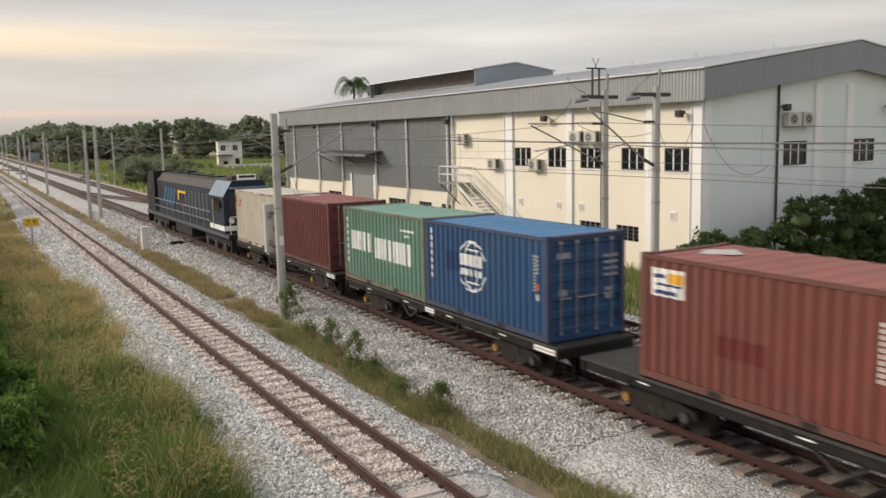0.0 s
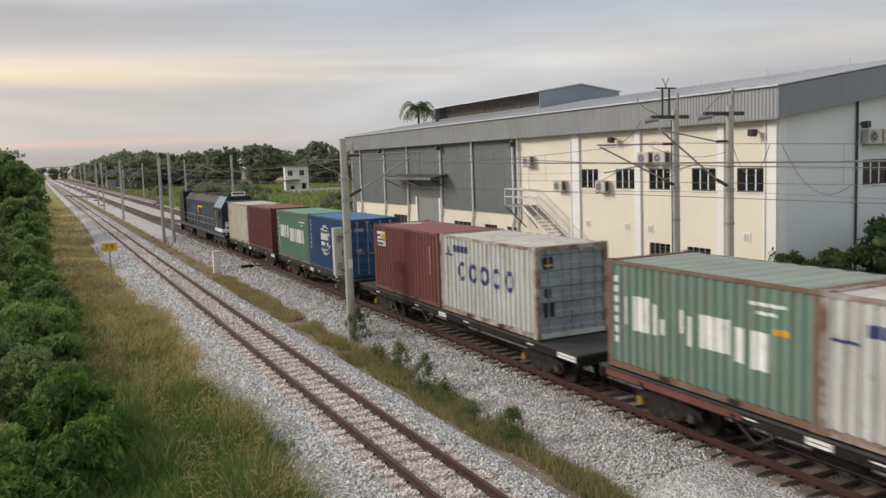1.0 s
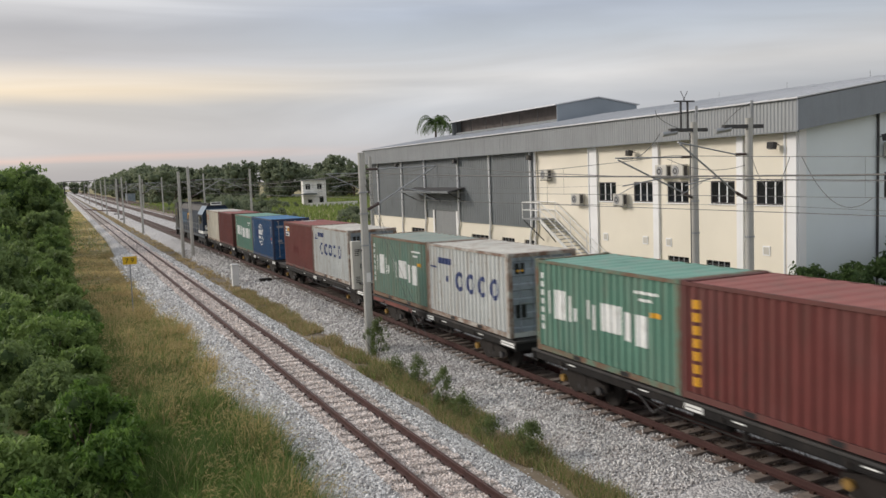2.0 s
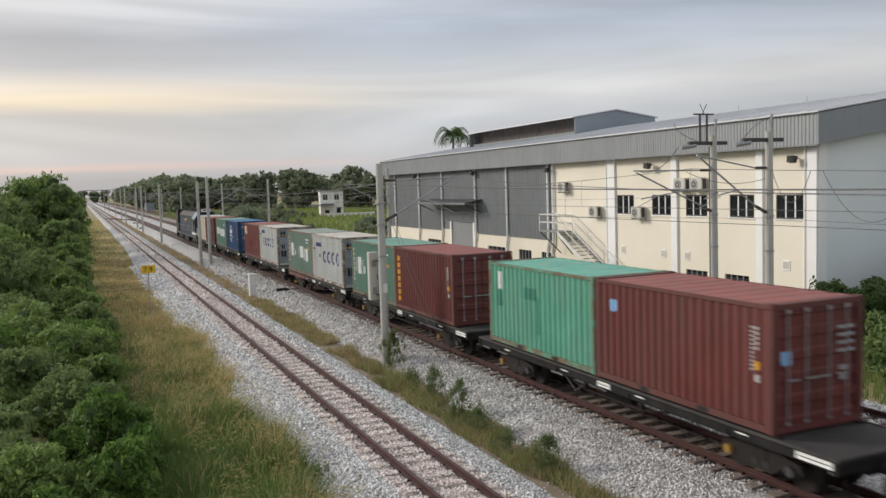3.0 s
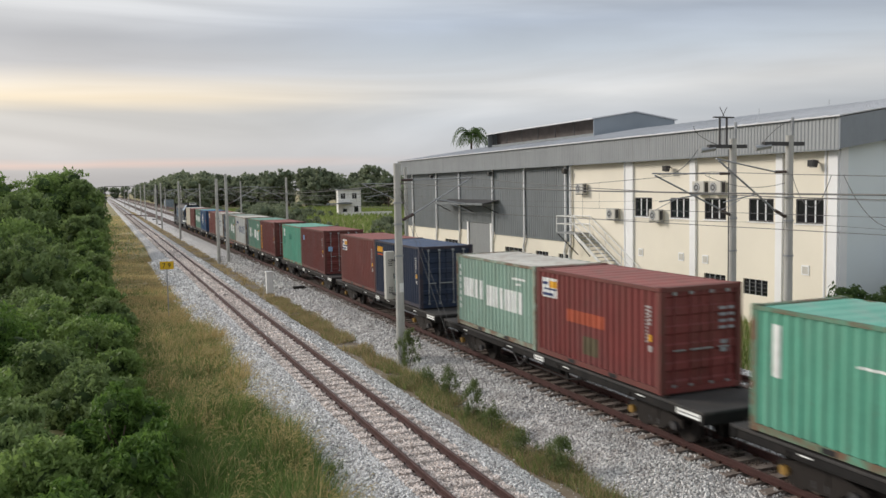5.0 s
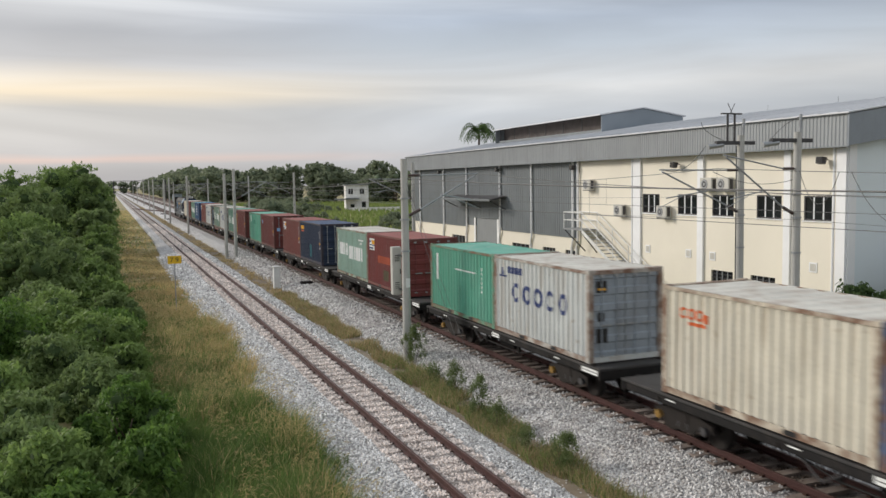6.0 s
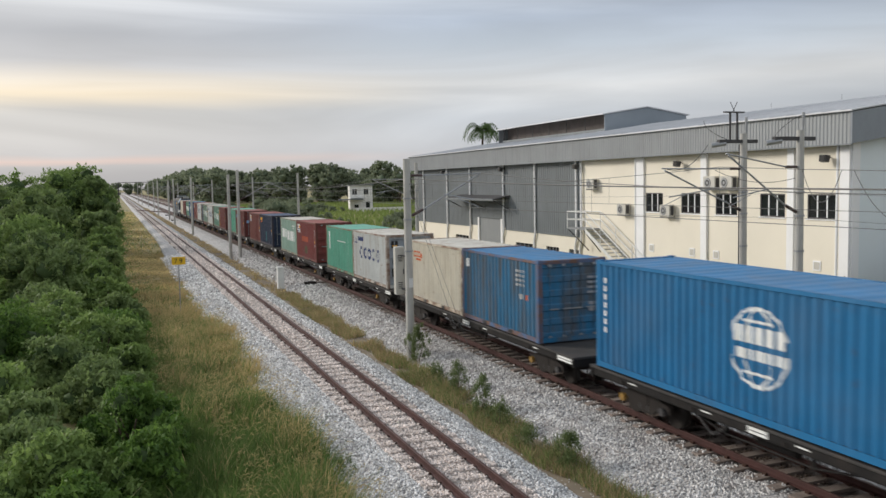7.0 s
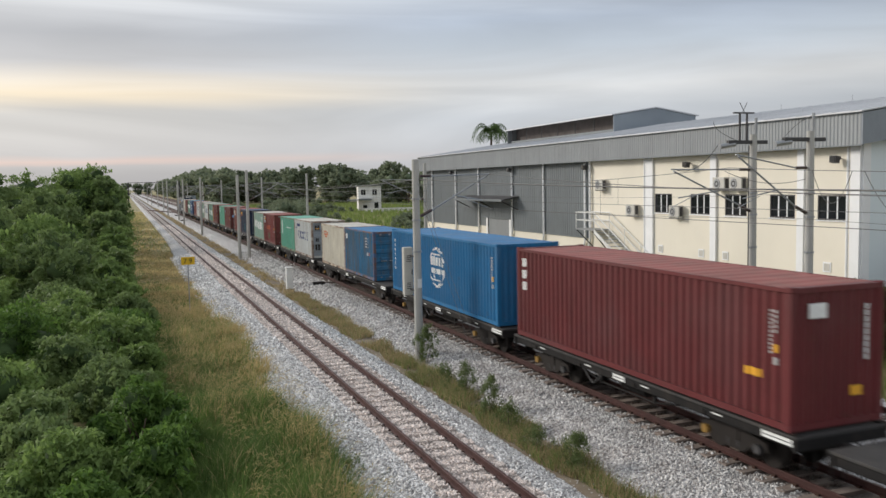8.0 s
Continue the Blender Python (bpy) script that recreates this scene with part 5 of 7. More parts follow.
def bogie(parent, y, base=1.7):
    bm = bmesh.new()
    box(bm, -0.95, 0.95, y - 0.2, y + 0.2, 0.45, 0.72)
    b = part("bogie", bm, M_BOGIE, parent, "brown cast-steel bogie")
    for s in (-1, 1):
        bm = bmesh.new()
        prism(bm, [(y - base / 2 - 0.25, 0.42), (y - base / 2 + 0.25, 0.42), (y - 0.35, 0.24), (y + 0.35, 0.24), (y + base / 2 - 0.25, 0.42), (y + base / 2 + 0.25, 0.42), (y + base / 2 + 0.2, 0.60), (y + 0.4, 0.74), (y - 0.4, 0.74), (y - base / 2 - 0.2, 0.60)], 0, s * 0.80, s * 0.93)
        part("side_frame", bm, M_BOGIE, b)
        for k in (-1, 1):
            part("axle_cap", rods(((s * 0.93, y + k * base / 2, 0.45), (s * 1.03, y + k * base / 2, 0.45), 0.105), seg=10), M_CAP if k * s < 0 else M_DARKSTEEL, b)
        for q in (-0.16, 0.16):
            part("spring", rods(((s * 0.87, y + q, 0.30), (s * 0.87, y + q, 0.62), 0.07)), M_DARKSTEEL, b)
    wheelset(parent, y - base / 2)
    wheelset(parent, y + base / 2)


def wagon(a, b, fo, ro, body, lab, faded=False):
    ya, yb = b - ro, a + fo
    c, h = (ya + yb) / 2, (yb - ya) / 2
    th = thing("container_wagon", lab, "wagon", None, "wagons of the train")
    part("deck", boxes((-1.2, 1.2, -h, h, 1.02, 1.085), bevel=0.01), M_DECK, th)
    for s in (-1, 1):
        x = s * 1.16
        part("side_sill", boxes((min(x, x - s * 0.09), max(x, x - s * 0.09), -h + 0.03, h - 0.03, 0.85, 1.018)), body, th)
        part("sill_flange", boxes((min(x - s * 0.18, x + s * 0.012), max(x - s * 0.18, x + s * 0.012), -h + 0.03, h - 0.03, 0.825, 0.847)), body, th)
    if faded:
        for s in (-1, 1):
            part("faded_sill_plate", boxes((s * 1.168 - 0.006, s * 1.168 + 0.006, h - 4.6, h - 0.25, 0.855, 1.01)), M_OXIDE, th, "oxide-red faded sill plate")
    part("centre_sill", boxes((-0.25, 0.25, -h + 0.1, h - 0.1, 0.62, 1.018)), M_FRAME, th)
    for k in range(-5, 6):
        part("cross_member", boxes((-1.07, 1.07, k * h / 5.6 - 0.05, k * h / 5.6 + 0.05, 0.80, 1.018)), M_FRAME, th)
    for e in (-1, 1):
        part("headstock", boxes((-1.2, 1.2, min(e * h, e * (h - 0.12)), max(e * h, e * (h - 0.12)), 0.78, 1.018), bevel=0.01), M_FRAME, th)
        cp = part("coupler", boxes((-0.09, 0.09, min(e * h, e * (h + 0.36)), max(e * h, e * (h + 0.36)), 0.66, 0.84), bevel=0.02), M_BOGIE, th)
        part("knuckle", boxes((-0.17, 0.15, e * (h + 0.36) - 0.08, e * (h + 0.36) + 0.06, 0.62, 0.88), bevel=0.04), M_BOGIE, cp)
        part("brake_hose", rods(((0.4, e * h, 0.78), (0.42, e * (h + 0.2), 0.5), 0.025), ((0.42, e * (h + 0.2), 0.5), (0.2, e * (h + 0.4), 0.45), 0.025)), M_BLACK, th)
        part("hand_grip", rods(((-1.05, e * (h + 0.05), 0.75), (-1.05, e * (h + 0.05), 0.45), 0.015), ((-0.75, e * (h + 0.05), 0.75), (-0.75, e * (h + 0.05), 0.45), 0.015), ((-1.05, e * (h + 0.05), 0.45), (-0.75, e * (h + 0.05), 0.45), 0.015)), M_FRAME, th)
    # white data plates with dark bars, and lashing marks
    for y, w in ((-h + 0.55, 0.85), (0.0, 0.55)):
        p = part("data_plate", boxes((-1.175, -1.163, y - w / 2, y + w / 2, 0.86, 1.0)), M_LABEL, th, "white data plate")
        part("plate_line", boxes((-1.179, -1.176, y - w / 2 + 0.05, y + w / 2 - 0.05, 0.92, 0.94)), M_DARKSTEEL, p)
    for k in range(4):
        y = -h + 2.4 + k * (2 * h - 4.4) / 3
        part("stencil", boxes((-1.172, -1.163, y - 0.16, y + 0.16, 0.93, 0.96)), M_LABEL, th)
        part("lashing_ring", boxes((-1.20, -1.173, y + 0.4, y + 0.48, 0.85, 0.95)), M_BOGIE, th)
    for yy in (a, (a + b) / 2, b):
        for s in (-1, 1):
            part("twist_lock", boxes((s * 1.10 - 0.07, s * 1.10 + 0.07, yy - c - 0.10, yy - c + 0.10, 1.086, ZB - 0.001)), M_BOGIE, th)
    for s in (-1, 1):
        part("queen_post", boxes((s * 0.9 - 0.04, s * 0.9 + 0.04, -1.3, -1.2, 0.5, 0.849)), M_FRAME, th)
        part("queen_post", boxes((s * 0.9 - 0.04, s * 0.9 + 0.04, 1.2, 1.3, 0.5, 0.849)), M_FRAME, th)
        part("truss_rod", rods(((s * 0.9, -3.0, 0.84), (s * 0.9, -1.25, 0.52), 0.025), ((s * 0.9, -1.25, 0.52), (s * 0.9, 1.25, 0.52), 0.025), ((s * 0.9, 1.25, 0.52), (s * 0.9, 3.0, 0.84), 0.025)), M_FRAME, th)
    part("brake_reservoir", rods(((-0.62, -0.6, 0.62), (-0.62, 0.5, 0.62), 0.16), seg=12), M_FRAME, th)
    part("brake_lever", rods(((-1.0, 1.0, 0.80), (-1.0, 1.6, 0.42), 0.02), ((-1.0, 2.2, 0.80), (-1.0, 1.6, 0.42), 0.02)), M_DARKSTEEL, th)
    for e in (-1, 1):
        bogie(th, e * (h - 2.15))
    TRAIN.append((th, c, 0.0))
    return th


for i, (a, b, fo, ro) in enumerate(WAGONS):
    wagon(a, b, fo, ro, M_FRAME, "black flat container wagon with a faded oxide-red sill" if i == 3 else "black flat container wagon on two bogies", i == 3)


# ---- locomotive ----
def loco():
    M_LB = mat("loco_blue", (0.007, 0.021, 0.046), 0.55, 0.1, 0.15, 1, 20, 0.03, (0.03, 0.03, 0.03), 0.5, True)
    M_LICE = mat("loco_ice_blue", (0.12, 0.19, 0.27), 0.5, 0, 0.15, 1.5, 20, 0.03, (0.16, 0.18, 0.20), 0.5)
    M_LSLAT = mat("loco_grey_slats", (0.085, 0.105, 0.125), 0.5, 0.2, 0.2, 1.5, 20, 0.03)
    M_LD = mat("loco_dark", (0.010, 0.010, 0.011), 0.5, 0.1, 0.2, 1, 20, 0.05)
    M_LR = mat("loco_roof", (0.036, 0.033, 0.031), 0.7, 0.1, 0.2, 1, 20, 0.05)
    th = thing("locomotive", "dark blue diesel locomotive with white handrails and a rear cab", "locomotive")
    h = 10.8
    part("underframe", boxes((-1.32, 1.32, -h, h, 1.0, 1.28), bevel=0.02), M_LD, th)
    part("sill_stripe", boxes((-1.335, -1.322, -h + 0.1, h - 0.1, 1.08, 1.24)), M_LSLAT, th)
    # long hood with doors, sloping shoulders
    bm = bmesh.new()
    prism(bm, [(-1.1, 1.282), (1.1, 1.282), (1.1, 3.5), (0.75, 3.93), (-0.75, 3.93), (-1.1, 3.5)], 1, -h + 3.603, h - 3.02)
    hood = part("hood", bm, M_LB, th)
    for s in (-1, 1):
        bm = bmesh.new()
        prism(bm, [(s * 1.108, 3.5), (s * 0.75, 3.945), (s * 0.75, 3.955), (s * 1.12, 3.5)], 1, -h + 3.625, h - 3.02)
        part("shoulder_plate", bm, M_LR, hood)
    for i in range(17):
        y = -h + 3.75 + i * 0.85
        door_ = part("hood_door", boxes((-1.125, -1.102, y, y + 0.77, 1.5, 3.25)), M_LB, hood)
        grey = i < 8
        for k in range(9 if grey else 4):
            z = (1.75 if grey else 2.6) + k * (0.165 if grey else 0.12)
            part("louvre", boxes((-1.14, -1.126, y + 0.08, y + 0.69, z, z + (0.085 if grey else 0.06))), M_LSLAT if grey else M_LD, door_)
    pale = mat("loco_pale_blue", (0.03, 0.11, 0.21), 0.5)
    part("emblem", boxes((-1.150, -1.142, -0.9, 1.3, 2.92, 3.08)), M_LYELLOW, hood, "yellow emblem bar")
    part("emblem", boxes((-1.150, -1.142, 0.95, 1.3, 2.45, 2.919)), M_LYELLOW, hood, "yellow emblem bar")
    for k in range(4):
        bm = bmesh.new()
        prism(bm, [(1.7 + 0.9 * k, 3.15), (2.25 + 0.9 * k, 3.15), (3.1 + 0.9 * k, 2.0), (2.55 + 0.9 * k, 2.0)], 0, -1.150, -1.142)
        part("emblem", bm, pale, hood, "pale blue slanting emblem stripe")
    part("roof", boxes((-0.70, 0.70, -h + 3.65, h - 3.1, 3.933, 4.02), bevel=0.03), M_LR, th)
    for y in (-4.0, -1.5, 1.0, 4.2, 6.2):
        part("roof_fan", rods(((0, y, 4.022), (0, y, 4.1), 0.55), seg=18), M_LD, th)
    part("exhaust", boxes((-0.25, 0.25, 2.2, 2.9, 4.022, 4.22), bevel=0.03), M_LD, th)
    bm = bmesh.new()
    prism(bm, [(h - 3.0, 1.282), (h - 0.35, 1.282), (h - 0.3, 2.6), (h - 0.75, 3.55), (h - 1.3, 4.05), (h - 3.0, 4.12)], 0, -1.30, 1.30)
    nose = part("leading_cab", bm, M_LD, th, "black leading cab")
    part("cab_window", boxes((-1.315, -1.302, h - 2.3, h - 1.3, 2.7, 3.4)), M_GLASS, nose)
    # cab at the trailing end, with chamfered shoulders
    bm = bmesh.new()
    prism(bm, [(-1.33, 1.282), (1.33, 1.282), (1.33, 3.25), (0.85, 3.98), (-0.85, 3.98), (-1.33, 3.25)], 1, -h + 0.75, -h + 3.6)
    cab_ = part("cab", bm, M_LB, th)
    for s in (-1, 1):
        bm = bmesh.new()
        prism(bm, [(s * 1.338, 3.22), (s * 0.86, 3.985), (s * 0.86, 4.005), (s * 1.355, 3.22)], 1, -h + 0.72, -h + 3.62)
        part("shoulder_plate", bm, M_LICE, cab_, "ice-blue cab shoulder")
        part("cab_window", boxes((s * 1.342 - 0.008, s * 1.342 + 0.008, -h + 1.5, -h + 2.7, 2.35, 3.1)), M_GLASS, cab_)
        part("cab_door", boxes((s * 1.340 - 0.006, s * 1.340 + 0.006, -h + 2.85, -h + 3.45, 1.35, 3.1)), M_LD, cab_)
        part("grab_rail", rods(((s * 1.37, -h + 2.78, 1.4), (s * 1.37, -h + 2.78, 3.0), 0.02)), M_WHITE, cab_)
        part("mirror", boxes((s * 1.40 - 0.05, s * 1.40 + 0.05, -h + 1.2, -h + 1.28, 2.6, 3.0)), M_LD, cab_)
        part("cab_stripe", boxes((s * 1.341 - 0.007, s * 1.341 + 0.007, -h + 0.75, -h + 3.6, 1.42, 1.68)), M_LABEL, cab_, "white stripe round the cab")
    part("cab_roof", boxes((-0.84, 0.84, -h + 0.70, -h + 3.62, 3.983, 4.05), bevel=0.02), M_LR, cab_)
    part("cab_visor", boxes((-1.0, 1.0, -h + 0.45, -h + 0.74, 3.62, 3.72), bevel=0.02), M_LICE, cab_)
    part("end_stripe", boxes((-1.33, 1.33, -h + 0.735, -h + 0.747, 1.42, 1.68)), M_LABEL, cab_)
    for x in (-1.0, 0.12):
        part("windscreen", boxes((x, x + 0.88, -h + 0.73, -h + 0.747, 2.45, 3.35)), M_GLASS, cab_)
    for x in (-0.95, 0.95):
        part("lamp", rods(((x, -h + 0.66, 1.95), (x, -h + 0.747, 1.95), 0.14), seg=12), M_LABEL, cab_)
    board_ = part("number_board", boxes((-0.5, 0.5, -h + 0.8, -h + 0.9, 4.053, 4.36)), M_LABEL, cab_, "white number board")
    part("board_line", boxes((-0.42, 0.42, -h + 0.79, -h + 0.799, 4.18, 4.30)), M_BLACK, board_)
    part("end_rail", rods(((-1.2, -h + 0.1, 1.28), (-1.2, -h + 0.1, 2.2), 0.025), ((1.2, -h + 0.1, 1.28), (1.2, -h + 0.1, 2.2), 0.025), ((-1.2, -h + 0.1, 2.2), (1.2, -h + 0.1, 2.2), 0.025)), M_WHITE, th)
    part("ac_box", boxes((-0.6, 0.6, -h + 1.5, -h + 2.6, 4.053, 4.25), bevel=0.03), M_LR, th)
    for s in (-1, 1):
        for z in (1.75, 2.25):
            part("handrail", rods(((s * 1.28, -h + 3.7, z), (s * 1.28, h - 0.2, z), 0.017)), M_GALV, th)
        for i in range(10):
            y = -h + 3.7 + i * 1.6
            part("stanchion", rods(((s * 1.28, y, 1.28), (s * 1.28, y, 2.25), 0.015)), M_GALV, th)
    for s in (-1, 1):
        part("end_rail", rods(((s * 1.1, h - 0.1, 1.28), (s * 1.1, h - 0.1, 2.3), 0.02), ((s * 1.1, h - 0.1, 2.3), (s * 0.3, h - 0.1, 2.3), 0.02)), M_WHITE, th)
    for e in (-1, 1):
        part("pilot", boxes((-1.25, 1.25, e * h - 0.1, e * h + 0.1, 0.35, 1.0)), M_LD, th)
        part("coupler", boxes((-0.12, 0.12, min(e * h, e * (h + 0.5)), max(e * h, e * (h + 0.5)), 0.66, 0.86)), M_BOGIE, th)
        for k in (-1.8, 0, 1.8):
            wheelset(th, e * (h - 3.4) + k, 0.48)
        for s in (-1, 1):
            b = part("bogie_frame", boxes((s * 0.98 - 0.08, s * 0.98 + 0.08, e * (h - 3.4) - 2.5, e * (h - 3.4) + 2.5, 0.55, 0.85), bevel=0.03), M_LD, th)
            for k in (-1.8, 0, 1.8):
                part("axle_box", boxes((s * 1.06 - 0.09, s * 1.06 + 0.09, e * (h - 3.4) + k - 0.2, e * (h - 3.4) + k + 0.2, 0.3, 0.65), bevel=0.03), M_DARKSTEEL, b)
    part("fuel_tank", boxes((-1.2, 1.2, -2.2, 2.2, 0.35, 0.98), bevel=0.08), M_LD, th)
    TRAIN.append((th, 27.0 + h, 0.0))


loco()


# ---- vegetation and stones ----
def fast(name, verts, sizes, material, parent=None, extra=None, which=None):
    """A mesh from arrays: verts (n,3), all faces in order with sizes corners each, one corner per vertex."""
    me = bpy.data.meshes.new(name)
    n = len(verts)
    me.vertices.add(n)
    me.vertices.foreach_set("co", np.asarray(verts, dtype=np.float32).ravel())
    idx = sizes
    me.loops.add(idx.size)
    me.loops.foreach_set("vertex_index", idx.ravel().astype(np.int32))
    k = idx.shape[1]
    me.polygons.add(idx.shape[0])
    me.polygons.foreach_set("loop_start", np.arange(0, idx.size, k, dtype=np.int32))
    me.polygons.foreach_set("loop_total", np.full(idx.shape[0], k, dtype=np.int32))
    me.materials.append(material)
    if extra:
        for m in extra:
            me.materials.append(m)
        me.polygons.foreach_set("material_index", which.astype(np.int32))
    me.update(calc_edges=True)
    ob = new(name, me)
    if parent is not None:
        ob.parent = parent
    return ob


def leafy(name, a, b, rough=0.6, scale=0.35):
    """Foliage: colour between two greens leaf by leaf, in drifts."""
    m = bpy.data.materials.new(name)
    m.use_nodes = True
    n, l = m.node_tree.nodes, m.node_tree.links
    p = n["Principled BSDF"]
    geo = n.new("ShaderNodeNewGeometry")
    co = n.new("ShaderNodeTexCoord")
    t = n.new("ShaderNodeTexNoise")
    t.inputs["Scale"].default_value = scale
    t.inputs["Detail"].default_value = 3
    l.new(co.outputs["Object"], t.inputs["Vector"])
    f = n.new("ShaderNodeMath")
    f.operation = "MULTIPLY_ADD"
    l.new(geo.outputs["Random Per Island"], f.inputs[0])
    f.inputs[1].default_value = 0.6
    d = n.new("ShaderNodeMath")
    d.operation = "MULTIPLY_ADD"
    l.new(t.outputs["Fac"], d.inputs[0])
    d.inputs[1].default_value = 1.6
    d.inputs[2].default_value = -0.6
    l.new(d.outputs[0], f.inputs[2])
    mx = n.new("ShaderNodeMix")
    mx.data_type = "RGBA"
    l.new(f.outputs[0], mx.inputs["Factor"])
    mx.inputs["A"].default_value = (*a, 1)
    mx.inputs["B"].default_value = (*b, 1)
    l.new(mx.outputs["Result"], p.inputs["Base Color"])
    p.inputs["Roughness"].default_value = rough
    p.inputs["Specular IOR Level"].default_value = 0.25
    tr = n.new("ShaderNodeBsdfTranslucent")
    l.new(mx.outputs["Result"], tr.inputs["Color"])
    two = n.new("ShaderNodeMixShader")
    two.inputs[0].default_value = 0.45
    l.new(p.outputs[0], two.inputs[1])
    l.new(tr.outputs[0], two.inputs[2])
    l.new(two.outputs[0], n["Material Output"].inputs["Surface"])
    return m


L_BUSH = leafy("leaf_bush", (0.112, 0.182, 0.050), (0.285, 0.395, 0.122))
L_DARK = leafy("leaf_dark", (0.12, 0.178, 0.065), (0.275, 0.365, 0.135))
L_FRESH = leafy("leaf_fresh", (0.045, 0.105, 0.022), (0.19, 0.31, 0.065))
# distant leaves: green made paler and greyer, so haze sits in the colour
L_FAR = leafy("leaf_far_hazed", (0.15, 0.185, 0.12), (0.27, 0.305, 0.19), scale=0.08)
# darker version of L_DARK, the shade beside the gable put into the leaf colour
L_SCRUB = leafy("leaf_scrub", (0.035, 0.065, 0.022), (0.095, 0.15, 0.045))
# far cores: crown shade painted dark, then lightened towards distance haze
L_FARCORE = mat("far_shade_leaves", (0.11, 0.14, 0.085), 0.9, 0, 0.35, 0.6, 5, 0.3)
# bush cores: dark green that paints the shade between the leaves
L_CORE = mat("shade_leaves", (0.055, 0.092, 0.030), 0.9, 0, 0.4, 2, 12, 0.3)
G_GREEN = leafy("grass_green", (0.105, 0.16, 0.045), (0.28, 0.35, 0.12), 0.7, 0.5)
G_RANK = leafy("grass_rank_green", (0.065, 0.125, 0.030), (0.21, 0.30, 0.085), 0.7, 0.5)
G_STRAW = leafy("grass_straw", (0.40, 0.31, 0.145), (0.72, 0.57, 0.30), 0.75, 0.4)
G_SEED = leafy("grass_seed_heads", (0.55, 0.45, 0.24), (0.80, 0.68, 0.42), 0.8, 0.6)
G_HEAD = leafy("grass_golden_heads", (0.34, 0.27, 0.12), (0.60, 0.48, 0.22), 0.8, 0.6)
G_DRY = leafy("grass_dry", (0.25, 0.20, 0.105), (0.52, 0.42, 0.235), 0.8, 0.6)
L_WEED = leafy("leaf_weed", (0.09, 0.13, 0.045), (0.22, 0.27, 0.11), 0.7, 0.8)
G_FIELD = leafy("grass_field", (0.13, 0.19, 0.045), (0.26, 0.31, 0.10), 0.75, 0.05)
M_BARK = mat("bark", (0.10, 0.075, 0.055), 0.9, 0, 0.3, 3, 30, 0.5)


def leaf_cloud(centres, radii, count, size, flat=0.85, drop=0.25, narrow=0.42, sprays=0):
    """Diamond leaves on overlapping clumps; with sprays, each clump is broken into many uneven tufts."""
    c = np.asarray(centres, float)
    r = np.asarray(radii, float)
    if sprays:
        m = len(c) * sprays
        k = np.repeat(np.arange(len(c)), sprays)
        d = rng.normal(size=(m, 3))
        d /= np.linalg.norm(d, axis=1)[:, None]
        d[:, 2] = np.where(d[:, 2] < -0.4, -d[:, 2], d[:, 2])
        c = c[k] + d * (r[k] * rng.uniform(0.62, 1.12, m))[:, None] * np.array([1, 1, flat])
        r = r[k] * rng.uniform(0.20, 0.42, m)
        drop = 0.75
    w = r ** 2 / (r ** 2).sum()
    pick = rng.choice(len(c), count, p=w)
    d = rng.normal(size=(count, 3))
    d /= np.linalg.norm(d, axis=1)[:, None]
    d[:, 2] = np.where(d[:, 2] < -0.35, -d[:, 2], d[:, 2])
    rad = r[pick] * (1 - drop * rng.random(count) ** 1.5) * (1 + 0.11 * rng.normal(size=count))
    p = c[pick] + d * rad[:, None] * np.array([1, 1, flat])
    nrm = d + 0.75 * rng.normal(size=(count, 3)) + np.array([0, 0, 0.35])
    nrm /= np.linalg.norm(nrm, axis=1)[:, None]
    t = np.cross(nrm, rng.normal(size=(count, 3)))
    t /= np.linalg.norm(t, axis=1)[:, None]
    t[:, 2] -= 0.35
    b = np.cross(nrm, t)
    s = size * (0.6 + 0.8 * rng.random(count))[:, None]
    v = np.stack([p - t * s * 0.5, p + b * s * narrow * 0.5 + nrm * s * 0.05, p + t * s * 0.55, p - b * s * narrow * 0.5 + nrm * s * 0.05], 1)
    return v.reshape(-1, 3), np.arange(count * 4).reshape(-1, 4)


# lumpy cores inside the foliage, their dark colour standing for inner shade
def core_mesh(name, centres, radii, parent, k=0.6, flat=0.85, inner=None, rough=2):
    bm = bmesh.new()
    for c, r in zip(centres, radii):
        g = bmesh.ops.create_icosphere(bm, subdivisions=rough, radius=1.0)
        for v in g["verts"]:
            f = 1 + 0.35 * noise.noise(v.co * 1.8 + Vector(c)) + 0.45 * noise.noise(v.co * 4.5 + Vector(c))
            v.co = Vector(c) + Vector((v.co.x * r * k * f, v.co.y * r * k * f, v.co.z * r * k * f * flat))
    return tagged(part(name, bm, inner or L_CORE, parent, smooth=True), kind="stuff")


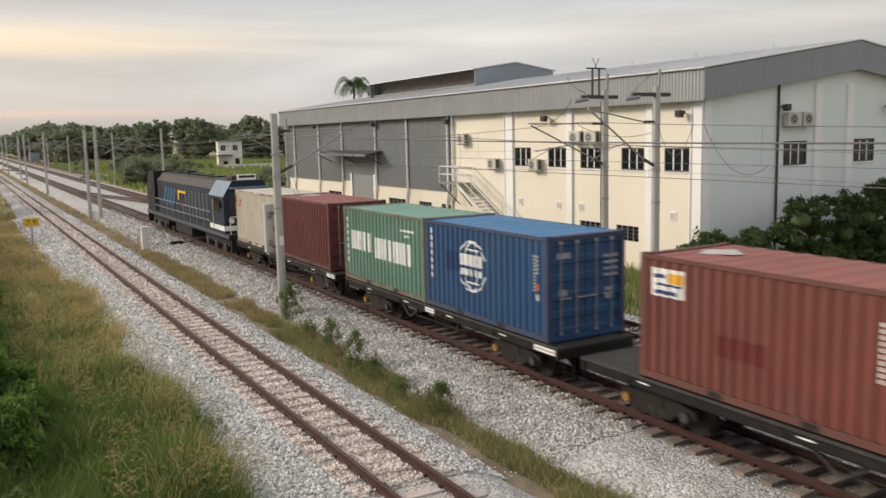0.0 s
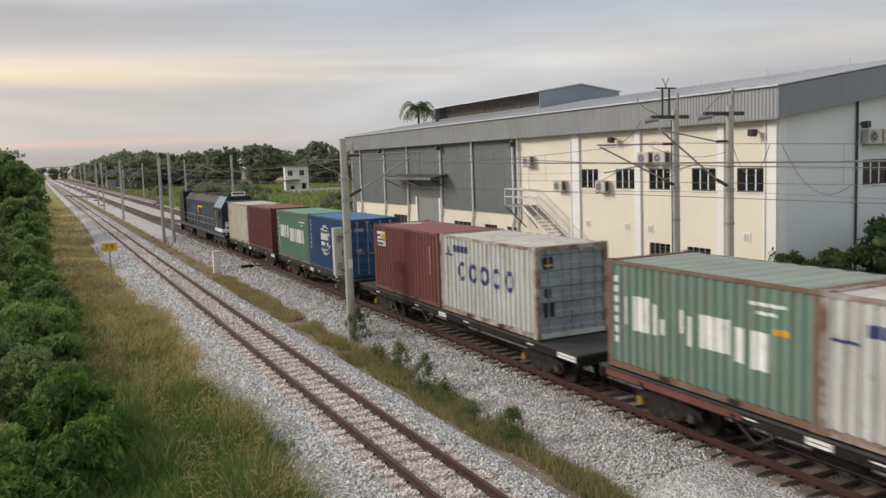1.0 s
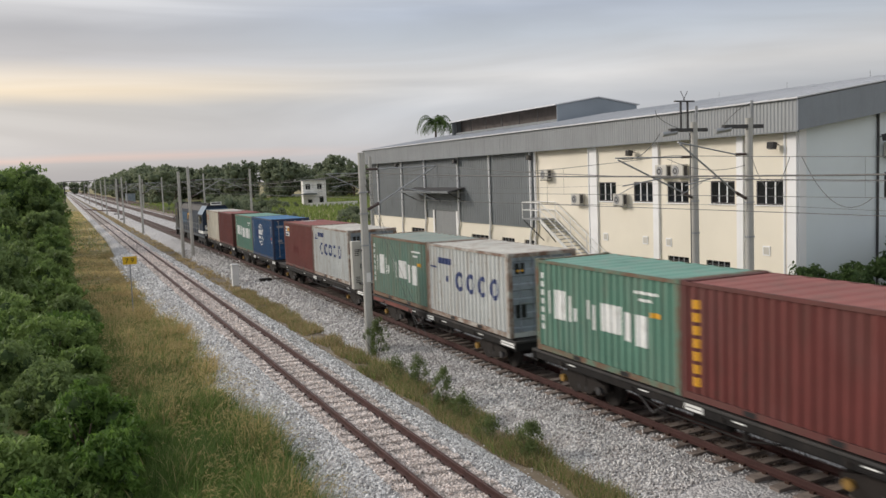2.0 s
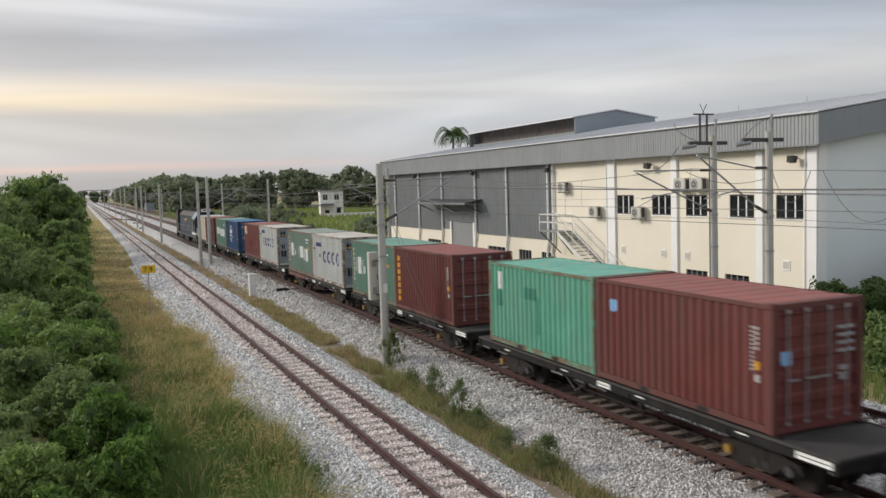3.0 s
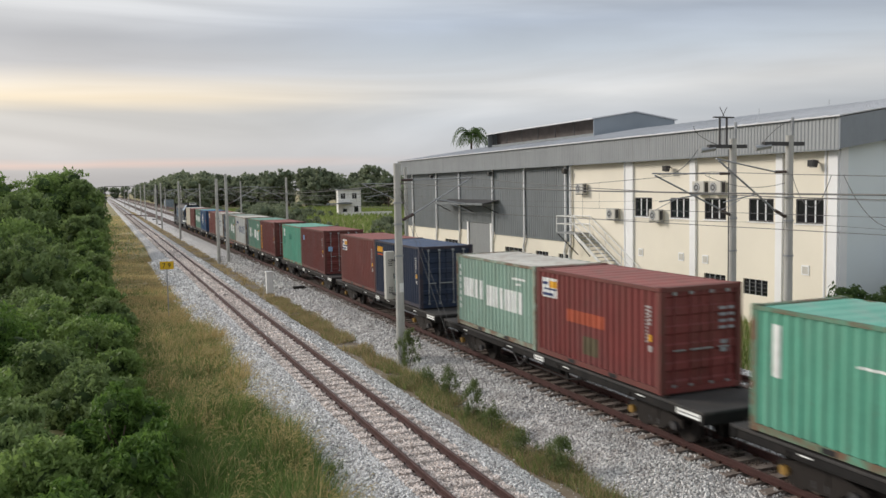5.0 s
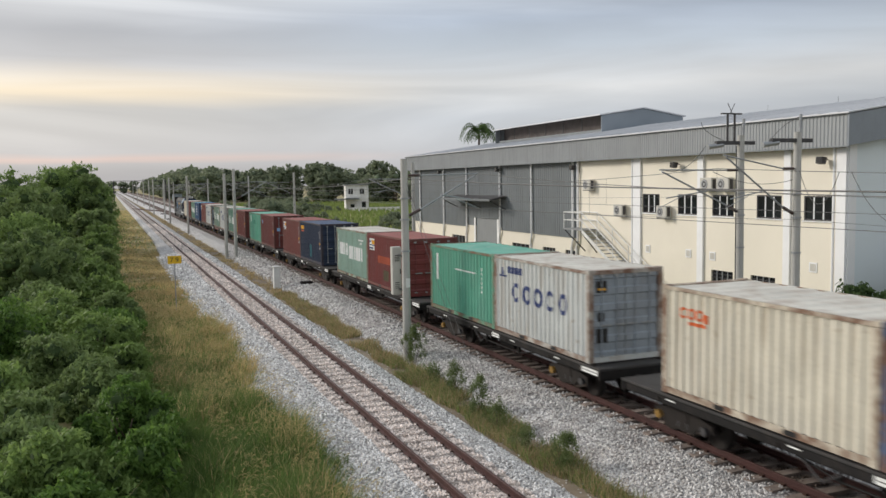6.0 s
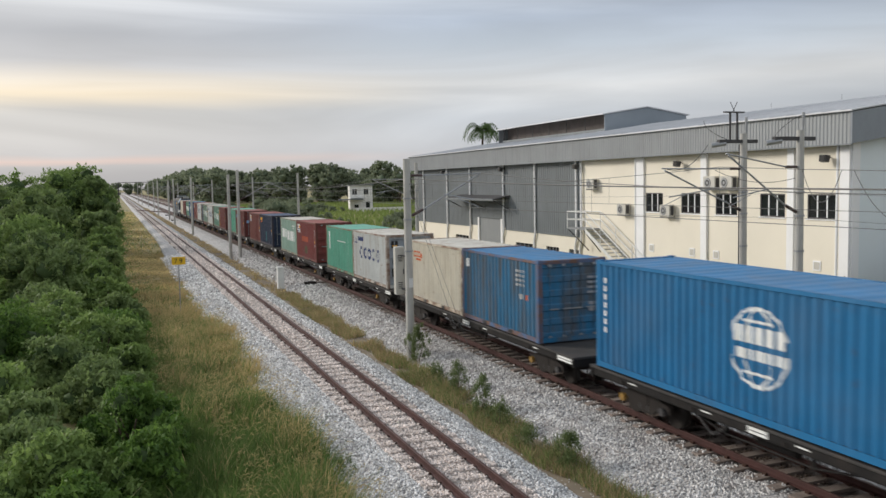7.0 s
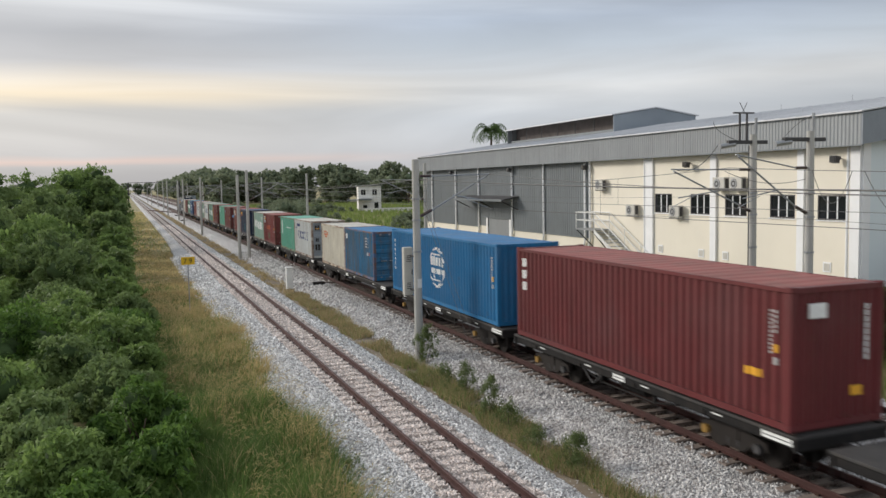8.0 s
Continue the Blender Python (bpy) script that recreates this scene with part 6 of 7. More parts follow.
def bush(x, y, w, d, h, leaves, size, material, label, nblob=9, group="", name="bush", narrow=0.42):
    """A shrub: stems, inner mass coloured dark as shade, many leaves; w along x, d along y."""
    th = thing(name, label, "tree" if name == "tree" else "bush", pose(x, y, GZ), group)
    cs, rs = [], []
    for i in range(nblob):
        u, v = rng.uniform(-1, 1), rng.uniform(-1, 1)
        edge = max(abs(u), abs(v))
        top = h * (1 - 0.45 * edge ** 2) * rng.uniform(0.78, 1.05)
        r = min(max(0.25 * min(w, d), 0.25), top * 0.55) * rng.uniform(0.55, 1.25)
        cs.append((u * max(w / 2 - r * 0.7, 0.05), v * max(d / 2 - r * 0.7, 0.05), max(top - r * 0.8, r * 0.5)))
        rs.append(r)
        cs.append((cs[-1][0] * 1.05, cs[-1][1] * 1.05, cs[-1][2] * 0.4))
        rs.append(r * 1.05)
    core_mesh("shade_core", cs, rs, th, 0.55, inner=L_FARCORE if material is L_FAR else None)
    v, f = leaf_cloud(cs, rs, leaves, size, narrow=narrow, sprays=26)
    v[:, 2] = np.maximum(v[:, 2], 0.02)
    fast("foliage", v, f, material, th)
    bm = bmesh.new()
    for i in range(4):
        rod(bm, (rng.uniform(-0.2, 0.2), rng.uniform(-0.2, 0.2), -0.1), (rng.uniform(-w, w) * 0.2, rng.uniform(-d, d) * 0.2, h * 0.6), 0.03 + 0.01 * h, 6, 0.015)
    tagged(part("stem", bm, M_BARK, th), kind="stuff")
    return th


def tree(x, y, h, w, leaves, size, label, group="", material=None, bare=0.35):
    th = thing("tree", label, "tree", pose(x, y, GZ), group)
    bm = bmesh.new()
    rod(bm, (0, 0, -0.2), (0.1 * w * 0.1, 0, h * 0.62), 0.03 * h, 8, 0.012 * h)
    for i in range(5):
        a = i * 1.26 + rng.uniform(-0.4, 0.4)
        rod(bm, (0, 0, h * (bare + 0.05 * i)), (math.cos(a) * w * 0.34, math.sin(a) * w * 0.34, h * (bare + 0.22 + 0.07 * i)), 0.010 * h, 6, 0.004 * h)
    part("trunk", bm, M_BARK, th)
    cs, rs = [], []
    for i in range(15):
        a, q = rng.uniform(0, 6.28), rng.uniform(0, 1) ** 0.6
        z = rng.uniform(bare + 0.06, 0.9)
        q *= 1.0 - 0.55 * abs(z - 0.6) / 0.4
        r = w * rng.uniform(0.13, 0.24)
        cs.append((math.cos(a) * q * w * 0.38, math.sin(a) * q * w * 0.38, min(z * h, h - r)))
        rs.append(r)
    core_mesh("crown_shade_core", cs, rs, th, 0.62, inner=L_FARCORE, rough=1)
    v, f = leaf_cloud(cs, rs, leaves, size, narrow=0.7, sprays=9)
    fast("crown", v, f, material or L_FAR, th)
    return th


def blades(name, pts, hts, width, mats, mix, label, lean=0.35):
    """Grass: bent three-cornered blades; mats are green and straw, mix the share of straw."""
    n = len(pts)
    a = rng.uniform(0, 2 * np.pi, n)
    side = np.stack([np.cos(a), np.sin(a), np.zeros(n)], 1) * (width * (0.6 + 0.8 * rng.random(n)))[:, None]
    ln = rng.normal(size=(n, 2)) * lean
    up = np.stack([ln[:, 0] * hts, ln[:, 1] * hts, hts], 1)
    mid = pts + np.stack([ln[:, 0] * hts * 0.3, ln[:, 1] * hts * 0.3, hts * 0.6], 1)
    v = np.stack([pts - side, pts + side, mid + side * 0.6, pts + up, mid - side * 0.6], 1).reshape(-1, 3)
    f = (np.arange(n)[:, None, None] * 5 + np.array([(0, 1, 2), (0, 2, 4), (4, 2, 3)])[None]).reshape(-1, 3)
    ob = fast(name, v, f, mats[0], None, [mats[1]], np.repeat((rng.random(n) < mix).astype(int), 3))
    return tagged(ob, label, "grass", kind="stuff")


def clumped(n, x0, x1, y0, y1, keep):
    """Points on the ground in drifts."""
    p = np.stack([rng.uniform(x0, x1, n), rng.uniform(y0, y1, n), np.full(n, GZ - 0.02)], 1)
    k = np.array([noise.noise((q[0] * 0.9, q[1] * 0.5, 7.0)) for q in p])
    return p[k > keep]


# verge between the hedge and the near track: rank green grass close by, straw further off
def verge(y0, y1, n, width, hmin, hmax, mix0, mix1, label):
    p = clumped(n, -0.5, 5.3, y0, y1, -0.55)
    edge = np.interp(p[:, 1], VERGE_Y, VERGE_X) + 0.18 * np.sin(p[:, 1] * 0.9) + 0.12 * np.sin(p[:, 1] * 2.3 + 1)
    p = p[p[:, 0] < edge]
    t = np.clip((p[:, 0] - 0.8) / 3.2, 0, 1)
    k = np.array([noise.noise((q[0] * 0.8, q[1] * 0.25, 1.0)) for q in p])
    h = (hmin + (hmax - hmin) * rng.random(len(p))) * (1.15 - 0.45 * t) * (1 + 0.5 * k)
    blades("verge_grass", p, h, width, (G_GREEN, G_STRAW), np.clip(mix0 + (mix1 - mix0) * (t + 1.8 * k), 0.04, 0.92), label)


def tuft_grass(name, y0, y1, count, per, hmin, hmax, width, spread, straw, mats, label, x0=-0.4):
    """Grass in tufts: each a sheaf of blades that fan out from one root, tufts differing in height and in dryness."""
    c = np.stack([rng.uniform(x0, 5.3, count), rng.uniform(y0, y1, count)], 1)
    k = np.array([noise.noise((q[0] * 0.7, q[1] * 0.35, 4.0)) for q in c])
    lim = np.interp(c[:, 1], VERGE_Y, VERGE_X) + 0.3 * k + 0.12 * rng.normal(size=count)
    ok = c[:, 0] < lim
    c, k = c[ok], k[ok]
    m = len(c)
    th = (hmin + (hmax - hmin) * rng.random(m) ** 1.3) * (1 + 0.55 * k)
    t = np.clip((c[:, 0] - 0.6) / 3.4, 0, 1)
    dry = np.clip(straw[0] + (straw[1] - straw[0]) * t + 0.75 * k + 0.2 * rng.normal(size=m), 0.02, 0.95)
    i = np.repeat(np.arange(m), per)
    n = len(i)
    a = rng.uniform(0, 2 * np.pi, n)
    out = np.stack([np.cos(a), np.sin(a)], 1)
    h = th[i] * rng.uniform(0.5, 1.1, n)
    base = c[i] + out * (0.04 + 0.05 * rng.random((n, 1)))
    bend = out * (h * spread * rng.uniform(0.25, 1.1, n))[:, None] + np.array([0.10, -0.04]) * h[:, None]
    root = np.column_stack([base, np.full(n, GZ - 0.03)])
    mid = root + np.column_stack([bend * 0.35, h * 0.62])
    tip = root + np.column_stack([bend, h * rng.uniform(0.85, 1.0, n)])
    b = a + rng.normal(1.57, 0.5, n)
    side = np.column_stack([np.cos(b), np.sin(b), np.zeros(n)]) * (width * rng.uniform(0.6, 1.4, n))[:, None]
    v = np.stack([root - side, root + side, mid + side * 0.75, tip, mid - side * 0.75], 1).reshape(-1, 3)
    f = (np.arange(n)[:, None, None] * 5 + np.array([(0, 1, 2), (0, 2, 4), (4, 2, 3)])[None]).reshape(-1, 3)
    ob = fast(name, v, f, mats[0], None, [mats[1]], np.repeat((rng.random(n) < dry[i]).astype(int), 3))
    return tagged(ob, label, "grass", kind="stuff")


VERGE_Y = (9, 17, 20, 23, 26, 34, 44, 60, 110, 300)
VERGE_X = (4.2, 4.2, 4.5, 4.3, 4.0, 4.65, 4.8, 4.4, 5.0, 5.1)
verge(11, 26, 26000, 0.011, 0.14, 0.40, 0.0, 0.06, "short green undergrowth of the verge")
verge(26, 46, 24000, 0.014, 0.12, 0.34, 0.35, 0.75, "short straw-coloured undergrowth of the verge")
tuft_grass("verge_grass", 11, 26, 3600, 20, 0.45, 1.0, 0.0085, 0.75, (-0.35, 0.12), (G_RANK, G_STRAW), "rank green verge grass in leaning tufts")
tuft_grass("verge_grass", 25, 43, 3000, 15, 0.35, 0.75, 0.011, 0.8, (-0.05, 0.62), (G_GREEN, G_STRAW), "tall straw-coloured verge grass in tufts")
tuft_grass("verge_grass", 42, 62, 2400, 9, 0.15, 0.45, 0.018, 1.0, (0.55, 0.9), (G_GREEN, G_STRAW), "dry mown verge grass in low tufts")
verge(42, 95, 17000, 0.024, 0.08, 0.24, 0.6, 0.85, "short dry mown verge grass")
verge(95, 260, 11000, 0.06, 0.10, 0.30, 0.45, 0.75, "short dry verge grass far along the line")
# swaths of cut straw lying across the mown part
cp = np.stack([rng.uniform(1.2, 4.8, 9000), 46 + 2.3 * rng.integers(0, 20, 9000) + rng.normal(0, 0.28, 9000), np.full(9000, GZ + 0.03)], 1)
blades("cut_straw", cp, 0.06 + 0.10 * rng.random(9000), 0.022, (G_STRAW, G_DRY), 0.4, "pale swaths of cut straw on the mown verge", 1.6)


def seed_heads(n, x0, x1, y0, y1, hmin, hmax, label):
    """Thin stalks that each carry one nodding spindle-shaped head."""
    p = clumped(n, x0, x1, y0, y1, -0.05)
    m = len(p)
    h = hmin + (hmax - hmin) * rng.random(m)
    a = rng.normal(0.3, 0.9, m)
    out = np.stack([np.cos(a), np.sin(a), np.zeros(m)], 1)
    side = np.stack([-np.sin(a), np.cos(a), np.zeros(m)], 1)
    tip = p + out * (h * rng.uniform(0.05, 0.35, m))[:, None] + np.array([0, 0, 1]) * h[:, None]
    ln = rng.uniform(0.10, 0.22, m)[:, None]
    mid = tip + out * ln * 0.5 + np.array([0, 0, 0.35]) * ln
    end = tip + out * ln + np.array([0, 0, 0.15]) * ln
    v = np.stack([p - side * 0.003, p + side * 0.003, tip, mid - side * 0.008, end, mid + side * 0.008, mid + np.array([0, 0, 0.014])], 1).reshape(-1, 3)
    f = (np.arange(m)[:, None, None] * 7 + np.array([(0, 1, 2), (2, 3, 6), (3, 4, 6), (4, 5, 6), (5, 2, 6)])[None]).reshape(-1, 3)
    ob = fast("seed_grass", v, f, G_GREEN, None, [G_HEAD], np.tile(np.array([0, 1, 1, 1, 1]), m))
    return tagged(ob, label, "grass", kind="stuff")


seed_heads(2000, 1.8, 4.5, 14, 26, 0.65, 1.1, "tall green grass with nodding golden seed heads")
seed_heads(3600, 0.9, 4.6, 26, 46, 0.45, 0.85, "straw-coloured grass with nodding golden seed heads")
# strip between the two ballast beds
def strip(n, y0, y1, half, hmin, hmax, width, mats, mix, keep, label):
    p = clumped(n, 8.8, 10.6, y0, y1, keep)
    w = half * (0.85 + 0.28 * np.sin(p[:, 1] * 0.55) * np.sin(p[:, 1] * 0.23 + 1.0) + 0.15 * np.sin(p[:, 1] * 1.9))
    p = p[np.abs(p[:, 0] - 9.66) < w]
    blades("strip_grass", p, hmin + (hmax - hmin) * rng.random(len(p)), width, mats, mix, label, 0.5)


strip(38000, 7, 30, 0.58, 0.08, 0.42, 0.010, (G_GREEN, G_DRY), 0.58, -0.34, "weedy green and dry grass strip between the ballast beds")
strip(22000, 30, 52, 0.66, 0.08, 0.36, 0.014, (G_GREEN, G_DRY), 0.84, -0.36, "dry grass strip between the ballast beds")
strip(9000, 50, 110, 0.75, 0.06, 0.26, 0.03, (G_DRY, G_STRAW), 0.15, -0.1, "thin brown grass on bare earth between the beds")
strip(6000, 110, 300, 0.8, 0.06, 0.22, 0.07, (G_DRY, G_STRAW), 0.1, -0.2, "thin brown grass on bare earth far along the line")
# field beyond the far track
p = clumped(15000, 20.9, 28.2, 13, 60, -0.8)
blades("field_grass", p, 0.25 + 0.5 * rng.random(len(p)), 0.022, (G_GREEN, G_FIELD), 0.6, "green grass between track and warehouse")
p = clumped(26000, 21.5, 120, 82, 300, -0.9)
blades("field_grass", p, 0.5 + 0.6 * rng.random(len(p)), 0.16, (G_FIELD, G_GREEN), 0.35, "tall green field grass beyond the line")


# ballast stones
def stones(name, x0, x1, y0, y1, per, size, prof, stone=None):
    n = int((x1 - x0) * (y1 - y0) * per)
    x, y = rng.uniform(x0, x1, n), rng.uniform(y0, y1, n)
    z = np.interp(x, [q[0] for q in prof], [q[1] for q in prof])
    far = np.ones(n, bool)
    for cx in (T0, T1, T2):
        far &= np.abs(np.abs(x - cx) - GAUGE / 2) > 0.095
        on = (np.abs(x - cx) < 1.0) & (np.abs((y / 0.6) % 1 - 0.5) > 0.30)
        gone = 0.9 if cx == T1 else 0.04
        far &= ~(on & (rng.random(n) < gone))
        z = np.where(on, -0.19 if cx == T1 else -0.158, z)
    x, y, z = x[far], y[far], z[far]
    n = len(x)
    o = np.array([(1, 0, 0), (0, 1, 0), (-1, 0, 0), (0, -1, 0), (0, 0, 1), (0, 0, -1)], float)
    s = size * (0.55 + 0.9 * rng.random((n, 1, 1))) * (0.65 + 0.7 * rng.random((n, 6, 1)))
    a = rng.uniform(0, 6.28, n)
    rot = np.zeros((n, 3, 3))
    rot[:, 0, 0] = rot[:, 1, 1] = np.cos(a)
    rot[:, 0, 1], rot[:, 1, 0] = -np.sin(a), np.sin(a)
    rot[:, 2, 2] = 0.8
    tilt = rng.normal(size=(n, 2)) * 0.5
    v = np.einsum("nij,nkj->nki", rot, o[None] * s)
    v[:, :, 2] += v[:, :, 0] * tilt[:, :1] + v[:, :, 1] * tilt[:, 1:]
    v += np.stack([x, y, z + size * 0.25 + 0.015 * rng.random(n)], 1)[:, None, :]
    tri = np.array([(0, 1, 4), (1, 2, 4), (2, 3, 4), (3, 0, 4), (1, 0, 5), (2, 1, 5), (3, 2, 5), (0, 3, 5)])
    f = (np.arange(n)[:, None, None] * 6 + tri[None]).reshape(-1, 3)
    tagged(fast(name, v.reshape(-1, 3), f, stone or M_STONE), "loose pale grey crushed stones of the ballast", "ballast stones", kind="stuff")


for y0, y1, per, size in ((13, 20, 430, 0.028), (20, 32, 260, 0.033), (32, 52, 95, 0.044), (52, 85, 38, 0.065)):
    for a, b, pr, stone in ((3.9, 5.75, PROF_A, M_STONE), (5.75, 7.75, PROF_A, M_STONE_RUST), (7.75, 9.0, PROF_A, M_STONE), (10.0, 12.72, PROF_B, M_STONE_DULL), (12.72, 14.2, PROF_B, M_STONE_OIL_SHADE)):
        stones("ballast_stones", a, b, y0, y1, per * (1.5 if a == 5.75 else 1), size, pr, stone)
stones("ballast_stones", 5.75, 7.75, 85, 150, 24, 0.10, PROF_A, M_STONE_RUST)
stones("ballast_stones", 8.8, 10.3, 13, 40, 60, 0.028, ((8, GZ), (11, GZ)))
stones("ballast_stones", 14.2, 20.6, 13, 24, 90, 0.04, PROF_B)


# hedge along the left of the verge, from the foreground to the far tree
HEDGE = [  # x, y, width, depth, height, leaves, leaf size, tone, blobs
    (0.15, 21.8, 2.4, 3.6, 2.05, 9000, 0.20, 2, 8), (-1.6, 19.0, 2.6, 3.5, 1.7, 8000, 0.17, 1, 8), (-2.0, 14.5, 3.0, 4.0, 1.1, 6000, 0.16, 1, 7), (-0.2, 15.8, 2.0, 3.0, 1.0, 5000, 0.16, 1, 6),
    (-3.2, 24.5, 3.0, 4.2, 2.2, 8000, 0.18, 1, 8), (-0.7, 27.0, 2.6, 3.6, 1.8, 7000, 0.17, 0, 8), (-0.6, 32.0, 3.0, 4.6, 2.6, 8000, 0.2, 1, 9), (-3.6, 31.0, 3.4, 5.0, 3.2, 8000, 0.2, 2, 9),
    (-0.3, 38.0, 2.6, 4.6, 2.0, 6500, 0.2, 2, 8), (-3.0, 39.0, 3.6, 5.0, 3.6, 8000, 0.22, 0, 9), (-6.5, 40.0, 4.0, 5.5, 4.0, 7000, 0.22, 1, 9),
    (-0.6, 46.0, 2.8, 5.0, 2.6, 6500, 0.22, 1, 8), (-4.0, 48.0, 4.4, 6.0, 4.6, 8000, 0.25, 0, 10), (-8.0, 50.0, 5.0, 7.0, 6.2, 7000, 0.26, 1, 9),
    (-0.8, 56.0, 3.0, 6.5, 3.2, 6500, 0.25, 0, 9), (-5.0, 60.0, 5.0, 8.0, 5.9, 8000, 0.28, 1, 10), (-10.0, 62.0, 6.0, 8.0, 8.6, 7000, 0.3, 0, 10),
    (-0.9, 67.0, 3.0, 7.0, 4.0, 6000, 0.28, 1, 9), (-6.0, 74.0, 6.0, 9.0, 7.4, 7500, 0.32, 0, 10), (-12.0, 76.0, 7.0, 9.0, 9.6, 6500, 0.34, 0, 10),
    (-1.4, 80.0, 3.6, 9.0, 6.2, 6500, 0.32, 0, 9), (-3.9, 97.0, 8.0, 9.0, 10.4, 14000, 0.36, 1, 18), (-5.4, 100.0, 8.0, 9.0, 10.2, 12000, 0.36, 0, 16), (-9.5, 99.0, 6.5, 9.0, 9.0, 7000, 0.36, 1, 10), (-1.6, 95.0, 4.0, 9.0, 8.8, 6500, 0.34, 0, 9), (-11.5, 92.0, 7.0, 10.0, 9.4, 7000, 0.38, 0, 10),
    (-1.8, 108.0, 4.4, 10.0, 8.6, 5500, 0.38, 0, 9), (-2.0, 122.0, 4.6, 13.0, 8.2, 5000, 0.42, 0, 9), (-2.4, 142.0, 5.0, 18.0, 8.0, 5000, 0.5, 0, 9), (-3.0, 170.0, 6.0, 26.0, 8.0, 5000, 0.6, 0, 10),
    (-17.0, 88.0, 8.0, 12.0, 10.4, 6000, 0.42, 0, 9), (-0.6, 18.6, 2.2, 2.6, 1.35, 6000, 0.17, 1, 7), (0.35, 19.2, 1.7, 2.4, 1.45, 6500, 0.21, 2, 7), (-0.9, 16.9, 2.2, 2.4, 1.25, 5500, 0.19, 2, 7), (-2.4, 22.0, 2.4, 3.4, 1.9, 6500, 0.18, 0, 7), (0.2, 24.6, 1.8, 3.0, 1.5, 5000, 0.18, 0, 7), (0.1, 29.8, 1.9, 3.6, 1.8, 5500, 0.18, 1, 7), (-1.9, 28.8, 2.6, 3.6, 2.5, 6500, 0.19, 0, 8), (0.0, 35.0, 2.0, 3.6, 1.7, 5000, 0.2, 0, 7), (-2.0, 35.4, 2.8, 4.0, 3.0, 6500, 0.2, 1, 8), (0.0, 42.0, 2.2, 4.4, 2.1, 5000, 0.2, 0, 7), (-1.2, 51.5, 3.0, 5.4, 3.2, 6000, 0.24, 1, 8), (-1.4, 61.5, 3.0, 6.0, 3.8, 6000, 0.26, 1, 8), (-3.2, 54.0, 3.6, 6.0, 4.4, 6500, 0.25, 0, 9),
]
for i, (x, y, w, d, h, n, s, tone, nb) in enumerate(HEDGE):
    bush(x, y, w, d, h, int(n * (1.5 if y < 45 else 1.2)), s * (0.78 if y < 45 else 0.92), (L_DARK, L_BUSH, L_FRESH)[tone], ("dense dark green bush in the line-side hedge", "dense green bush in the line-side hedge", "bright fresh-green bush with long leaves")[tone], nb, "line-side hedge", narrow=0.34 if tone == 2 else 0.45)

# weeds on the strip and by the mast
for x, y, h, n in ((10.35, 29.3, 1.35, 1500), (10.0, 24.6, 0.9, 800), (9.75, 22.0, 1.0, 1000), (9.6, 20.4, 0.6, 500), (9.7, 16.9, 0.75, 900), (9.9, 26.3, 0.6, 400), (9.5, 18.6, 0.5, 400), (4.6, 18.4, 0.45, 350)):
    th = thing("weed", "leafy green weed growing in the strip beside the ballast", "plant", pose(x, y, GZ), "strip weeds")
    bm = bmesh.new()
    for i in range(9):
        rod(bm, (rng.normal() * 0.06, rng.normal() * 0.06, 0), (rng.normal() * 0.28, rng.normal() * 0.28, h * rng.uniform(0.6, 1.0)), 0.008, 4, 0.003)
    tagged(part("stalk", bm, M_BARK, th), kind="stuff")
    cs = [(rng.normal() * 0.26 * (1.25 - q), rng.normal() * 0.26 * (1.25 - q), h * (0.1 + q)) for q in rng.uniform(0, 1, 46)]
    v, f = leaf_cloud(cs, [0.11] * 46, n * 4, 0.052, flat=2.0, drop=0.9, narrow=0.3)
    fast("leaves", v, f, L_WEED, th)

# scrub by the warehouse gable
for x, y, w, d, h, n in ((24.4, 19.4, 3.4, 3.0, 2.2, 6500), (26.0, 23.6, 3.0, 2.6, 2.9, 5000), (28.9, 23.8, 3.4, 2.8, 3.1, 5500), (31.6, 23.8, 3.8, 3.0, 3.9, 7000), (35.0, 23.6, 4.6, 3.2, 4.1, 9000), (38.6, 23.6, 4.4, 3.2, 4.3, 8000), (42.0, 23.4, 4.6, 3.4, 4.7, 7500), (25.0, 15.2, 3.6, 3.4, 1.7, 6000)):
    bush(x, y, w, d, h, int(n * 1.3), 0.17, L_SCRUB if x > 25.5 else L_DARK, "dark green scrub against the warehouse gable", 10, "warehouse scrub")

# scrub and trees beyond the field
for i in range(84):
    r = random.Random(i + 40)
    t = (i % 42) / 41
    x = 27 + 78 * t + r.uniform(-4, 4) + (10 if i > 41 else 0)
    y = 420 - 195 * t + r.uniform(-12, 12) + (32 if i > 41 else 0)
    tree(x, y, (15.5 - 2.5 * t) * r.uniform(0.72, 1.08), r.uniform(9, 14), 1200, 0.85, "broad dark green tree in the distant tree line", "distant tree line", bare=0.0)
for i in range(44):
    r = random.Random(i + 400)
    y = 110 + r.random() * 130
    x = y * (0.10 + 0.24 * r.random())
    if x > 24.5 and abs(x / y - 0.283) > 0.03:
        k = 1.5 if x / y < 0.22 else 0.7
        bush(x, y, r.uniform(4, 8), r.uniform(4, 7), r.uniform(1.8, 3.4) * k, 1300, 0.42, L_FAR, "low scrub in the field beyond the line", 7, "field scrub")
for i in range(40):
    r = random.Random(i + 900)
    y = 330 + i * 24
    tree(24 + r.uniform(0, 40) + i * 1.5, y, r.uniform(9, 14), r.uniform(12, 18), 700, 1.3, "hazy tree far along the railway", "far trees")
    if i % 2:
        tree(-8 - r.uniform(0, 40), y - 120, r.uniform(6, 9), r.uniform(10, 15), 700, 1.1, "hazy tree far along the railway", "far trees")
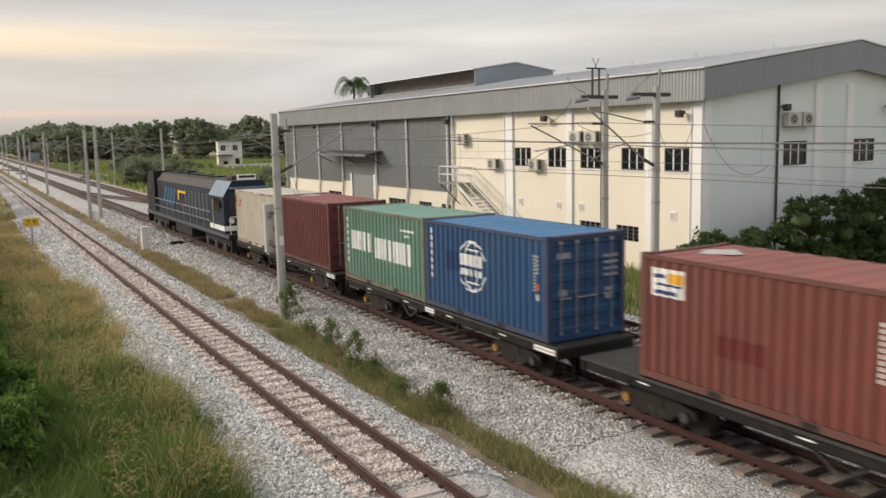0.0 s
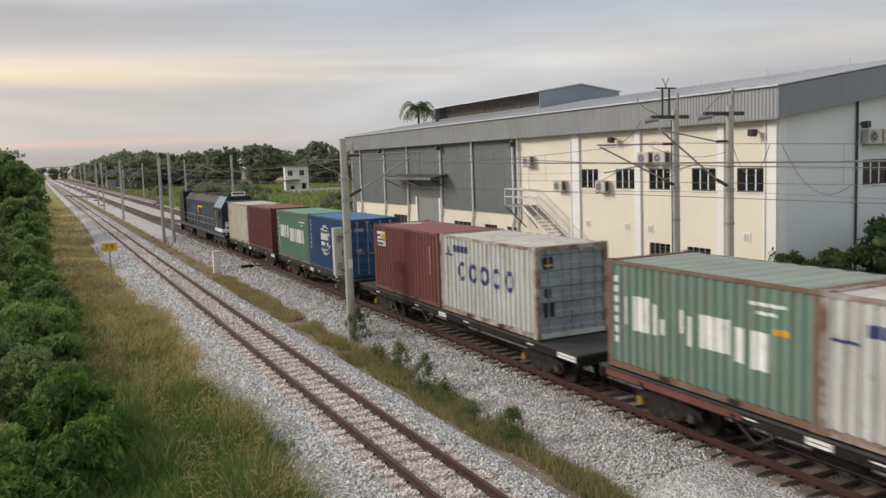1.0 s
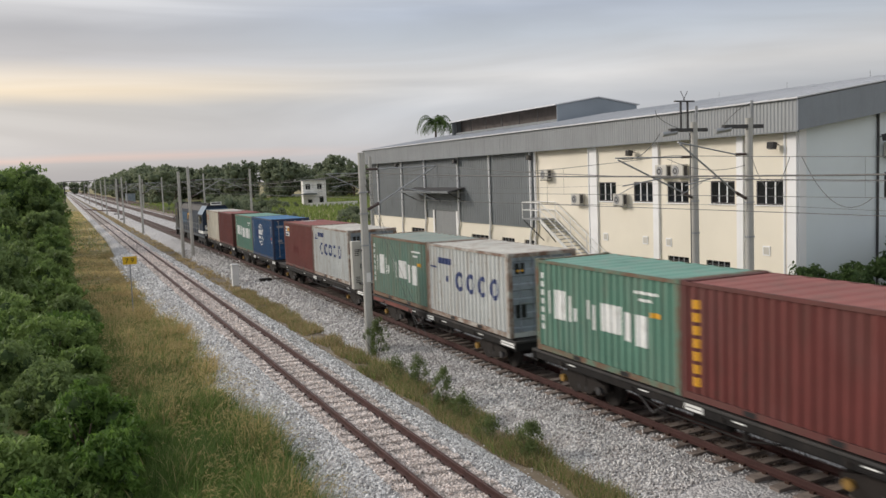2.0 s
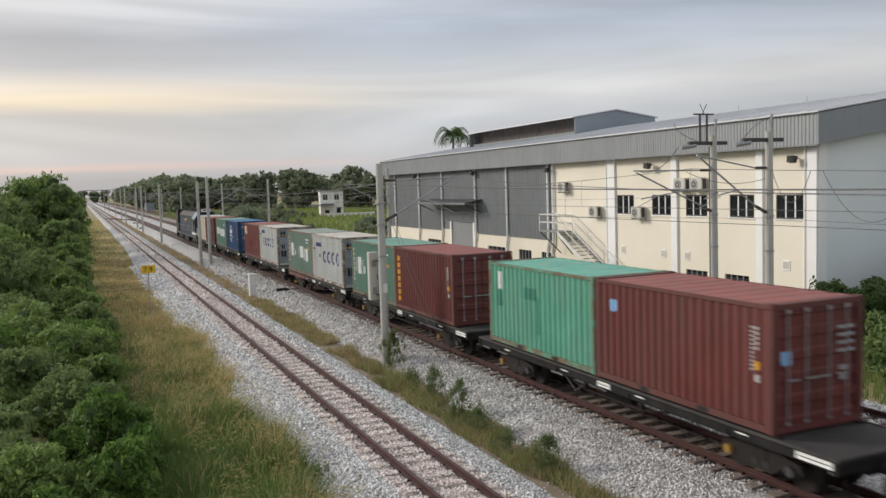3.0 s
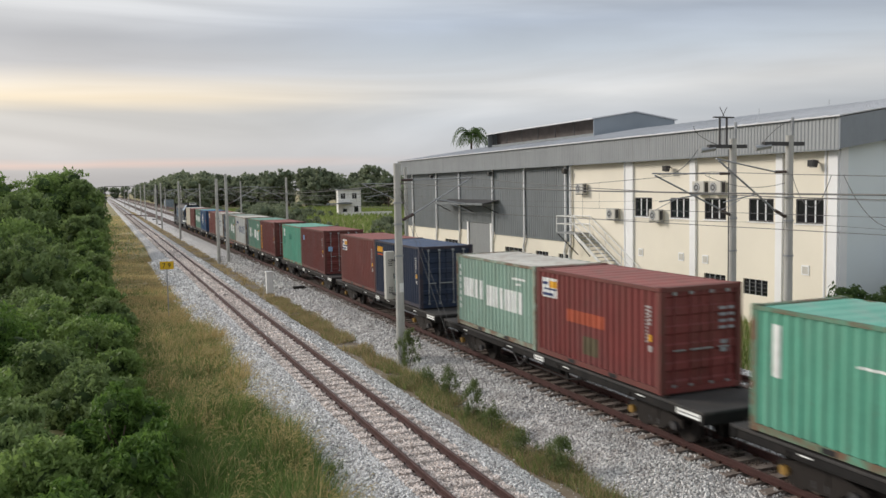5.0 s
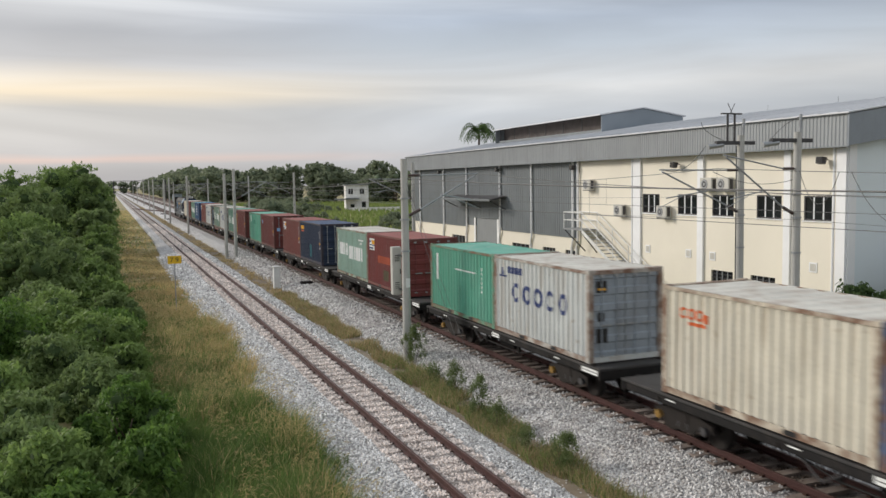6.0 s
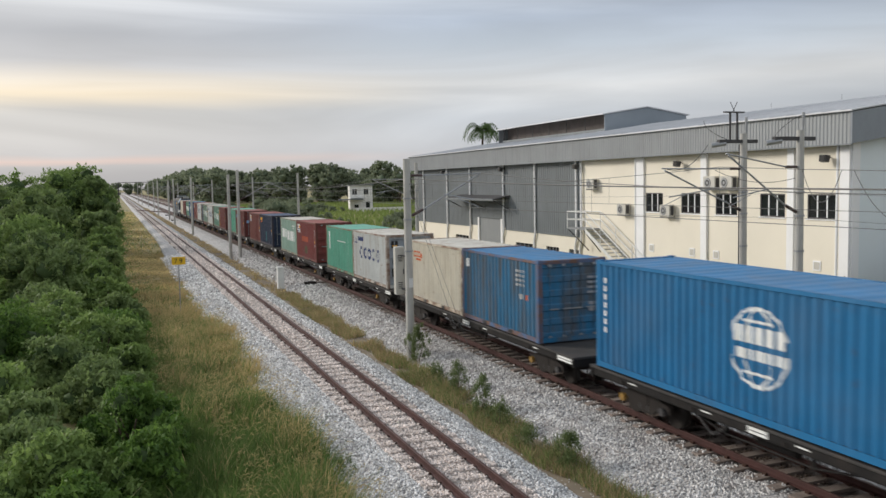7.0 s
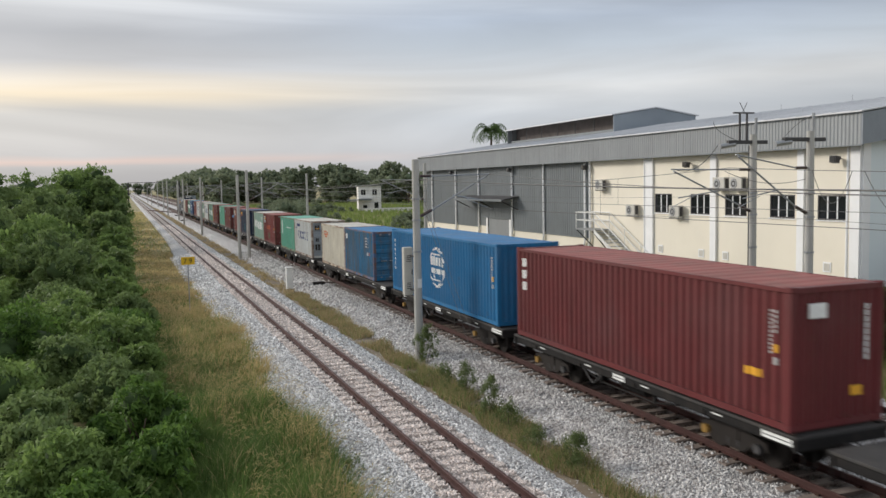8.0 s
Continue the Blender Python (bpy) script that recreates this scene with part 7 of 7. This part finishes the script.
for i in range(56):
    r = random.Random(i + 2100)
    y = 300 + i * 13 + r.uniform(-4, 4)
    tree(28 + r.uniform(0, 7) + 0.012 * (y - 300), y, r.uniform(11.5, 15.5), r.uniform(11, 15), 520, 1.25, "broad tree in the row along the far tracks", "far trees", bare=0.0)
for i in range(30):
    r = random.Random(i + 1300)
    tree(-150 + i * 11 + r.uniform(-3, 3), 960 + r.uniform(-30, 30), r.uniform(9, 14), r.uniform(14, 20), 500, 1.6, "hazy tree closing the far end of the line", "far trees", bare=0.0)


def palm(x, y, h):
    th = thing("palm_tree", "dark palm tree rising behind the warehouse roof", "tree", pose(x, y, GZ))
    bm = bmesh.new()
    rod(bm, (0, 0, -0.2), (0.3, 0, h - 2.2), 0.22, 8, 0.13)
    part("trunk", bm, M_BARK, th)
    for k in range(20):
        a, lift_ = k * 2.4, rng.uniform(-0.5, 1.4)
        L = rng.uniform(2.4, 4.0)
        vs, fs = [], []
        pts = []
        for i in range(13):
            t = i / 12
            rr = L * t * (1 - 0.25 * t)
            pts.append(np.array((0.3 + math.cos(a) * rr, math.sin(a) * rr, h - 2.2 + L * (lift_ * t - (0.5 + 0.6 * lift_) * t * t * 1.3) + 0.6 * t)))
        side = np.array((-math.sin(a), math.cos(a), 0.0))
        for i in range(1, 12):
            for s in (-1, 1):
                q = pts[i]
                tip = q + side * s * (1.0 - 0.05 * i) + (pts[i + 1] - pts[i]) * 1.2 + np.array((0, 0, -0.35))
                b = len(vs)
                d = (pts[i + 1] - pts[i]) * 0.5
                vs += [tuple(q - d * 0.5), tuple(q + d), tuple(tip)]
                fs.append((b, b + 1, b + 2))
        raw("frond", vs, fs, L_SCRUB, th)


palm(42.8, 96, 15.2)


# white house in front of the trees
def house():
    th = thing("house", "white two-storey house with a flat roof among trees", "house", pose(57.9, 205, GZ, 0, 0, -12))
    wmat = mat("house_white", (0.74, 0.73, 0.70), 0.8, 0, 0.08, 0.5, 10, 0.05, (0.4, 0.38, 0.34), 0.4, True)
    part("wall", boxes((-2.8, 2.8, -4, 4, 0, 6.4)), wmat, th)
    part("roof", boxes((-3.1, 3.1, -4.4, 4.4, 6.402, 6.6)), M_CLAD, th)
    part("porch_roof", boxes((-5.6, 0.4, -6.2, -4.003, 2.9, 3.15)), M_CLAD, th)
    part("garden_wall", boxes((-2, 10, -8.2, -8.0, 0, 1.0)), wmat, th)
    for x in (-1.6, 1.2):
        for z in (4.2,):
            w = part("window", boxes((x - 0.55, x + 0.55, -4.05, -4.003, z, z + 1.3)), M_GLASS, th)
            part("window_frame", boxes((x - 0.03, x + 0.03, -4.08, -4.051, z, z + 1.3)), M_WHITE, w)
    for x, z in ((-1.2, 0.2), (1.6, 0.9)):
        w = part("window", boxes((x - 0.5, x + 0.5, -4.05, -4.003, z, z + 1.5)), M_GLASS, th)
        part("window_frame", boxes((x - 0.55, x + 0.55, -4.09, -4.051, z + 1.5, z + 1.58)), M_WHITE, w)
    part("balcony", boxes((-2.7, 0.4, -5.2, -4.003, 3.3, 3.5)), wmat, th)


house()
# relay hut and point machines down the line
hut = thing("relay_hut", "pale blue-grey line-side relay hut", "hut", pose(26.8, 372, GZ))
part("body", boxes((-1.8, 1.8, -1.8, 1.8, 0, 3.4)), mat("hut_blue", (0.30, 0.36, 0.42), 0.7), hut)
part("roof", boxes((-2.0, 2.0, -2.0, 2.0, 3.403, 3.6)), M_CLAD, hut)
for x, y in ((11.6, 53.5), (11.3, 205.0), (10.6, 172.0)):
    pm = thing("point_machine", "low dark grey point machine beside the rails", "point machine", pose(x, y, -0.25), "point machines")
    part("case", boxes((-0.38, 0.38, -0.25, 0.25, 0, 0.2), bevel=0.04), M_BOGIE, pm)
    part("rod", rods(((0.38, 0, 0.1), (1.1, 0, 0.1), 0.025)), M_BOGIE, pm)


# ---- what moves ----
PLACE = [(0.0, 15.78), (0.5, 25.71), (1.0, 34.93), (1.5, 43.65), (3.0, 72.02), (3.5, 80.96), (4.0, 89.45), (4.5, 98.76), (6.0, 126.78), (6.5, 136.0), (7.0, 145.35), (7.5, 155.19), (8.0, 164.59)]


def motions():
    for th, off, z in TRAIN:
        walk(th, [(t, pose(T1, y + off, z)) for t, y in PLACE])
    ts, ys = [p[0] for p in PLACE], [p[1] for p in PLACE]
    for w in WHEELS:
        at, r = w.location.copy(), w.location.z
        walk(w, [(k / FPS, pose(*at, -math.degrees((float(np.interp(k / FPS, ts, ys)) - ys[0]) / r))) for k in range(int(8 * FPS) + 1)])


motions()
